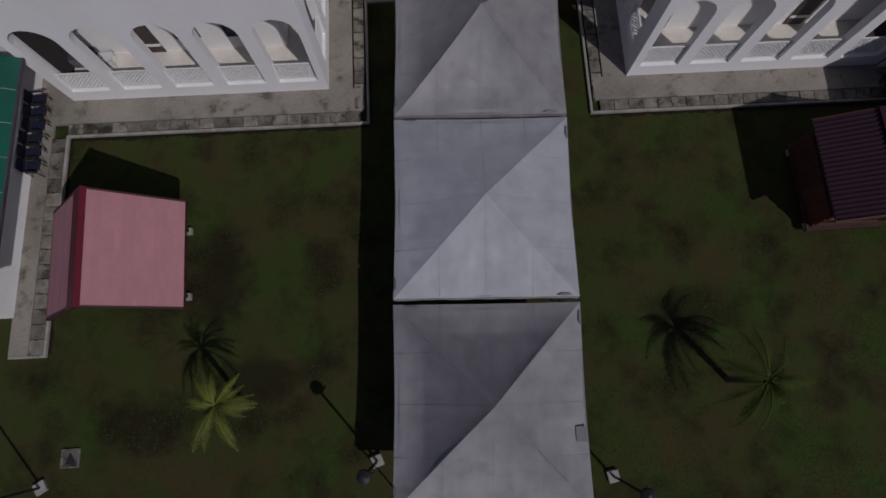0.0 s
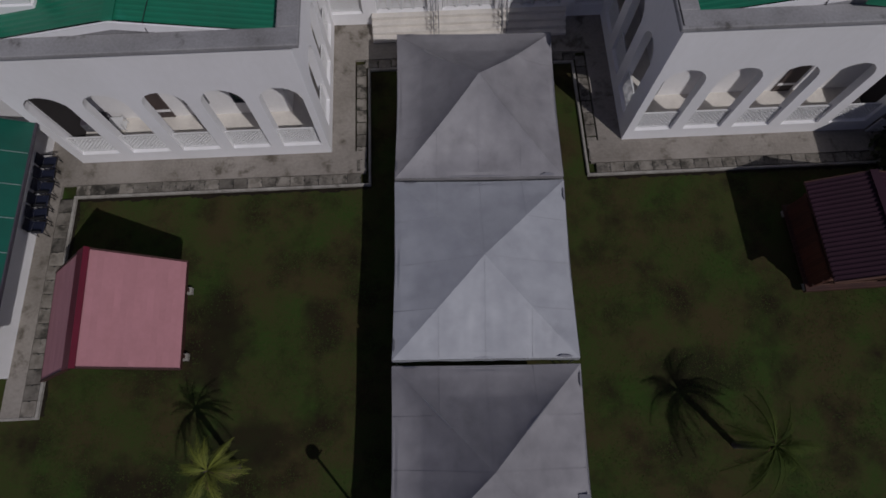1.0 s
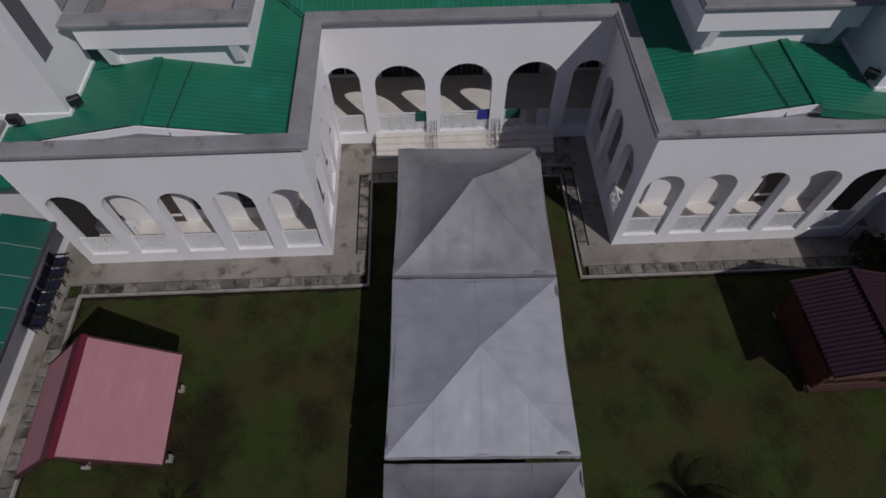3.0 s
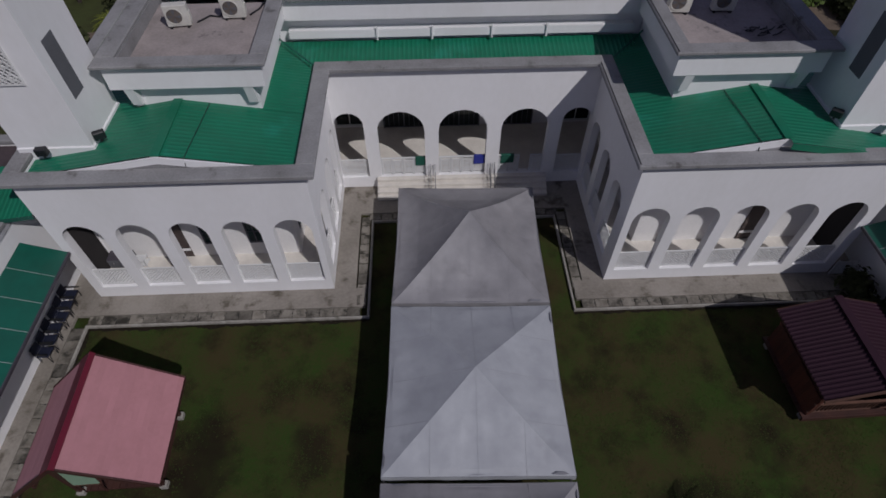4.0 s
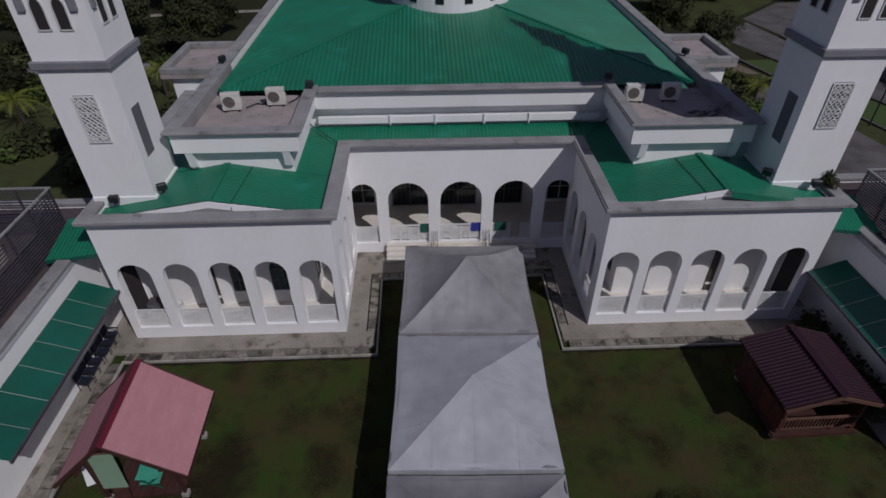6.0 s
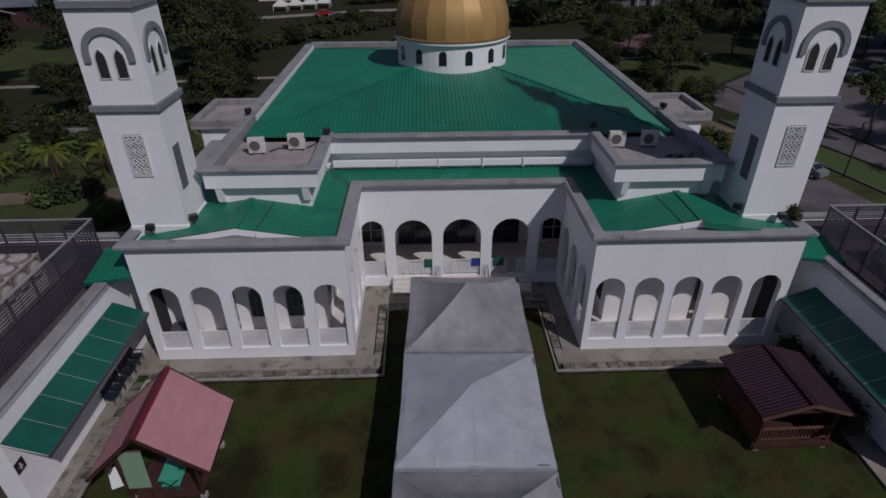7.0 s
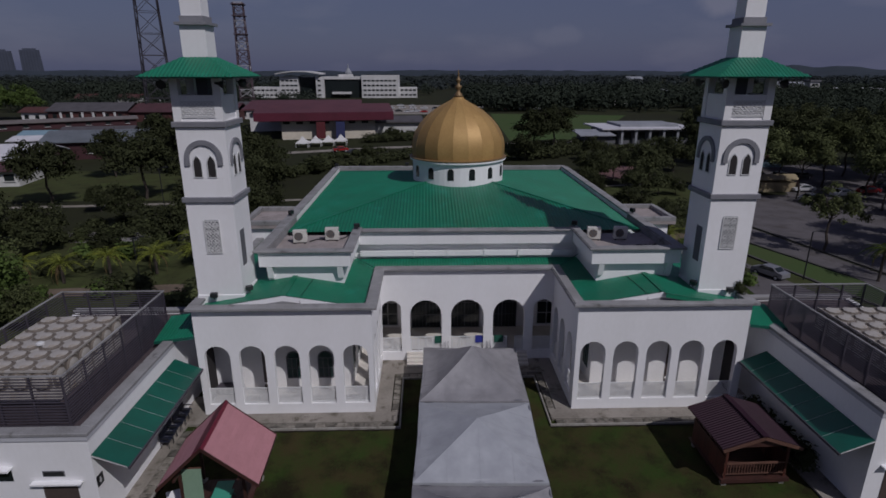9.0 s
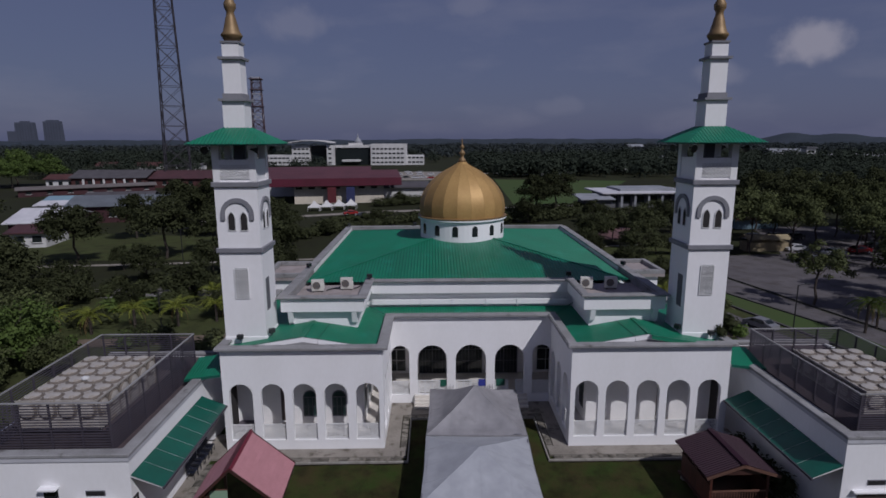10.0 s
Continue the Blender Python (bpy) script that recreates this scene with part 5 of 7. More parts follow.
    for r, z in ((0.60, 0.0), (0.50, 0.0), (0.42, 0.10), (0.2, 0.15)):
        rings.append([bump.verts.new((max(-0.58, min(0.58, r * 1.1 * math.cos(2 * math.pi * i / 12))), max(-0.58, min(0.58, r * 1.1 * math.sin(2 * math.pi * i / 12))), z)) for i in range(12)])
    for p, q in zip(rings, rings[1:]):
        for i in range(12):
            bump.faces.new((p[i], p[(i + 1) % 12], q[(i + 1) % 12], q[i]))
    bump.faces.new(rings[-1])
    for f in bump.faces:
        f.material_index = 0 if f.calc_center_median().length < 0.45 else 1
    panel = finish(bump, "panel")
    panel.materials.append(TANK)
    panel.materials.append(TANK_DK)
    t0, t1, ty0, ty1, tz = 20.6, 24.76, -5.65, 0.59, 6.42
    part("body", boxed(*seg(s, t0, t1), ty0, ty1, top, tz - 0.01), TANK, tank)
    cell = Matrix.Scale(1.04 / 1.2, 4)
    for i in range(4):
        for j in range(6):
            part("panel", panel, TANK, tank).matrix_basis = pose(s * (t0 + 0.52 + 1.04 * i), ty0 + 0.52 + 1.04 * j, tz) @ cell
    for j in range(6):
        part("panel", panel, TANK, tank).matrix_basis = pose(s * (t0 - 0.012), ty0 + 0.52 + 1.04 * j, tz - 0.54) @ pose(0, 0, 0, 0, -s * 90, 0) @ cell
        part("flange", boxed(*seg(s, t0 - 0.05, t0 - 0.012), ty0 + 1.04 * (j + 1) - 0.025, ty0 + 1.04 * (j + 1) + 0.025, top, tz), TANK_DK, tank)
    for i in range(4):
        part("panel", panel, TANK, tank).matrix_basis = pose(s * (t0 + 0.52 + 1.04 * i), ty0 - 0.012, tz - 0.54, 90) @ cell
    part("rim", boxed(*seg(s, t0 - 0.06, t1 + 0.04), ty0 - 0.06, ty0 - 0.014, tz - 0.06, tz + 0.05), TANK, tank, "pale flange along the tank top")
    part("rim", boxed(*seg(s, t0 - 0.06, t0 - 0.014), ty0 - 0.012, ty1 + 0.04, tz - 0.06, tz + 0.05), TANK, tank)
    part("hatch", lathe(bmesh.new(), [(0.2, 0), (0.2, 0.1), (0.1, 0.16)], 12, (s * (t0 + 2.1), ty0 + 2.6, tz + 0.08)), FRAME_W, tank)
    for k in range(3):
        part("foot", boxed(*seg(s, t0 + 0.1, t1 - 0.1), ty0 + 0.2 + 2.5 * k, ty0 + 0.5 + 2.5 * k, top - 0.15, top), COPING, tank)


annex(-1)
annex(1)
for s in (-1, 1):
    lk = thing("link_roof", "small green sheet roof over a side passage", "roof", "side passage roofs")
    up = 0.0 if s < 0 else 0.33
    part("sheet", rib_strip(lambda x: (s * x, -0.02, 5.35 + up - 0.13 * (x - 16.25)), lambda x: (s * x, 2.5, 5.83 + up - 0.13 * (x - 16.25)), 16.25, 18.55, 0.2, 0.02), GREEN, lk)
    part("front_flap", poly(bmesh.new(), [(s * 16.25, -0.03, 5.36 + up), (s * 18.55, -0.03, 5.06 + up), (s * 18.55, -0.05, 4.90 + up), (s * 16.25, -0.05, 5.20 + up)], (0, 0.012, 0)), GREEN_DK, lk)
    for y in (0.6, 2.2):
        part("beam", bar(bmesh.new(), (s * 18.5, y, 4.98 + up + 0.19 * y), (s * 16.3, y, 5.26 + up + 0.19 * y), 0.08), SLAT, lk)
        part("post", boxed(s * 18.3 - 0.05, s * 18.3 + 0.05, y - 0.05, y + 0.05, 4.5, 4.98 + up + 0.19 * y), WHITE, lk)

sign = thing("wall_sign", "small dark notice plate fixed on a white wall", "sign", at=pose(-17.52, -8.35, 2.45, 0, 0, 90))
part("plate", boxed(-0.23, 0.23, -0.02, 0.02, -0.26, 0.26, bevel=0.006), BLACK, sign)
part("mark", boxed(-0.05, 0.05, -0.026, -0.021, -0.14, 0.04), FRAME_W, sign)
part("mark", lathe(bmesh.new(), [(0.045, 0.0), (0.045, 0.006)], 12), FRAME_W, sign).matrix_basis = pose(0, -0.02, 0.10, 90)
part("mark", boxed(-0.12, 0.10, -0.026, -0.021, -0.06, -0.02), FRAME_W, sign)

chair = thing("chair", "dark navy plastic chair under the green awning", "chair", "chairs under the awning", at=pose(-17.27, -0.15, 0.12, 0, 0, 90))
part("seat", boxed(-0.24, 0.24, -0.24, 0.24, 0.42, 0.46, bevel=0.01), CHAIR, chair)
part("backrest", boxed(-0.24, 0.24, 0.22, 0.26, 0.48, 0.92, bevel=0.01), CHAIR, chair)
for x in (-0.22, 0.22):
    for y in (-0.22, 0.22):
        part("leg", bar(bmesh.new(), (x, y, 0), (x, y, 0.42), 0.035, sides=6), BLACK, chair)
    part("armrest", bar(bmesh.new(), (x * 1.15, -0.3, 0.66), (x * 1.15, 0.22, 0.66), 0.05), BLACK, chair)
for k in range(1, 6):
    copy_thing(chair, pose(-17.27 + 0.03 * (k % 3), -0.15 - 0.56 * k, 0.12, 0, 0, 90 + 4 * math.sin(k * 2.1)))

# ---------------------------------------------------------------- roof units and floodlights
ac = thing("condenser_unit", "cream air-conditioner condenser standing on a flat roof", "air conditioner", "rooftop condensers")
part("casing", boxed(-0.45, 0.45, -0.17, 0.17, 0.08, 0.92, bevel=0.02), AC_BODY, ac)
part("fan_ring", lathe(bmesh.new(), [(0.33, 0), (0.33, 0.03), (0.29, 0.03), (0.29, 0.0)], 24, cap=False), AC_BODY, ac).matrix_basis = pose(-0.08, -0.172, 0.50, 90)
part("fan_recess", lathe(bmesh.new(), [(0.29, 0.0), (0.28, 0.004)], 24), AC_FAN, ac, "dark fan opening").matrix_basis = pose(-0.08, -0.172, 0.50, 90)
for k in range(4):
    part("fan_blade", poly(bmesh.new(), [(0.03, 0, 0.02), (0.25, 0.06, 0.01), (0.24, -0.08, 0.02)], (0, 0, 0.004)), SILL, ac).matrix_basis = pose(-0.08, -0.185, 0.50, 90) @ pose(0, 0, 0, 0, 0, 90 * k)
for x in (-0.33, 0.33):
    part("foot", boxed(x - 0.04, x + 0.04, -0.2, 0.2, 0, 0.08), BLACK, ac)
part("side_cover", boxed(0.45, 0.49, -0.1, 0.12, 0.25, 0.6), AC_BODY, ac)
ac.matrix_basis = pose(-11.3, 6.8, 8.86, 0, 0, 6)
for x, y, r in ((-9.25, 7.35, 2), (8.65, 7.0, -4), (10.5, 7.05, -3)):
    copy_thing(ac, pose(x, y, 8.86, 0, 0, r))
pipe = thing("refrigerant_pipes", "black insulated pipes lying on the roof terrace", "pipe")
for pts in ([(-10.7, 7.0, 8.91), (-10.3, 7.5, 8.91), (-9.9, 7.4, 8.91), (-9.8, 8.4, 8.91)], [(-8.7, 7.5, 8.91), (-8.4, 8.0, 8.91), (-8.3, 8.5, 8.91)]):
    bm = bmesh.new()
    for a, b in zip(pts, pts[1:]):
        bar(bm, a, b, 0.07, sides=6)
    part("pipe", bm, BLACK, pipe)
pipe2 = thing("cable_coil", "black cable scraps lying on the roof terrace", "cable")
for k in range(7):
    cx, cy, r = 11.0 + 0.22 * k, 5.35 + 0.25 * math.sin(2.3 * k), 0.16 + 0.05 * (k % 3)
    bm = bmesh.new()
    pts = [(cx + r * (1 + 0.4 * math.sin(k + i)) * math.cos(i * 0.8), cy + 0.6 * r * math.sin(i * 0.8 + 0.3 * k), 8.88 + 0.012 * i) for i in range(9)]
    for p, q in zip(pts, pts[1:]):
        bar(bm, p, q, 0.04, sides=5)
    part("cable", bm, BLACK, pipe2)

flood = thing("floodlight", "black floodlight fixed on the roof edge", "floodlight", "roof floodlights")
part("body", boxed(-0.2, 0.2, -0.12, 0.12, 0.12, 0.42, bevel=0.03), BLACK, flood)
part("bracket", bar(bmesh.new(), (0, 0, 0), (0, 0.02, 0.16), 0.08), BLACK, flood)
part("lens", boxed(-0.17, 0.17, -0.135, -0.122, 0.15, 0.39), GLASS, flood)
flood.matrix_basis = pose(-7.6, 7.85, 9.50, 0, 0, 10)
for x, y, z, r in ((7.6, 8.2, 9.50, -20), (-13.0, 11.8, 9.50, 60), (13.0, 11.8, 9.50, -60), (-15.2, 1.05, 7.2, 5), (-13.3, 1.6, 7.42, 30), (15.3, 1.05, 7.2, -10), (13.35, 1.7, 7.42, -40), (-12.9, 33.9, 9.52, 0), (-5.0, 34.5, 9.52, 180), (5.0, 34.5, 9.52, 180)):
    copy_thing(flood, pose(x, y, z, 0, 0, r))

# cloths on the balustrade
for x, m_, lab in ((-1.95, GREEN_CLOTH, "green cloth hung over the entrance balustrade"), (0.95, BLUE, "blue cloth hung over the entrance balustrade"), (2.3, GREEN_CLOTH, "green cloth hung over the entrance balustrade")):
    c = tagged(part("hung_cloth", poly(poly(bmesh.new(), [(x - 0.33, 6.505, 1.90), (x + 0.33, 6.505, 1.90), (x + 0.31, 6.495, 1.42), (x - 0.34, 6.495, 1.40)], (0, 0.012, 0)), [(x - 0.33, 6.505, 1.902), (x + 0.33, 6.505, 1.902), (x + 0.33, 6.64, 1.902), (x - 0.33, 6.64, 1.902)], (0, 0, -0.012)), m_), lab, "cloth", "cloths on the balustrade")

# ---------------------------------------------------------------- lawn details
drain = thing("inspection_pit", "small square concrete pit with a dark opening", "drain", at=pose(-15.05, -13.6, 0))
part("rim", boxed(-0.32, 0.32, -0.32, -0.26, 0, 0.06), SLABS, drain)
part("rim", boxed(-0.32, 0.32, 0.26, 0.32, 0, 0.06), SLABS, drain)
part("rim", boxed(-0.32, -0.26, -0.26, 0.26, 0, 0.06), SLABS, drain)
part("rim", boxed(0.26, 0.32, -0.26, 0.26, 0, 0.06), SLABS, drain)
part("cover", boxed(-0.26, 0.26, -0.26, 0.26, 0.0, 0.02), SLABS, drain)
part("opening", poly(bmesh.new(), [(-0.2, -0.2, 0.024), (0.22, -0.2, 0.024), (-0.02, 0.2, 0.024)], (0, 0, 0.004)), BLACK, drain)
lamp = thing("lamp_post", "dark slim lamp post on a small concrete base", "lamp post", "lawn lamp posts")
part("base", boxed(-0.2, 0.2, -0.2, 0.2, 0, 0.15, bevel=0.02), KERB, lamp)
part("pole", bar(bmesh.new(), (0, 0, 0.15), (0, 0, 3.3), 0.09, sides=8), BLACK, lamp)
part("arm", bar(bmesh.new(), (0, 0, 3.2), (-0.3, 0, 3.4), 0.05, sides=6), BLACK, lamp)
part("head", lathe(bmesh.new(), [(0.06, 0), (0.22, 0.12), (0.2, 0.26), (0.05, 0.36)], 14, (0, 0, 3.3)), BLACK, lamp)
lamp.matrix_basis = pose(-15.95, -14.5, 0, 0, 0, 30)
copy_thing(lamp, pose(-4.4, -14.2, 0, 0, 0, 200))
copy_thing(lamp, pose(3.7, -15.1, 0, 0, 0, 100))

cab = thing("cabinet", "low dark grey cabinet standing in the arcade", "cabinet", at=pose(-15.25, 1.28, 0.8))
part("body", boxed(-0.5, 0.5, -0.28, 0.28, 0.05, 0.6, bevel=0.015), SLAT, cab)
for x in (-0.25, 0.25):
    d_ = part("door", boxed(x - 0.23, x + 0.23, -0.30, -0.282, 0.1, 0.56), SILL, cab)
    part("handle", boxed(x - 0.02 if x > 0 else x, x if x > 0 else x + 0.02, -0.32, -0.301, 0.32, 0.42), STEEL, d_)
rack = thing("wire_rack", "low white wire rack beside the cabinet", "rack", at=pose(-14.45, 1.2, 0.8))
for z in (0.12, 0.40):
    part("shelf", boxed(-0.28, 0.28, -0.2, 0.2, z, z + 0.03), FRAME_W, rack)
for x in (-0.27, 0.27):
    for y in (-0.19, 0.19):
        part("post", bar(bmesh.new(), (x, y, 0), (x, y, 0.55), 0.03), FRAME_W, rack)

gate = thing("passage_gate", "low white lattice gate beside the mosque corner", "gate", at=pose(16.68, -0.1, 0.12))
part("panel", lattice(0.82, 0.85, 0.15, 0.036, 0.05, 0.06), LATTICE, gate)
for x in (-0.44, 0.44):
    part("post", boxed(x - 0.03, x + 0.03, -0.03, 0.03, 0, 0.95), FRAME_W, gate)


# ---------------------------------------------------------------- plants
def leaf_mesh(name, blobs, count, size, seed, flat=0.88):
    """Many small leaf clumps: bent quads scattered through the outer part of each blob (x, y, z, rx, ry, rz)."""
    rng = np.random.default_rng(seed)
    vol = np.array([b[3] * b[4] * b[5] for b in blobs]) ** (2 / 3)
    pick = rng.choice(len(blobs), count, p=vol / vol.sum())
    b = np.array(blobs)[pick]
    d = rng.normal(size=(count, 3))
    d /= np.linalg.norm(d, axis=1)[:, None]
    d[:, 2] = np.where(d[:, 2] < -0.35, -d[:, 2], d[:, 2])
    r = 0.15 + 1.0 * rng.random(count) ** 0.55
    c = b[:, :3] + d * b[:, 3:] * r[:, None] + rng.normal(size=(count, 3)) * b[:, 3:] * 0.26
    nrm = d * 0.7 + 1.6 * rng.normal(size=(count, 3)) * (1 - flat) + np.array([0, 0, 0.35])
    nrm /= np.linalg.norm(nrm, axis=1)[:, None]
    side = np.cross(nrm, rng.normal(size=(count, 3)))
    side /= np.linalg.norm(side, axis=1)[:, None]
    up = np.cross(nrm, side)
    s = size * (0.55 + 0.9 * rng.random(count))[:, None]
    verts = np.stack([c - side * s * 0.5, c - up * s * 0.75 - nrm * s * 0.15, c + side * s * 0.5, c + up * s * 0.75 - nrm * s * 0.15], 1).reshape(-1, 3)
    me = bpy.data.meshes.new(name)
    me.from_pydata(verts.tolist(), [], np.arange(count * 4).reshape(-1, 4).tolist())
    soft = d * 0.9 + nrm * 0.35 + np.array([0, 0, 0.25])
    me.normals_split_custom_set_from_vertices(np.repeat(soft / np.linalg.norm(soft, axis=1)[:, None], 4, axis=0).tolist())
    return me


def trunk_mesh(h, r, limbs, seed, spread):
    rng = random.Random(seed)
    bm = bmesh.new()

    def limb(a, b, ra, rb, n=4):
        pts = [a.lerp(b, i / n) + Vector((rng.uniform(-1, 1), rng.uniform(-1, 1), 0)) * 0.05 * (b - a).length * (0 < i < n) for i in range(n + 1)]
        prev = None
        for i, p in enumerate(pts):
            rr = ra + (rb - ra) * i / n
            ring = [bm.verts.new(p + Vector((math.cos(k * 1.0472), math.sin(k * 1.0472), 0)) * rr) for k in range(6)]
            if prev:
                for k in range(6):
                    bm.faces.new((prev[k], prev[(k + 1) % 6], ring[(k + 1) % 6], ring[k]))
            prev = ring

    top = Vector((rng.uniform(-0.3, 0.3), rng.uniform(-0.3, 0.3), h * 0.55))
    limb(Vector((0, 0, -0.1)), top, r, r * 0.65)
    for i in range(limbs):
        an = 6.283 * i / limbs + rng.uniform(-0.4, 0.4)
        start = Vector((0, 0, h * rng.uniform(0.32, 0.55))).lerp(top, 0.5)
        limb(start, Vector((math.cos(an) * spread * rng.uniform(0.5, 0.8), math.sin(an) * spread * rng.uniform(0.5, 0.8), h * rng.uniform(0.65, 0.88))), r * 0.5, r * 0.12)
    return finish(bm, "trunk")


def tree_kind(h, w, seed, leaves, size, low=0.40, clumps=46, fat=(0.08, 0.17)):
    """A trunk with limbs and a crown of many small uneven clumps with gaps between them."""
    rng = random.Random(seed)
    blobs = []
    for k in range(clumps):
        an, rr = rng.uniform(0, 6.283), w * 0.5 * math.sqrt(rng.random()) * 0.95
        top = 0.97 - 0.32 * (rr / (w * 0.5)) ** 2
        z = h * rng.uniform(low + 0.06, top)
        k2 = rng.uniform(*fat)
        blobs.append((math.cos(an) * rr, math.sin(an) * rr, z, w * k2, w * k2, w * k2 * 0.8))
    return trunk_mesh(h, 0.022 * h if low < 0.5 else 0.016 * h, 7, seed, w * 0.5), leaf_mesh("crown", blobs, leaves, size, seed, 0.70)


KINDS = [tree_kind(9, 8, 3, 8500, 0.23), tree_kind(7, 6.5, 5, 6800, 0.20), tree_kind(11, 9, 8, 9500, 0.25), tree_kind(5.5, 5.5, 12, 5600, 0.18, 0.25),
         tree_kind(11.5, 10.5, 21, 9500, 0.23, 0.52, 42, (0.07, 0.14)), tree_kind(8, 7, 31, 4600, 0.17, 0.44, 30, (0.05, 0.11))]
for tr, cr in KINDS:
    tr.materials.append(BARK)


CROWNS = {}


def tree(kind, x, y, scale=1.0, turn=0.0, leaf=LEAF, label="dark leafy tree with an uneven crown"):
    t = thing("tree", label, "tree", "trees round the mosque grounds", at=pose(x, y, 0, 0, 0, turn) @ Matrix.Diagonal((scale, scale, scale, 1)))
    tr, cr = KINDS[kind]
    part("trunk", tr, BARK, t)
    if (kind, leaf.name) not in CROWNS:
        CROWNS[kind, leaf.name] = cr.copy()
    part("crown", CROWNS[kind, leaf.name], leaf, t)
    return t


def frond_mesh(length, droop, seed, leaflets=26, width=0.36):
    rng = random.Random(seed)
    bm = bmesh.new()
    pts = []
    n = 10
    for i in range(n + 1):
        s = i / n
        pts.append(Vector((length * (s - 0.18 * droop * s * s), 0, length * (0.55 * s - (0.55 + droop * 0.5) * s * s))))
    for a, b, i in zip(pts, pts[1:], range(n)):
        bar(bm, a, b, 0.05 * (1 - 0.8 * i / n))
    for k in range(leaflets):
        s = 0.16 + 0.84 * k / (leaflets - 1)
        f = s * n
        i = min(n - 1, int(f))
        p = pts[i].lerp(pts[i + 1], f - i)
        d = (pts[i + 1] - pts[i]).normalized()
        l = width * length * 0.55 * math.sin(math.pi * min(1, 0.18 + s * 0.80)) ** 0.7 * rng.uniform(0.85, 1.1)
        for sy in (-1, 1):
            tip = p + Vector((d.x * 0.75, sy * 0.9, d.z * 0.75 - 0.32 - 0.2 * rng.random())).normalized() * l
            w = Vector((d.x, 0, d.z)) * 0.013 * length / 2.4
            bm.faces.new([bm.verts.new(p - w), bm.verts.new(p.lerp(tip, 0.5) - w * 0.9), bm.verts.new(tip), bm.verts.new(p.lerp(tip, 0.5) + w * 0.9), bm.verts.new(p + w)])
    return finish(bm, "frond")


FRONDS = [frond_mesh(2.3, 0.5, 1, 30, 0.36), frond_mesh(2.2, 0.9, 2, 30, 0.36), frond_mesh(2.0, 0.2, 3, 28, 0.34)]
FRONDS_DK = [frond_mesh(2.3, 0.8, 11, 34, 0.42), frond_mesh(2.2, 1.2, 12, 34, 0.42), frond_mesh(2.0, 0.5, 13, 34, 0.42)]
FRONDS_DRY = [frond_mesh(2.0, 1.3, 4)]


def palm(x, y, h, scale, seed, count=15, label="young palm with arching yellow-green fronds", dry=2, leaf=FROND, wild=12, upright=0.0):
    rng = random.Random(seed)
    p = thing("palm", label, "palm", "palms on the lawns", at=pose(x, y, 0))
    bm = bmesh.new()
    for i in range(6):
        lathe(bm, [(0.15 * scale, h * i / 6), (0.12 * scale, h * (i + 0.85) / 6), (0.14 * scale, h * (i + 1) / 6)], 9)
    part("trunk", bm, BARK, p)
    for k in range(count):
        an = 137.5 * k + rng.uniform(-wild, wild)
        lift = -62 + 78 * k / count + rng.uniform(-8, 8)
        f = part("frond", (FRONDS if leaf is FROND else FRONDS_DK)[k % 3], leaf, p)
        f.matrix_basis = pose(0, 0, h - 0.05, 0, lift * 0.65 + 12 - upright, an) @ Matrix.Scale(scale * rng.uniform(1.0 - wild / 80, 1.1), 4)
    for k in range(dry):
        f = part("frond", FRONDS_DRY[0], FROND_DRY, p, "dry brown frond")
        f.matrix_basis = pose(0, 0, h - 0.15, 0, 25, rng.uniform(0, 360)) @ Matrix.Scale(scale, 4)


palm(-9.05, -12.0, 2.75, 0.72, 4, 26, dry=2, wild=38)
palm(8.2, -12.1, 2.6, 0.86, 9, 25, "palm with drooping dark green fronds on the lawn", 2, FROND_DK, 32)
for x, y, h, sc, sd in ((-38.5, 23, 2.2, 1.6, 21), (-35, 25, 2.4, 1.7, 22), (-30.6, 25.5, 2.4, 1.7, 23), (-27.0, 27, 2.2, 1.6, 24), (-43, 24, 2.0, 1.5, 25), (-25.5, 31, 2.4, 1.6, 26), (-29.5, 33, 2.2, 1.5, 27), (-22.5, 22, 1.2, 1.1, 31), (41.9, 21.2, 3.0, 0.95, 28), (44.2, 22.6, 2.6, 0.85, 33), (27.5, 27, 1.6, 1.4, 29), (25.5, 33, 1.8, 1.5, 30)):
    if x > 35:
        palm(x, y, h * 1.1, sc * 1.1, sd, 20, "dark palm beside the road", 3, FROND_DK)
    else:
        palm(x, y, h * 0.92, sc * 0.66, sd, 22, "palm with arching fronds beyond the wall", wild=20, upright=14)

# kind, x, y, scale, turn
WEST_GARDEN = [(3, -47, 33, 0.8, 10), (3, -52, 24, 0.95, 200), (3, -50, 38, 0.9, 30), (1, -43, 44, 0.8, 80), (2, -48.4, 61.4, 1.02, 140), (2, -61.2, 57.5, 0.95, 190), (3, -54, 37, 0.75, 64), (3, -36, 50, 1.0, 71), (2, -74, 50, 1.2, 75), (3, -26, 50, 0.9, 20)]
WEST_WOOD = [(0, -64, 82, 1.0, 20), (1, -43, 68, 1.1, 300), (0, 36.0, 68, 0.85, 20), (1, 33.0, 76, 0.95, 70), (5, 46.2, 66.7, 1.15, 10), (3, 29.5, 82, 0.9, 10), (3, 42.5, 82, 1.0, 200), (1, 48, 84, 1.0, 120), (3, 39, 62, 0.55, 40), (3, 25, 66, 0.8, 70), (2, -38, 72, 1.1, 250), (0, -33, 62, 1.0, 33), (1, -92, 66, 1.3, 130), (2, -48, 84, 1.2, 5), (1, -56, 90, 1.1, 45), (0, -62, 100, 1.2, 65), (3, -3, 128, 0.9, 145)]
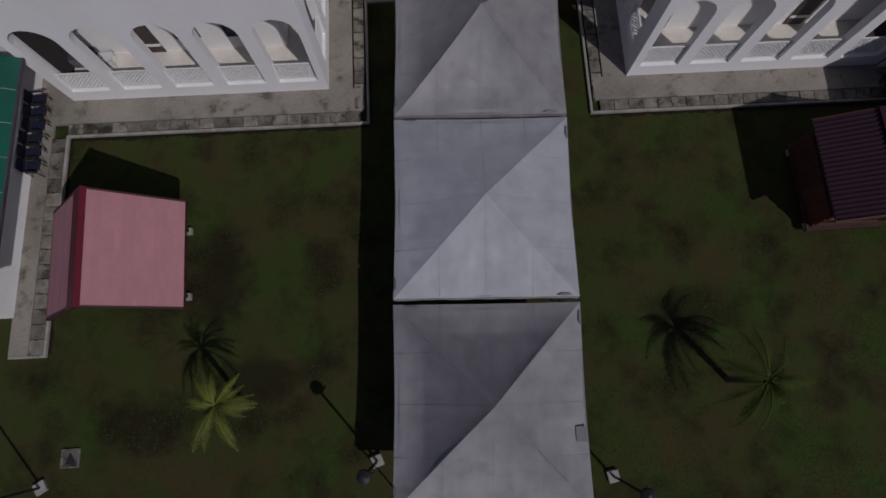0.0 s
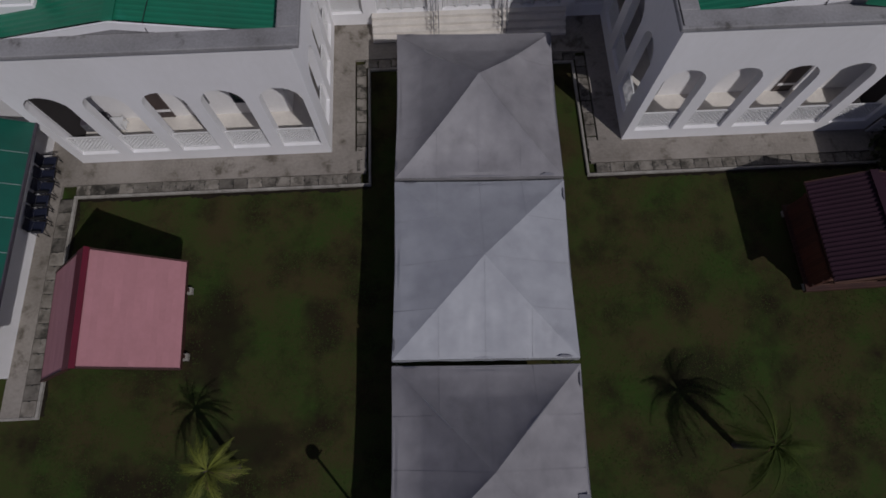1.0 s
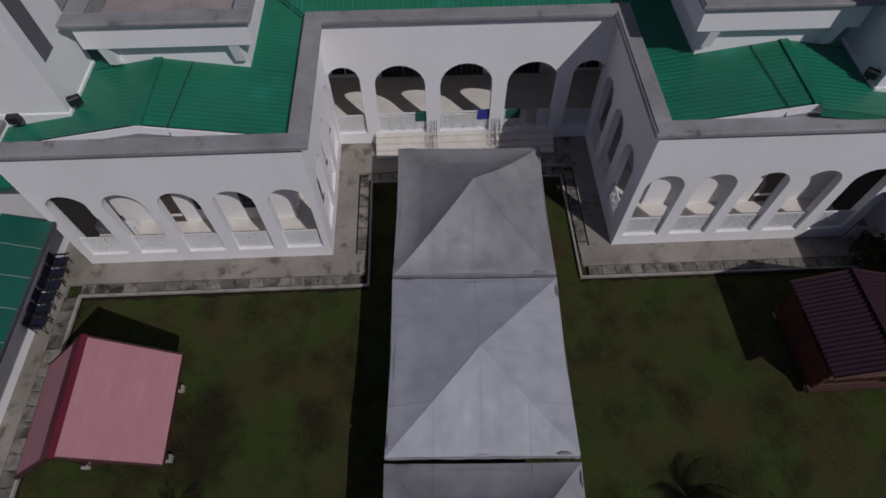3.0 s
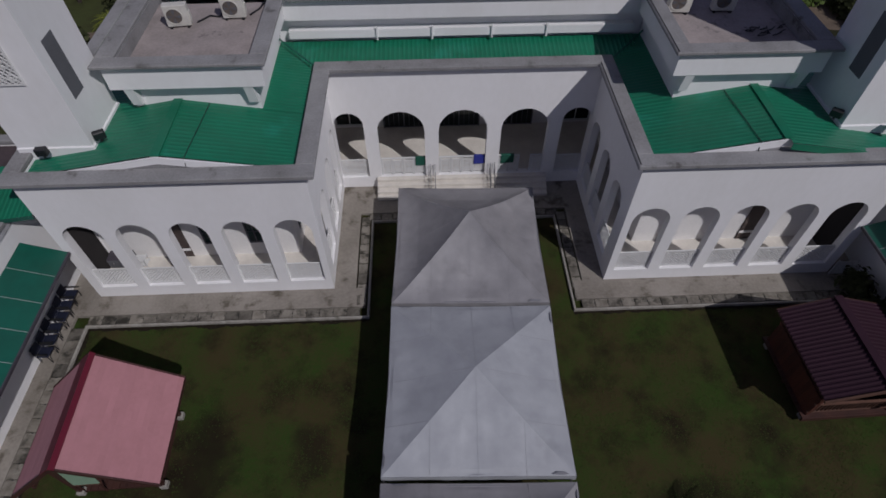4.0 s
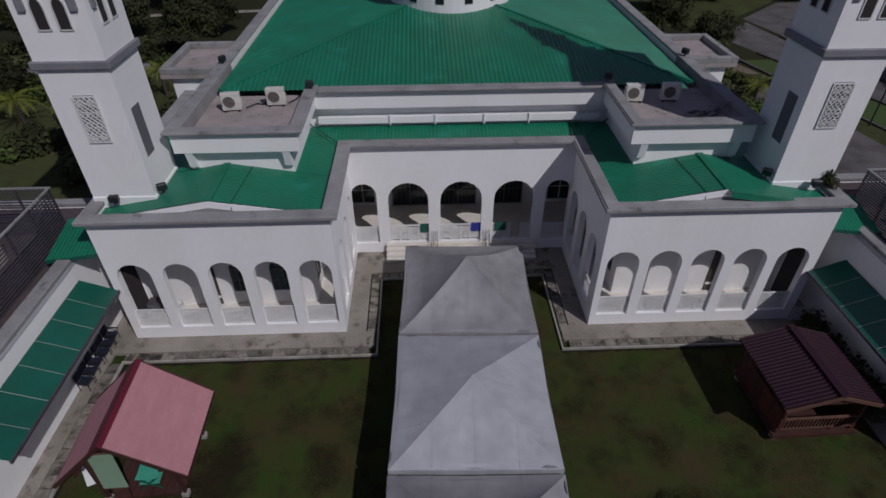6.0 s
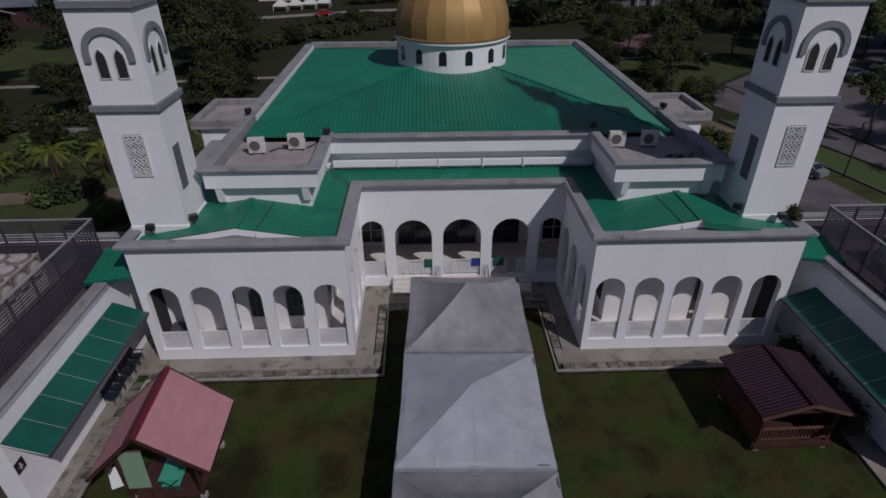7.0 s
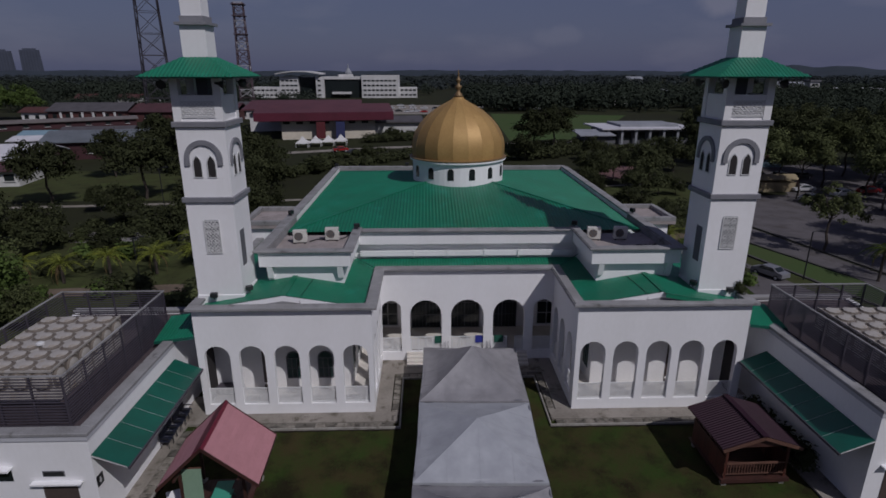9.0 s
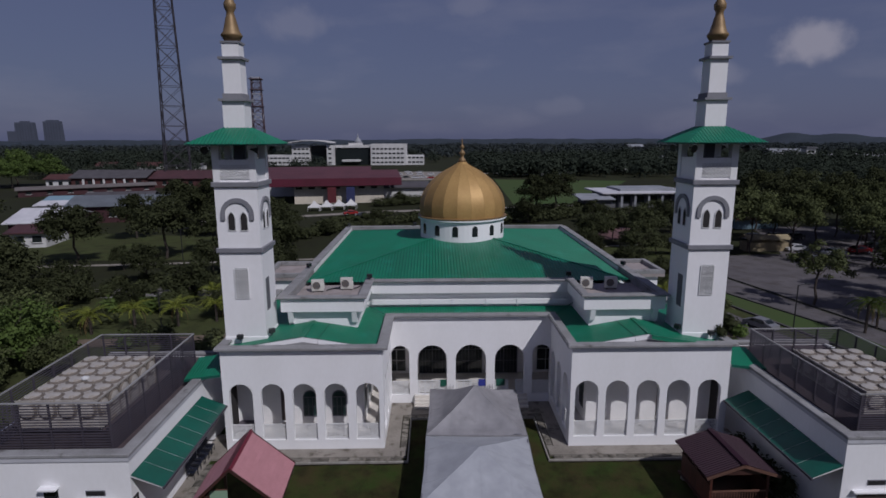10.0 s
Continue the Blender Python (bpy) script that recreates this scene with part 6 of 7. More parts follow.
EAST_GARDEN = [(2, 82, 74, 1.2, 290), (3, 29, 40, 0.8, 15), (3, 26, 46, 0.9, 45), (1, 31, 56, 0.9, 75), (3, 36, 62, 0.8, 105), (3, 24, 60, 0.8, 135), (1, 28, 70, 0.9, 165), (0, 72, 40, 1.3, 255), (2, 86, 54, 1.3, 285), (0, 94, 66, 1.3, 315)]
EAST_WOOD = [(1, 3, 138, 0.9, 165), (0, 24, 110, 1.2, 25), (2, 30, 116, 1.1, 55), (1, 20, 100, 0.9, 115), (1, 36, 100, 0.8, 155), (3, 43, 92, 1.0, 185), (3, 49, 98, 1.1, 215), (1, 60, 96, 1.2, 275), (2, 66, 110, 1.2, 305), (3, 33, 84, 0.9, 335), (2, 78, 96, 1.2, 35), (2, 100, 84, 1.3, 345)]
# trees at (51.5, 25) and (58, 33) are added out of view to shade the road
CAR_PARK = [(5, 43.3, 31.3, 1.0, 40), (4, 52.8, 62.2, 0.95, 15), (4, 57.5, 58.6, 0.9, 130), (4, 76, 66, 1.0, 260), (4, 64, 74, 1.05, 310), (4, 71, 61, 0.95, 20), (4, 84, 72, 1.1, 65), (4, 88, 60, 1.0, 110), (4, 67, 86, 1.1, 170), (4, 92, 82, 1.1, 220), (4, 101, 96, 1.1, 45), (4, 58, 90, 1.0, 80), (4, 51.5, 25, 0.9, 100), (4, 58, 33, 0.95, 200), (4, 80, 92, 1.1, 10), (4, 68, 68, 1.0, 150), (4, 79, 78, 1.1, 190), (4, 73, 54, 0.95, 230), (4, 65, 50, 0.9, 285)]
HALL_YARD = [(0, -33, 78, 0.9, 15), (1, -30.5, 70, 0.95, 75), (3, -25, 84, 0.62, 40), (3, -16, 100, 0.7, 60), (1, -13, 140, 0.6, 200)]
for grove in (WEST_GARDEN, WEST_WOOD, EAST_GARDEN, EAST_WOOD):
    for k, x, y, sc, tn in grove:
        tree(k, x, y, sc, tn, LEAF_MID if x < 0 and y < 22 else LEAF)
for k, x, y, sc, tn in CAR_PARK:
    tree(k, x, y, sc, tn, LEAF_MID if k == 5 or y < 70 else LEAF, "tall spreading tree beside the car park")
for k, x, y, sc, tn in HALL_YARD:
    tree(k, x, y, sc, tn, LEAF, "small dark leafy tree near the hall")
rt = random.Random(77)
for _ in range(52):
    left = rt.random() < 0.6
    y = rt.uniform(28, 118)
    x = -(22 + rt.random() ** 0.8 * (y * 0.75 + 15)) if left else 66 + rt.random() * (y * 0.55 + 10)
    if (left and y > 59 and x < -42) or (not left and y < 66) or (y > 55 and -0.262 < (x + 2.7) / (y + 33.5) < -0.03):
        continue
    tree(rt.choice((0, 1, 1, 3, 3)) if left else rt.choice((4, 4, 1)), x, y, rt.uniform(0.55, 1.05), rt.uniform(0, 360))
for x, y, sc, tn in ((-186, 218, 2.3, 0), (-174, 222, 2.0, 90), (-196, 212, 2.2, 200), (-181, 208, 1.7, 300)):
    tree(1, x, y, sc, tn, LEAF_LT, "broad bright green tree beside the far houses")
for x, y, sc, tn in ((-40, 14, 1.25, 60), (-44, 21, 1.1, 100), (-45, 8, 1.0, 20), (-39, 9, 0.8, 80), (-47, 15, 1.1, 140), (-41, 17.5, 0.9, 210), (-36, 13, 0.7, 310), (-33, 30, 0.6, 30), (-24, 36, 0.6, 90), (27, 36, 0.6, 150)):
    tree(3, x, y, sc * 0.92, tn, LEAF_LT if tn in (60, 210) else LEAF_MID, "green bushy tree beyond the side block")


def shrub(name, blobs, n, size, seed, mtl, label, cat="shrub", group=""):
    return tagged(part(name, leaf_mesh(name, blobs, n, size, seed), mtl), label, cat, group)


rs = random.Random(5)
shrub("hedge", [(16.6 + rs.uniform(-0.15, 0.15), -5.9 + 0.5 * k, 0.55 + rs.uniform(-0.15, 0.3), 0.45, 0.5, 0.65) for k in range(11)], 2600, 0.16, 3, LEAF, "dark shaded row of bushes along the wall", "hedge")
shrub("rooftop_shrub", [(15.95, 1.3, 7.42, 0.26, 0.24, 0.34), (16.12, 1.1, 7.34, 0.2, 0.2, 0.22)], 900, 0.07, 6, LEAF, "dark weed shrub growing from the roof corner")
for k, (x, y, w) in enumerate(((-41, 40, 2.2), (-36, 40.5, 2.0), (-31, 41, 2.4), (-47, 37, 2.0), (-28, 38, 1.6), (-34, 37, 1.8), (24, 30, 1.6), (26, 24, 1.5), (28.5, 22.5, 1.3), (22, 38, 1.8), (27, 52, 2.0), (33, 48, 2.0))):
    shrub("shrub", [(x + rs.uniform(-w, w) * 0.6, y + rs.uniform(-0.7, 0.7), 0.45, w * 0.5, 0.9, 0.8) for _ in range(4)], 900, 0.22, 40 + k, LEAF_LT if k % 3 == 1 else LEAF, "low garden shrub beside a path", "shrub", "garden shrubs")

for k in range(16):
    x, y, w = rs.uniform(-49, -27), rs.uniform(36.0, 44.5), rs.uniform(0.8, 1.5)
    shrub("shrub", [(x + rs.uniform(-w, w) * 0.7, y + rs.uniform(-0.9, 0.9), 0.5 * w, w * 0.6, w * 0.6, w * 0.8) for _ in range(5)], 700, 0.22, 300 + k, (LEAF, LEAF_MID, LEAF)[k % 3], "dark leafy shrub on the gravel strip", "shrub", "garden shrubs")
for k in range(26):
    x, y, w = rs.uniform(-42, -21), rs.uniform(12, 36), rs.uniform(0.7, 1.5)
    if x > -27.5 and y < 14:
        continue
    shrub("shrub", [(x + rs.uniform(-w, w) * 0.6, y + rs.uniform(-0.7, 0.7), 0.5 * w, w * 0.6, w * 0.6, w * 0.7) for _ in range(4)], 600, 0.24, 70 + k, (LEAF_LT, LEAF, LEAF_MID, LEAF)[k % 4], "low bushy shrub among the palms", "shrub", "garden shrubs")
for k, (xa, ya, xb, yb, n, hh) in enumerate(((-34, 76, -22, 92, 16, 1.7), (-22, 88, -6, 108, 18, 1.6), (-20, 136, -4, 146, 20, 2.2), (-30, 98, -14, 116, 12, 1.1), (8, 96, 36, 112, 22, 2.4), (6, 112, 40, 126, 18, 1.8))):
    shrub("thicket", [(xa + (xb - xa) * (j + rs.random()) / n, ya + (yb - ya) * (j + rs.random()) / n + rs.uniform(-2.5, 2.5), hh * 0.5, hh * rs.uniform(0.6, 1.2), hh * rs.uniform(0.6, 1.2), hh * rs.uniform(0.4, 0.75)) for j in range(n)], 5000, 0.34, 130 + k, LEAF, "dense dark thicket of bushes beyond the mosque", "bushes", "thickets")
for k in range(12):
    x, y, w = rs.uniform(25, 33), rs.uniform(20, 34), rs.uniform(0.6, 1.2)
    if abs(x - 33.3) < 2.6 and abs(y - 25) < 2.8:
        continue
    shrub("shrub", [(x + rs.uniform(-w, w) * 0.6, y + rs.uniform(-0.7, 0.7), 0.5 * w, w * 0.6, w * 0.6, w * 0.7) for _ in range(4)], 600, 0.2, 200 + k, (LEAF_MID, LEAF, LEAF_LT)[k % 3], "low garden shrub beside the verge", "shrub", "garden shrubs")
# far woods: nobody could count them; clearings lie between the stands
rng = np.random.default_rng(11)
near_blobs, far_blobs = [], []
for _ in range(7000):
    y = 255 + 1300 * rng.random() ** 1.5
    x = rng.uniform(-1.0, 1.05) * (y + 60) * 0.95
    if (-150 < x < 20 and y < 450) or (-265 < x < -140 and y < 362) or (270 < x < 345 and y < 470) or (0 < x < 95 and y < 262) or (x < -40 and y < 330 and rng.random() < 0.6):
        continue
    stand = noise.noise(Vector((x / 95, y / 130, 3.3))) + 0.5 * noise.noise(Vector((x / 30, y / 45, 8.1)))
    if stand < -0.12 and rng.random() < 0.85:
        continue
    h = rng.uniform(4.5, 8.5) * (1.0 + 0.55 * max(0.0, stand))
    (near_blobs if y < 560 else far_blobs).append((x, y, h * 0.55, h * 0.66, h * 0.66, h * 0.62))
woods = part("far_woods", leaf_mesh("far_woods", near_blobs, 230000, 0.95, 12, 0.93), FAR_LEAF)
tagged(woods, "dark stands of distant woodland with clearings", "woodland", kind="stuff")
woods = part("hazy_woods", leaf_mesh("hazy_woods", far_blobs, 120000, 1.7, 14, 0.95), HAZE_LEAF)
tagged(woods, "hazy band of woodland along the horizon", "woodland", kind="stuff")
blobs = []
for _ in range(620):
    y = rng.uniform(120, 330)
    x = rng.uniform(-1.05, -0.2) * (y + 40) if rng.random() < 0.6 else rng.uniform(0.45, 1.05) * (y + 40)
    if (-230 < x < -50 and 80 < y < 235) or (x < 0 and y < 235 and x / (y + 33.5) > -0.29) or (x > 0 and y < 150 and x < 75) or (-230 < x < -100 and 120 < y < 300 and rng.random() < 0.7):
        continue
    h = rng.uniform(4, 9)
    blobs.append((x, y, h * 0.55, h * 0.6, h * 0.6, h * 0.6))
mid = part("mid_woods", leaf_mesh("mid_woods", blobs, 150000, 0.6, 13, 0.90), FAR_LEAF)
tagged(mid, "dark trees between the houses beyond the grounds", "woodland", kind="stuff")
bm = bmesh.new()
prev = None
for i in range(241):
    an = radians(-62 + 124 * i / 240)
    r = 2600
    x, y = r * math.sin(an), r * math.cos(an)
    z = 20 + 8 * noise.noise(Vector((i * 0.065, 1.7, 0))) + 5 * noise.noise(Vector((i * 0.35, 4.1, 0))) + 24 * math.exp(-((math.degrees(an) - 32.4) / 1.5) ** 2) + 17 * math.exp(-((math.degrees(an) - 36.0) / 1.8) ** 2)
    p = [bm.verts.new((x * 0.8, y * 0.8, -2)), bm.verts.new((x * 0.9, y * 0.9, z * 0.6)), bm.verts.new((x, y, z)), bm.verts.new((x * 1.15, y * 1.15, -5))]
    if prev:
        for k in range(3):
            bm.faces.new((prev[k], p[k], p[k + 1], prev[k + 1]))
    prev = p
# the hill colour carries the blue of distance haze
HILL = mat("haze_tinted_hill", (0.045, 0.055, 0.070), (0.036, 0.045, 0.055), 0.95, size=90, fine=0.05, spec=0.1)
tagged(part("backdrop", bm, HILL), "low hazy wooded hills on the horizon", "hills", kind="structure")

# ---------------------------------------------------------------- roads, field and parking beyond
def strip(name, pts, mtl, label, z=0.02, cat="road"):
    bm = bmesh.new()
    poly(bm, [(x, y, z) for x, y in pts])
    return tagged(part(name, bm, mtl), label, cat, kind="structure")


strip("road", [(31.5, 49.5), (34.0, 41.5), (40.2, 23.0), (46, -20), (51, -20), (43.7, 24), (39.6, 44), (38.6, 51.5)], ROAD, "grey asphalt road beyond the side block", 0.02)
strip("road", [(38.8, 53), (40.0, 47), (44.3, 26), (53, -20), (130, -20), (130, 92), (70, 92), (58, 61.5), (47, 60.5)], ROAD, "pale asphalt car park under trees", 0.024)
strip("verge", [(31.2, 38), (34.6, 25), (37.6, 14), (42.0, 14), (40.0, 23), (35.0, 38)], FIELD, "mown grass verge beside the road", 0.015, "grass")
strip("verge", [(29.4, 34), (30.9, 31), (33.0, 22), (34.6, 14), (37.3, 14), (34.3, 25), (31.6, 34)], ROUGH_GRASS, "rough grass strip beside the driveway", 0.018, "grass")
strip("driveway", [(26.6, 6.5), (35.5, 6.5), (34.6, 14), (33.0, 22), (30.9, 31), (28.0, 31), (28.2, 22)], ROAD, "dark asphalt driveway beside the block", 0.022)
bm = bmesh.new()
for a, b in (((39.8, 45.5), (44.0, 25)), ((44.0, 25), (52.2, -20)), ((34.3, 40), (40.1, 22.8)), ((31.3, 38), (34.6, 25)), ((34.6, 25), (37.4, 14))):
    bar(bm, (*a, 0.08), (*b, 0.08), 0.35, 0.16)
tagged(part("road_kerb", bm, ROAD_KERB), "dark stained road kerb", "kerb", kind="structure")
strip("lawn", [(19, 50), (31, 50), (38.5, 54), (46.8, 61), (48, 71), (30, 69.5), (19, 74)], ROUGH_GRASS, "rough olive grass between the path and the road", 0.014, "grass")
strip("path", [(28, 69.2), (45.5, 72.3), (45.5, 73.1), (28, 70.0)], CONCRETE, "narrow pale footpath edge", 0.03, "path")
strip("parking", [(-34, 246), (8, 246), (10, 322), (-36, 322)], CONCRETE, "pale parking ground beyond the hall", 0.02)
strip("field", [(22, 139), (46, 143), (90, 236), (28, 250)], FIELD, "wide green playing field", 0.03, "field")
PLAZA = [(33.1, 97.1), (43.2, 98.5), (45.0, 88.2), (40.7, 76.9), (30.8, 77.3)]
strip("plaza", PLAZA, RED_PAVING, "red-brown paved yard beside the clinic", 0.022, "paving")
strip("lawn", [(-95, 60), (-40, 60), (-42, 82), (-92, 92)], ROUGH_GRASS, "rough grass beyond the lane", 0.02, "grass")
strip("lawn", [(-62, 4), (-19, 4), (-19, 47), (-62, 36)], ROUGH_GRASS, "rough garden grass among palms", 0.012, "grass")
strip("road", [(-120, 50.0), (-44, 56.8), (-18, 60), (-18, 61.2), (-44, 58.2), (-120, 51.6)], CONCRETE, "narrow pale lane", 0.03)
strip("path", [(-50, 36.5), (-24, 38.0), (-24, 43.6), (-50, 41.0)], GRAVEL, "grey gravel strip among shrubs", 0.03, "gravel")
strip("path", [(-44, 18.5), (-20, 21), (-20, 23), (-44, 21)], SOIL, "bare trodden soil", 0.018, "soil")
strip("path", [(20, 22), (30, 20), (33, 30), (27, 48), (22, 48)], SOIL, "bare garden soil", 0.016, "soil")
strip("road", [(-60, 104), (-15, 122), (40, 134), (40, 137), (-16, 126), (-60, 108)], CONCRETE, "pale service road", 0.03)


# ---------------------------------------------------------------- buildings beyond
def gable_house(x, y, w, d, h, rise, turn, roof, wall, label, name="house", windows=4):
    t = thing(name, label, "house", "houses beyond the grounds", at=pose(x, y, 0, 0, 0, turn))
    part("wall", boxed(-w / 2, w / 2, -d / 2, d / 2, 0, h), wall, t)
    o = 0.8
    part("roof", poly(poly(bmesh.new(), [(-w / 2 - o, -d / 2 - o, h), (w / 2 + o, -d / 2 - o, h), (w / 2 + o, 0, h + rise), (-w / 2 - o, 0, h + rise)], (0, 0, -0.2)),
                      [(w / 2 + o, d / 2 + o, h), (-w / 2 - o, d / 2 + o, h), (-w / 2 - o, 0, h + rise), (w / 2 + o, 0, h + rise)], (0, 0, -0.2)), roof, t)
    for k in range(windows):
        cx = -w / 2 + w * (k + 0.5) / windows
        v = part("window", boxed(cx - 0.8, cx + 0.8, -d / 2 - 0.06, -d / 2 - 0.002, h * 0.35, h * 0.75), GLASS, t)
        part("sill", boxed(cx - 0.95, cx + 0.95, -d / 2 - 0.2, -d / 2 - 0.002, h * 0.35 - 0.15, h * 0.35 - 0.02), FARWHITE, v)
    return t


gable_house(-139, 213, 30, 16, 4.6, 2.9, 3, ROOF_DARK, TILE_RED, "large house with a broad dark brown roof", windows=6)
porch = thing("house_porch", "pale pillared porch in front of a large house", "porch", at=pose(-137, 203.2, 0, 0, 0, 3))
part("slab", boxed(-11, 11, -1.5, 1.5, 0, 1.4), FARWHITE, porch)
for k in range(6):
    part("pillar", boxed(-10.4 + 4.1 * k, -9.8 + 4.1 * k, -1.2, -0.6, 1.4, 4.2), FARWHITE, porch)
gable_house(-160, 212, 12, 10, 4.0, 1.8, 3, TILE_RED, FARWHITE, "small house with a red-brown roof beside the large house", windows=3)
gable_house(-134, 184, 44, 7, 2.6, 0.9, 33, ROOF_TAN, MAROON_WALL, "long low outbuilding with a pale tan roof", windows=7)
gable_house(-80, 113, 26, 14, 4.2, 2.0, 12, ROOF_SLATE, MAROON_WALL, "low maroon-walled house with a grey sheet roof", windows=4)
gable_house(-89, 124, 16, 9, 4.6, 1.4, 12, ROOF_DARK, MAROON_WALL, "maroon-walled rear house with a dark sheet roof", windows=3)
gable_house(-87.5, 91.5, 9, 16, 3.2, 2.2, 9, WHITE_SHEET, MAROON_WALL, "low house with a bright white roof", windows=2)
gable_house(-79.8, 76.5, 6, 9, 3.0, 1.0, 9, ROOF_MAROON, FARWHITE, "small white-walled house with a maroon roof", windows=2)
gable_house(-99.5, 115, 9, 8, 3.8, 0.8, 10, WHITE_SHEET, FARGREY, "lean-to with a stepped white roof", windows=2)
gable_house(-108, 132, 11, 7, 3.0, 1.2, 5, FARBLUE, FARWHITE, "low house with a pale blue roof", windows=2)
gable_house(-227, 366, 15, 11, 2.8, 2.4, 4, TILE_RED, FARWHITE, "white house with a red tile roof")
gable_house(-199, 364, 15, 11, 2.8, 2.4, -3, TILE_RED, FARWHITE, "white house with a red tile roof")
gable_house(-170, 362, 17, 11, 2.8, 1.6, 3, ROOF_DARK, FARWHITE, "white house with a dark roof")
gable_house(-103, 217, 44, 18, 4, 3, 0, ROOF_MAROON, TILE_RED, "long house with a dark maroon roof", windows=8)
gable_house(-74, 228, 30, 14, 4, 3, 3, ROOF_DARK, FARWHITE, "long house with a dark roof", windows=6)
gable_house(69.5, 92, 9.5, 5, 2.3, 1.3, 4, REDROOF, FARBLUE, "pale blue kiosk with a dark red roof", windows=0)
gable_house(310, 383, 46, 20, 6, 2.5, 6, WHITE_SHEET, FARWHITE, "long far shed with a white roof", windows=6)
gable_house(345, 520, 40, 20, 7, 3, -4, FARGREY, FARWHITE, "far shed with a grey roof", windows=5)
gable_house(328, 900, 24, 20, 7, 4, 0, FARGREY, FARWHITE, "far hangar with a pale roof", windows=4)
gable_house(190, 430, 12, 8, 4, 2, 10, FARGREY, FARWHITE, "small far white house among trees", windows=2)
gable_house(118, 330, 10, 6, 3.5, 1.5, 5, FARGREY, FARWHITE, "small far white house among trees", windows=2)
block = thing("tower_house", "far white block with a dark cap among trees", "building", at=pose(325, 459, 0))
part("wall", boxed(-4, 4, -4, 4, 0, 11), FARWHITE, block)
part("cap", boxed(-5, 5, -5, 5, 11, 12.3), SILL, block)
for k in range(3):
    part("window", boxed(-2.5, 2.5, -4.15, -4.02, 2 + 3 * k, 3.4 + 3 * k), GLASS, block)

hall = thing("assembly_hall", "long pale hall with a wide dark red roof", "hall", at=pose(-34, 152, 0, 0, 0, 9))
part("wall", boxed(-13.5, 14.5, -6.5, 14, 0, 6.2), HALL_WALL, hall, "sunlit cream wall")
part("roof", poly(bmesh.new(), [(-21, -9, 8.1), (20, -9, 8.1), (20, 4, 9.9), (-21, 4, 9.9)], (0, 0, -0.4)), ROOF_ROSE, hall, "faded red-grey sheet roof")
part("roof", poly(bmesh.new(), [(20, 18, 8.1), (-21, 18, 8.1), (-21, 4, 9.9), (20, 4, 9.9)], (0, 0, -0.4)), ROOF_ROSE, hall)
part("fascia", boxed(-21, 20, -9.3, -9.0, 5.7, 8.05), REDROOF, hall, "deep dark red fascia")
for x0 in (-21.0, 19.7):
    part("fascia", boxed(x0, x0 + 0.3, -8.98, 18, 5.7, 8.0), REDROOF, hall)
part("soffit", boxed(-20.6, 19.6, -8.95, -6.52, 5.6, 5.7), MAROON_WALL, hall)
for k, m_ in ((-1.9, BANNER_RED), (3.9, BANNER_BLUE)):
    part("banner", boxed(k - 1.35, k + 1.35, -9.0, -8.85, 0.4, 5.4), m_, hall, "tall hanging banner")
for k in range(7):
    part("window", boxed(-12.0 + 3.9 * k - 1.0, -12.0 + 3.9 * k + 1.0, -6.58, -6.51, 4.6, 5.3), GLASS, hall)
hall2 = thing("assembly_hall", "lower wing with a dark red roof behind the hall", "hall", at=pose(-46, 178, 0, 0, 0, 6))
part("wall", boxed(-18, 18, -8, 8, 0, 6), FARWHITE, hall2)
part("roof", poly(bmesh.new(), [(-20, -10, 7.6), (20, -10, 7.6), (20, 10, 9.6), (-20, 10, 9.6)], (0, 0, -0.5)), ROOF_ROSE, hall2)
store = thing("store_building", "low dark-roofed store beside the hall", "building", at=pose(-13, 166, 0, 0, 0, 5))
part("wall", boxed(-8, 8, -5, 5, 0, 3.6), FARWHITE, store)
part("roof", poly(bmesh.new(), [(-9, -6, 3.8), (9, -6, 3.8), (9, 6, 5.0), (-9, 6, 5.0)], (0, 0, -0.3)), ROOF_DARK, store)
for k in range(4):
    t = tagged(part("marquee", poly(bmesh.new(), [(0, 0, 0), (1, 0, 0), (1, 1, 0)]), FARWHITE), "small white peaked marquee on grass", "tent", "white marquees by the hall")
    me = t.data
    bm = bmesh.new()
    lathe(bm, [(2.6, 1.6), (2.4, 2.1), (1.2, 2.9), (0.1, 4.3)], 4)
    for an in range(4):
        c, s_ = math.cos(an * math.pi / 2), math.sin(an * math.pi / 2)
        bar(bm, (2.5 * c, 2.5 * s_, 0), (2.5 * c, 2.5 * s_, 1.7), 0.12)
    bm.to_mesh(me)
    bm.free()
    t.matrix_basis = pose(-36.5 + 3.2 * k, 126 + 1.7 * k, 0, 0, 0, 45) @ Matrix.Diagonal((0.9, 0.9, 0.68, 1))

office = thing("office_block", "large white modern office block with a dark glass front", "building", at=pose(0, 420, 0))
for x0, x1, y0, y1, h in ((-136, -114, -2, 14, 8), (-114, -100, -2, 18, 15.6), (-86.5, -80.5, -3, 18, 15.5), (-52, -24, -3, 18, 16.6), (-24, -10, 0, 14, 7.6)):
    wing = part("wall", boxed(x0, x1, y0, y1, 0, h), FARWHITE, office)
    for f in range(int(h // 3.4)):
        for k in range(int((x1 - x0) // 3.2)):
            xx = x0 + 1.4 + 3.2 * k
            part("window", boxed(xx, xx + 2.2, y0 - 0.2, y0 - 0.02, 1.6 + 3.5 * f, 2.8 + 3.5 * f), GLASS, wing)
part("glass_front", boxed(-99.9, -86.6, 2, 16, 0, 15.5), GLASS, office, "dark glass recess")
part("glass_front", boxed(-80.4, -52.1, 0, 16, 0, 13.6), GLASS, office, "dark glass facade")
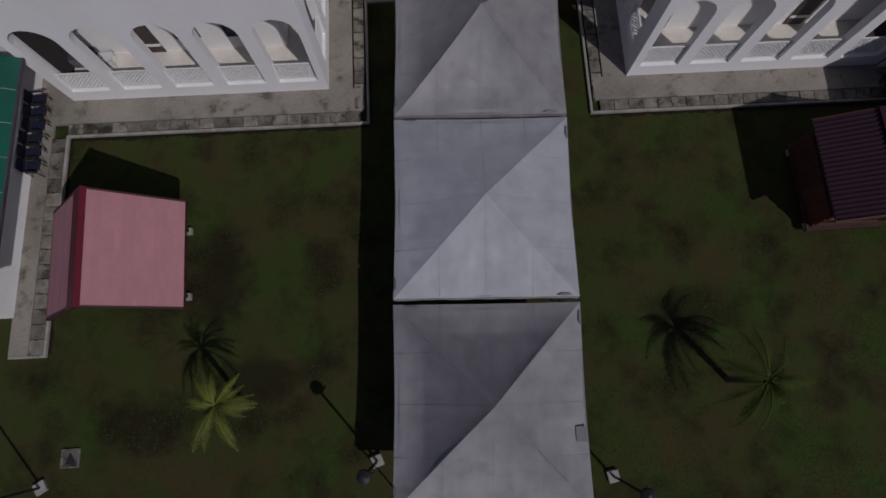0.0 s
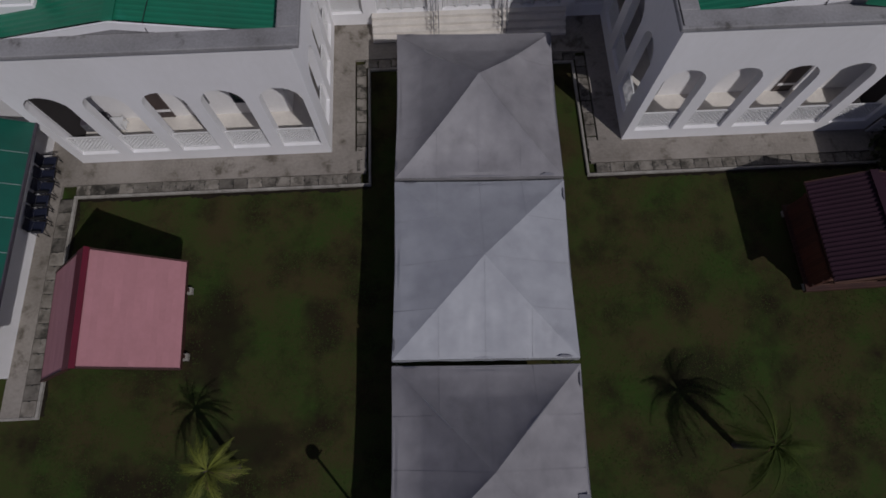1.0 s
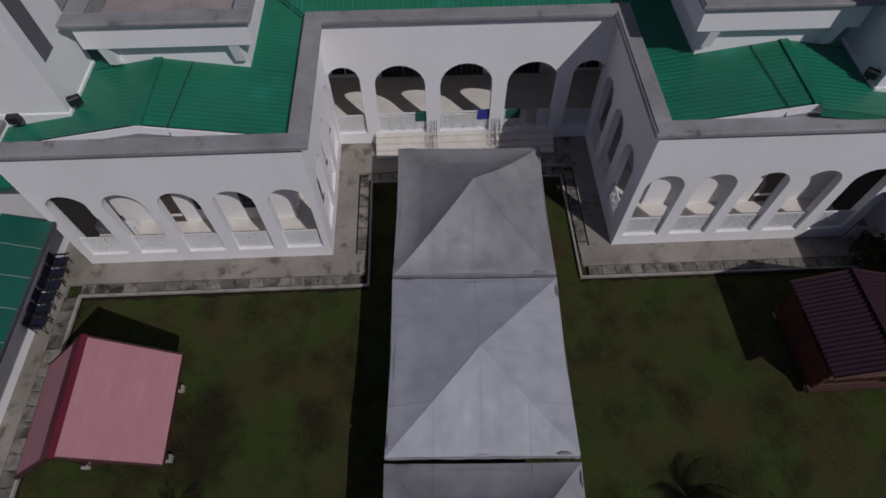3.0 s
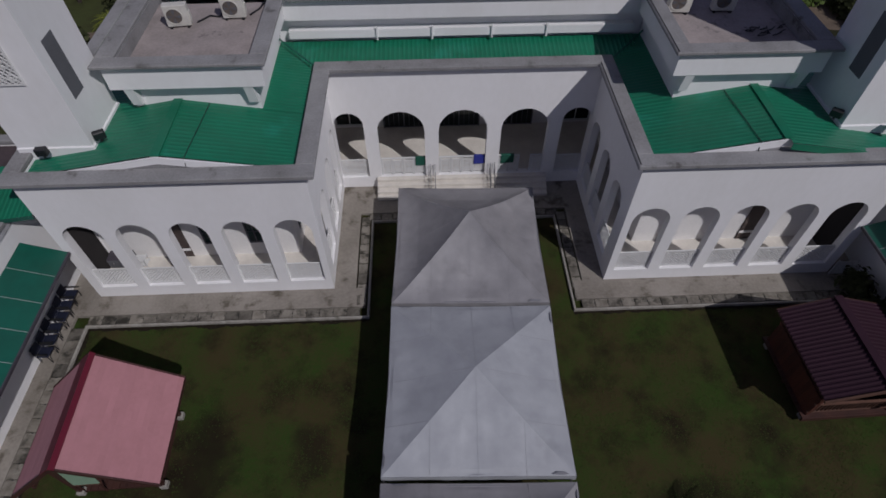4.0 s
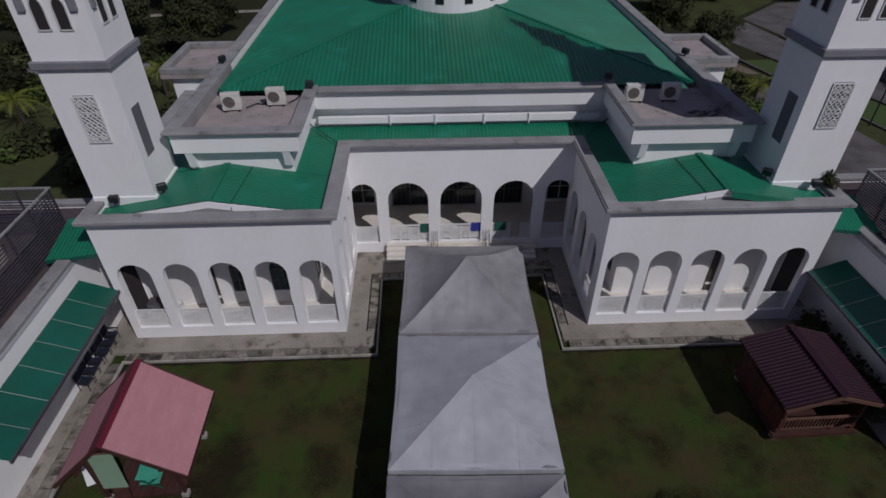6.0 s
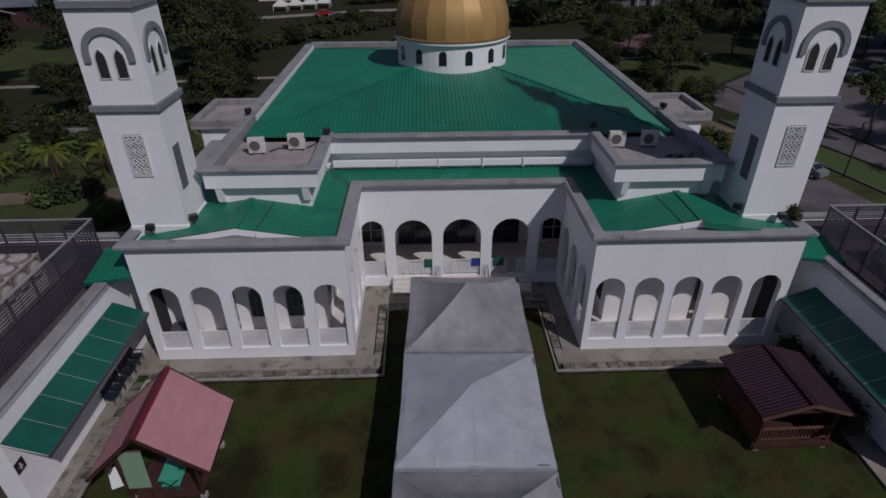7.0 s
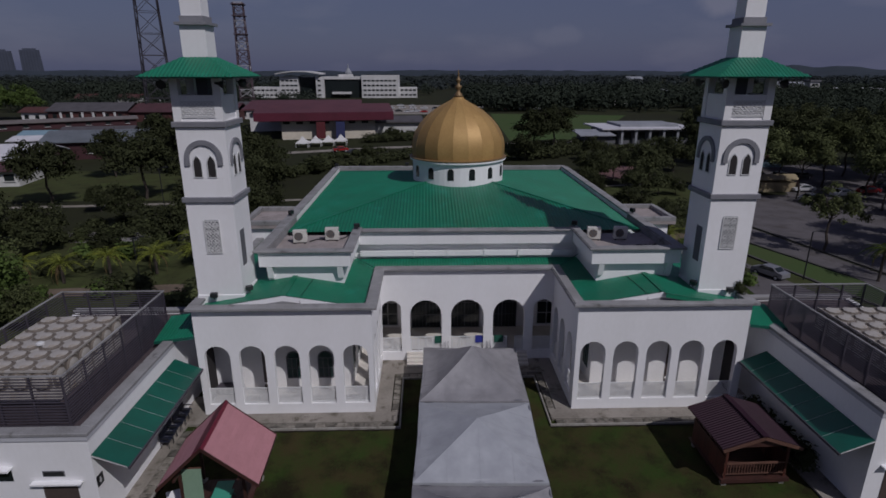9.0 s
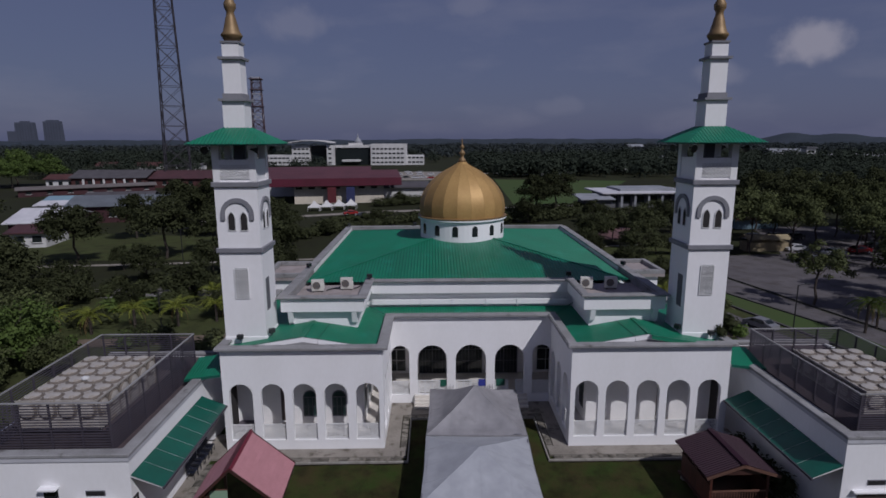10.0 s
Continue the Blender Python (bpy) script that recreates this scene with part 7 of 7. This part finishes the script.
part("parapet", boxed(-80.4, -52.1, -1, 16, 13.62, 15.6), FARWHITE, office)
part("parapet", boxed(-70, -60, 2, 14, 15.62, 17.2), FARWHITE, office)
bm = bmesh.new()
for k in range(8):
    x0, x1 = -116 + 4.2 * k, -116 + 4.2 * (k + 1)
    z0, z1 = 15.9 + 3.2 * math.sin(math.pi * (k + 1.5) / 11), 15.9 + 3.2 * math.sin(math.pi * (k + 2.5) / 11)
    poly(bm, [(x0, -6, z0), (x1, -6, z1), (x1, 18, z1), (x0, 18, z0)], (0, 0, 0.7))
part("curved_roof", bm, FARWHITE, office, "curved white roof slab")
part("canopy", boxed(-74, -60, -7, -0.02, 3.0, 4.4), FARWHITE, office)
part("cupola", lathe(bmesh.new(), [(3.4, 15.6), (3.0, 18.5), (1.6, 20.5), (0.6, 22), (0.2, 25)], 12, (-66, 30, 0)), FARGREY, office)

clinic = thing("clinic_building", "low building with pale grey flat roofs", "building", at=pose(56, 130, 0, 0, 0, 2))
part("wall", boxed(-8, 16, 0, 14, 0, 4.2), SILL, clinic)
part("roof", boxed(-10, 18, -2, 16, 4.2, 4.55), WHITE_SHEET, clinic)
part("roof", boxed(-3, 14, 3, 15, 4.55, 5.2), FARGREY, clinic)
part("wall", boxed(-16, -8.1, -5, 2, 0, 3.1), SILL, clinic)
part("roof", poly(bmesh.new(), [(-17.5, -6, 3.2), (-7.5, -6, 3.2), (-7.5, 3, 4.0), (-17.5, 3, 4.0)], (0, 0, -0.25)), FARGREY, clinic)
for k in range(6):
    part("window", boxed(-7 + 4 * k, -5 + 4 * k, -0.08, -0.02, 1.2, 3.4), GLASS, clinic)
    part("pillar", boxed(-8.3 + 4 * k, -7.7 + 4 * k, -1.4, -0.8, 0, 4.18), FARGREY, clinic)

twin = thing("tower_block", "hazy twin high-rise blocks far away", "tower")
for x0, x1, h, c in ((-2149, -2048, 112, 30), (-2004, -1911, 117, 18)):
    bm = bmesh.new()
    poly(bm, [(x0, 2950, 0), (x1, 2950, 0), (x1 - 6, 2950, h), (x0 + 3, 2950, h)], (0, 24, 0))
    box(bm, x0 + c, x1 - c, 2952, 2970, h, h + 7)
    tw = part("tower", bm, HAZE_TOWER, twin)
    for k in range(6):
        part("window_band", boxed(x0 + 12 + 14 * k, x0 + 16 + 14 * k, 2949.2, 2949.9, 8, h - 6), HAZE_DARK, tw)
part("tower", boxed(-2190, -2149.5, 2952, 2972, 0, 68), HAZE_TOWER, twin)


def pylon(x, y, h, base, top, mats, turn, label, plat=()):
    """A four-legged lattice mast of braced bays."""
    t = thing("lattice_mast", label, "mast", "lattice masts", at=pose(x, y, 0, 0, 0, turn))
    bays = 15
    for k in range(bays):
        z0, z1 = h * (1 - (1 - k / bays) ** 1.15), h * (1 - (1 - (k + 1) / bays) ** 1.15)
        w0, w1 = base + (top - base) * z0 / h, base + (top - base) * z1 / h
        c0 = [Vector((sx * w0 / 2, sy * w0 / 2, z0)) for sx, sy in ((-1, -1), (1, -1), (1, 1), (-1, 1))]
        c1 = [Vector((sx * w1 / 2, sy * w1 / 2, z1)) for sx, sy in ((-1, -1), (1, -1), (1, 1), (-1, 1))]
        for i in range(4):
            j = (i + 1) % 4
            for a, b in ((c0[i], c1[j]), (c0[j], c1[i]), (c1[i], c1[j])):
                part("brace", bar(bmesh.new(), a, b, 0.2 if base > 4 else 0.13), mats[k % len(mats)], t)
    for sx, sy in ((-1, -1), (1, -1), (1, 1), (-1, 1)):
        part("leg", bar(bmesh.new(), (sx * base / 2, sy * base / 2, 0), (sx * top / 2, sy * top / 2, h), 0.36), mats[0], t)
    for z, w in plat:
        part("platform", boxed(-w / 2, w / 2, -w / 2, w / 2, z, z + 0.4), mats[0], t)


pylon(-116.6, 222, 115, 10.5, 5.0, [PYLON], 20, "tall dark steel lattice mast")
pylon(-89.6, 255, 50, 6.2, 4.2, [PYLON_RED, PYLON_RED, PYLON_WHITE], 10, "red and white lattice mast with aerials", ((36, 6), (44, 6), (49, 6)))


# ---------------------------------------------------------------- vehicles
def car(x, y, turn, paint, label, scale=0.9):
    t = thing("car", label, "car", "parked cars", at=pose(x, y, 0.02, 0, 0, turn) @ Matrix.Scale(scale, 4))
    bm = bmesh.new()
    prof = [(-2.15, 0.35), (-2.15, 0.80), (-1.55, 0.92), (-0.75, 1.42), (0.75, 1.45), (1.45, 1.00), (2.10, 0.95), (2.15, 0.35)]
    a = [bm.verts.new((px, -0.84 + (0.14 if pz > 1.2 else 0), pz)) for px, pz in prof]
    b = [bm.verts.new((px, 0.84 - (0.14 if pz > 1.2 else 0), pz)) for px, pz in prof]
    bm.faces.new(a)
    bm.faces.new(b[::-1])
    for i in range(len(prof)):
        j = (i + 1) % len(prof)
        bm.faces.new((a[j], a[i], b[i], b[j]))
    bmesh.ops.bevel(bm, geom=[e for e in bm.edges], offset=0.05, segments=2, affect="EDGES")
    bmesh.ops.recalc_face_normals(bm, faces=bm.faces)
    part("body", bm, paint, t)
    part("windscreen", poly(bmesh.new(), [(-1.50, -0.66, 0.96), (-1.50, 0.66, 0.96), (-0.80, 0.60, 1.395), (-0.80, -0.60, 1.395)], (-0.02, 0, 0.02)), GLASS, t, "dark windscreen")
    part("rear_window", poly(bmesh.new(), [(1.42, -0.64, 1.04), (0.84, -0.58, 1.40), (0.84, 0.58, 1.40), (1.42, 0.64, 1.04)], (0.02, 0, 0.02)), GLASS, t)
    for sy in (-1, 1):
        part("side_window", poly(bmesh.new(), [(-1.2, sy * 0.84, 0.98), (-0.66, sy * 0.735, 1.36), (0.70, sy * 0.735, 1.38), (1.15, sy * 0.84, 1.0)], (0, sy * 0.015, 0)), GLASS, t)
        for px in (-1.35, 1.35):
            w = part("wheel", lathe(bmesh.new(), [(0.30, -0.1), (0.31, 0.1)], 16), RUBBER, t)
            w.matrix_basis = pose(px, sy * 0.78, 0.31, 90)
            part("rim", lathe(bmesh.new(), [(0.19, -0.11), (0.19, 0.11)], 12), CARWHITE, w)
        part("headlight", boxed(-2.18, -2.05, sy * 0.6 - 0.16, sy * 0.6 + 0.16, 0.62, 0.78), FRAME_W, t)


car(32.0, 23.0, -66, SILVER, "small silver hatchback parked beside the verge", 0.8)
for x, y, tn, m_ in ((65.5, 76.5, 10, CARWHITE), (69.5, 76, 12, BLACK), (61, 76, 8, CARWHITE), (58.5, 56.5, 10, CARWHITE), (62, 64, 5, CARWHITE), (72, 62, 8, CARRED), (66, 60, 12, CARWHITE), (78, 66, 5, BLACK), (48, 276, 3, CARWHITE), (56, 277, 3, CARWHITE), (40, 275, 3, CARRED), (-25, 117, 22, CARRED), (-21, 112, 20, BLACK), (27, 293, 3, CARWHITE), (34, 296, 4, CARWHITE), (62, 292, 2, CARWHITE), (69, 294, 3, BLACK), (76, 293, 3, CARWHITE), (-25, 262, 8, CARWHITE), (-21, 259, 8, CARWHITE), (-17, 262, 9, BLACK), (-12, 258, 8, CARWHITE), (-8, 261, 8, CARWHITE), (-4, 257, 7, CARRED), (-22, 286, 8, CARWHITE), (-16, 288, 8, CARWHITE), (-10, 285, 8, CARWHITE), (-4, 287, 8, CARWHITE), (2, 284, 8, BLACK), (-26, 308, 8, CARWHITE), (-18, 310, 8, CARWHITE), (-11, 306, 8, CARWHITE)):
    car(x, y, tn, m_, "car parked in the open beyond the grounds")
stall = thing("market_stall", "long stall with a faded yellow roof", "stall", at=pose(57.0, 65.2, 0, 0, 0, 0))
part("roof", poly(poly(bmesh.new(), [(-4, -1.5, 2.2), (4, -1.5, 2.2), (4, 0, 2.9), (-4, 0, 2.9)], (0, 0, -0.1)), [(4, 1.5, 2.2), (-4, 1.5, 2.2), (-4, 0, 2.9), (4, 0, 2.9)], (0, 0, -0.1)), YELLOW, stall)
part("counter", boxed(-3.8, 3.8, -1.2, 1.2, 0, 1.6), YELLOW, stall)
for x in (-3.8, 3.8):
    for y in (-1.3, 1.3):
        part("post", bar(bmesh.new(), (x, y, 0), (x, y, 2.2), 0.1), WOOD_DK, stall)
for x, y, h in ((34.8, 21.9, 5.0), (-32.2, 25, 4.0), (-43, 55.5, 6)):
    sl = thing("street_lamp", "slim dark street lamp beside the road", "street lamp", "street lamps", at=pose(x, y, 0))
    part("pole", bar(bmesh.new(), (0, 0, 0), (0, 0, h), 0.13, sides=8), BLACK, sl)
    part("arm", bar(bmesh.new(), (0, 0, h), (0.9, 0, h + 0.15), 0.07, sides=6), BLACK, sl)
    part("head", boxed(0.7, 1.2, -0.1, 0.1, h + 0.08, h + 0.2, bevel=0.02), BLACK, sl)


# ---------------------------------------------------------------- paving pieces
rp = random.Random(3)
slab = boxed(-0.27, 0.27, -0.205, 0.205, -0.06, 0.0, bevel=0.012)
box(slab, 0.235, 0.275, -0.03, 0.03, -0.01, 0.004)  # dark lifting notch at one end
for f in slab.faces:
    c = f.calc_center_median()
    f.material_index = 1 if c.x > 0.2 and abs(c.y) < 0.05 and f.calc_area() < 0.004 else 0
slab_mesh = finish(slab, "slab")
slab_mesh.materials.append(SLABS)
slab_mesh.materials.append(BLACK)
for s in (-1, 1):
    n = 20
    for k in range(n):
        x = 4.80 + (16.3 - 4.80) * (k + 0.5) / n
        o = part("slab", slab_mesh, SLABS, pave)
        o.matrix_basis = pose(s * x, -1.23, 0.13 + rp.uniform(-0.012, 0.012), rp.uniform(-1, 1), rp.uniform(-1, 1), rp.uniform(-1.5, 1.5)) @ Matrix.Diagonal((1.04, 1, 1, 1))
    for k in range(9):
        o = part("slab", slab_mesh, SLABS, pave)
        o.matrix_basis = pose(s * 4.78, -0.95 + 0.58 * (k + 0.5), 0.13 + rp.uniform(-0.012, 0.012), rp.uniform(-1, 1), rp.uniform(-1, 1), 90 + rp.uniform(-1.5, 1.5))
for k in range(16):
    o = part("slab", slab_mesh, SLABS, pave)
    o.matrix_basis = pose(-4.48 + 0.58 * (k + 0.5) - 0.16, 4.27, 0.13 + rp.uniform(-0.012, 0.012), rp.uniform(-1, 1), rp.uniform(-1, 1), rp.uniform(-1.5, 1.5))
for k in range(15):
    o = part("slab", slab_mesh, SLABS, pave)
    o.matrix_basis = pose(-16.62, -1.6 - 0.56 * (k + 0.5), 0.13 + rp.uniform(-0.012, 0.012), rp.uniform(-1, 1), rp.uniform(-1, 1), 90 + rp.uniform(-1.5, 1.5)) @ Matrix.Diagonal((1, 1.25, 1, 1))
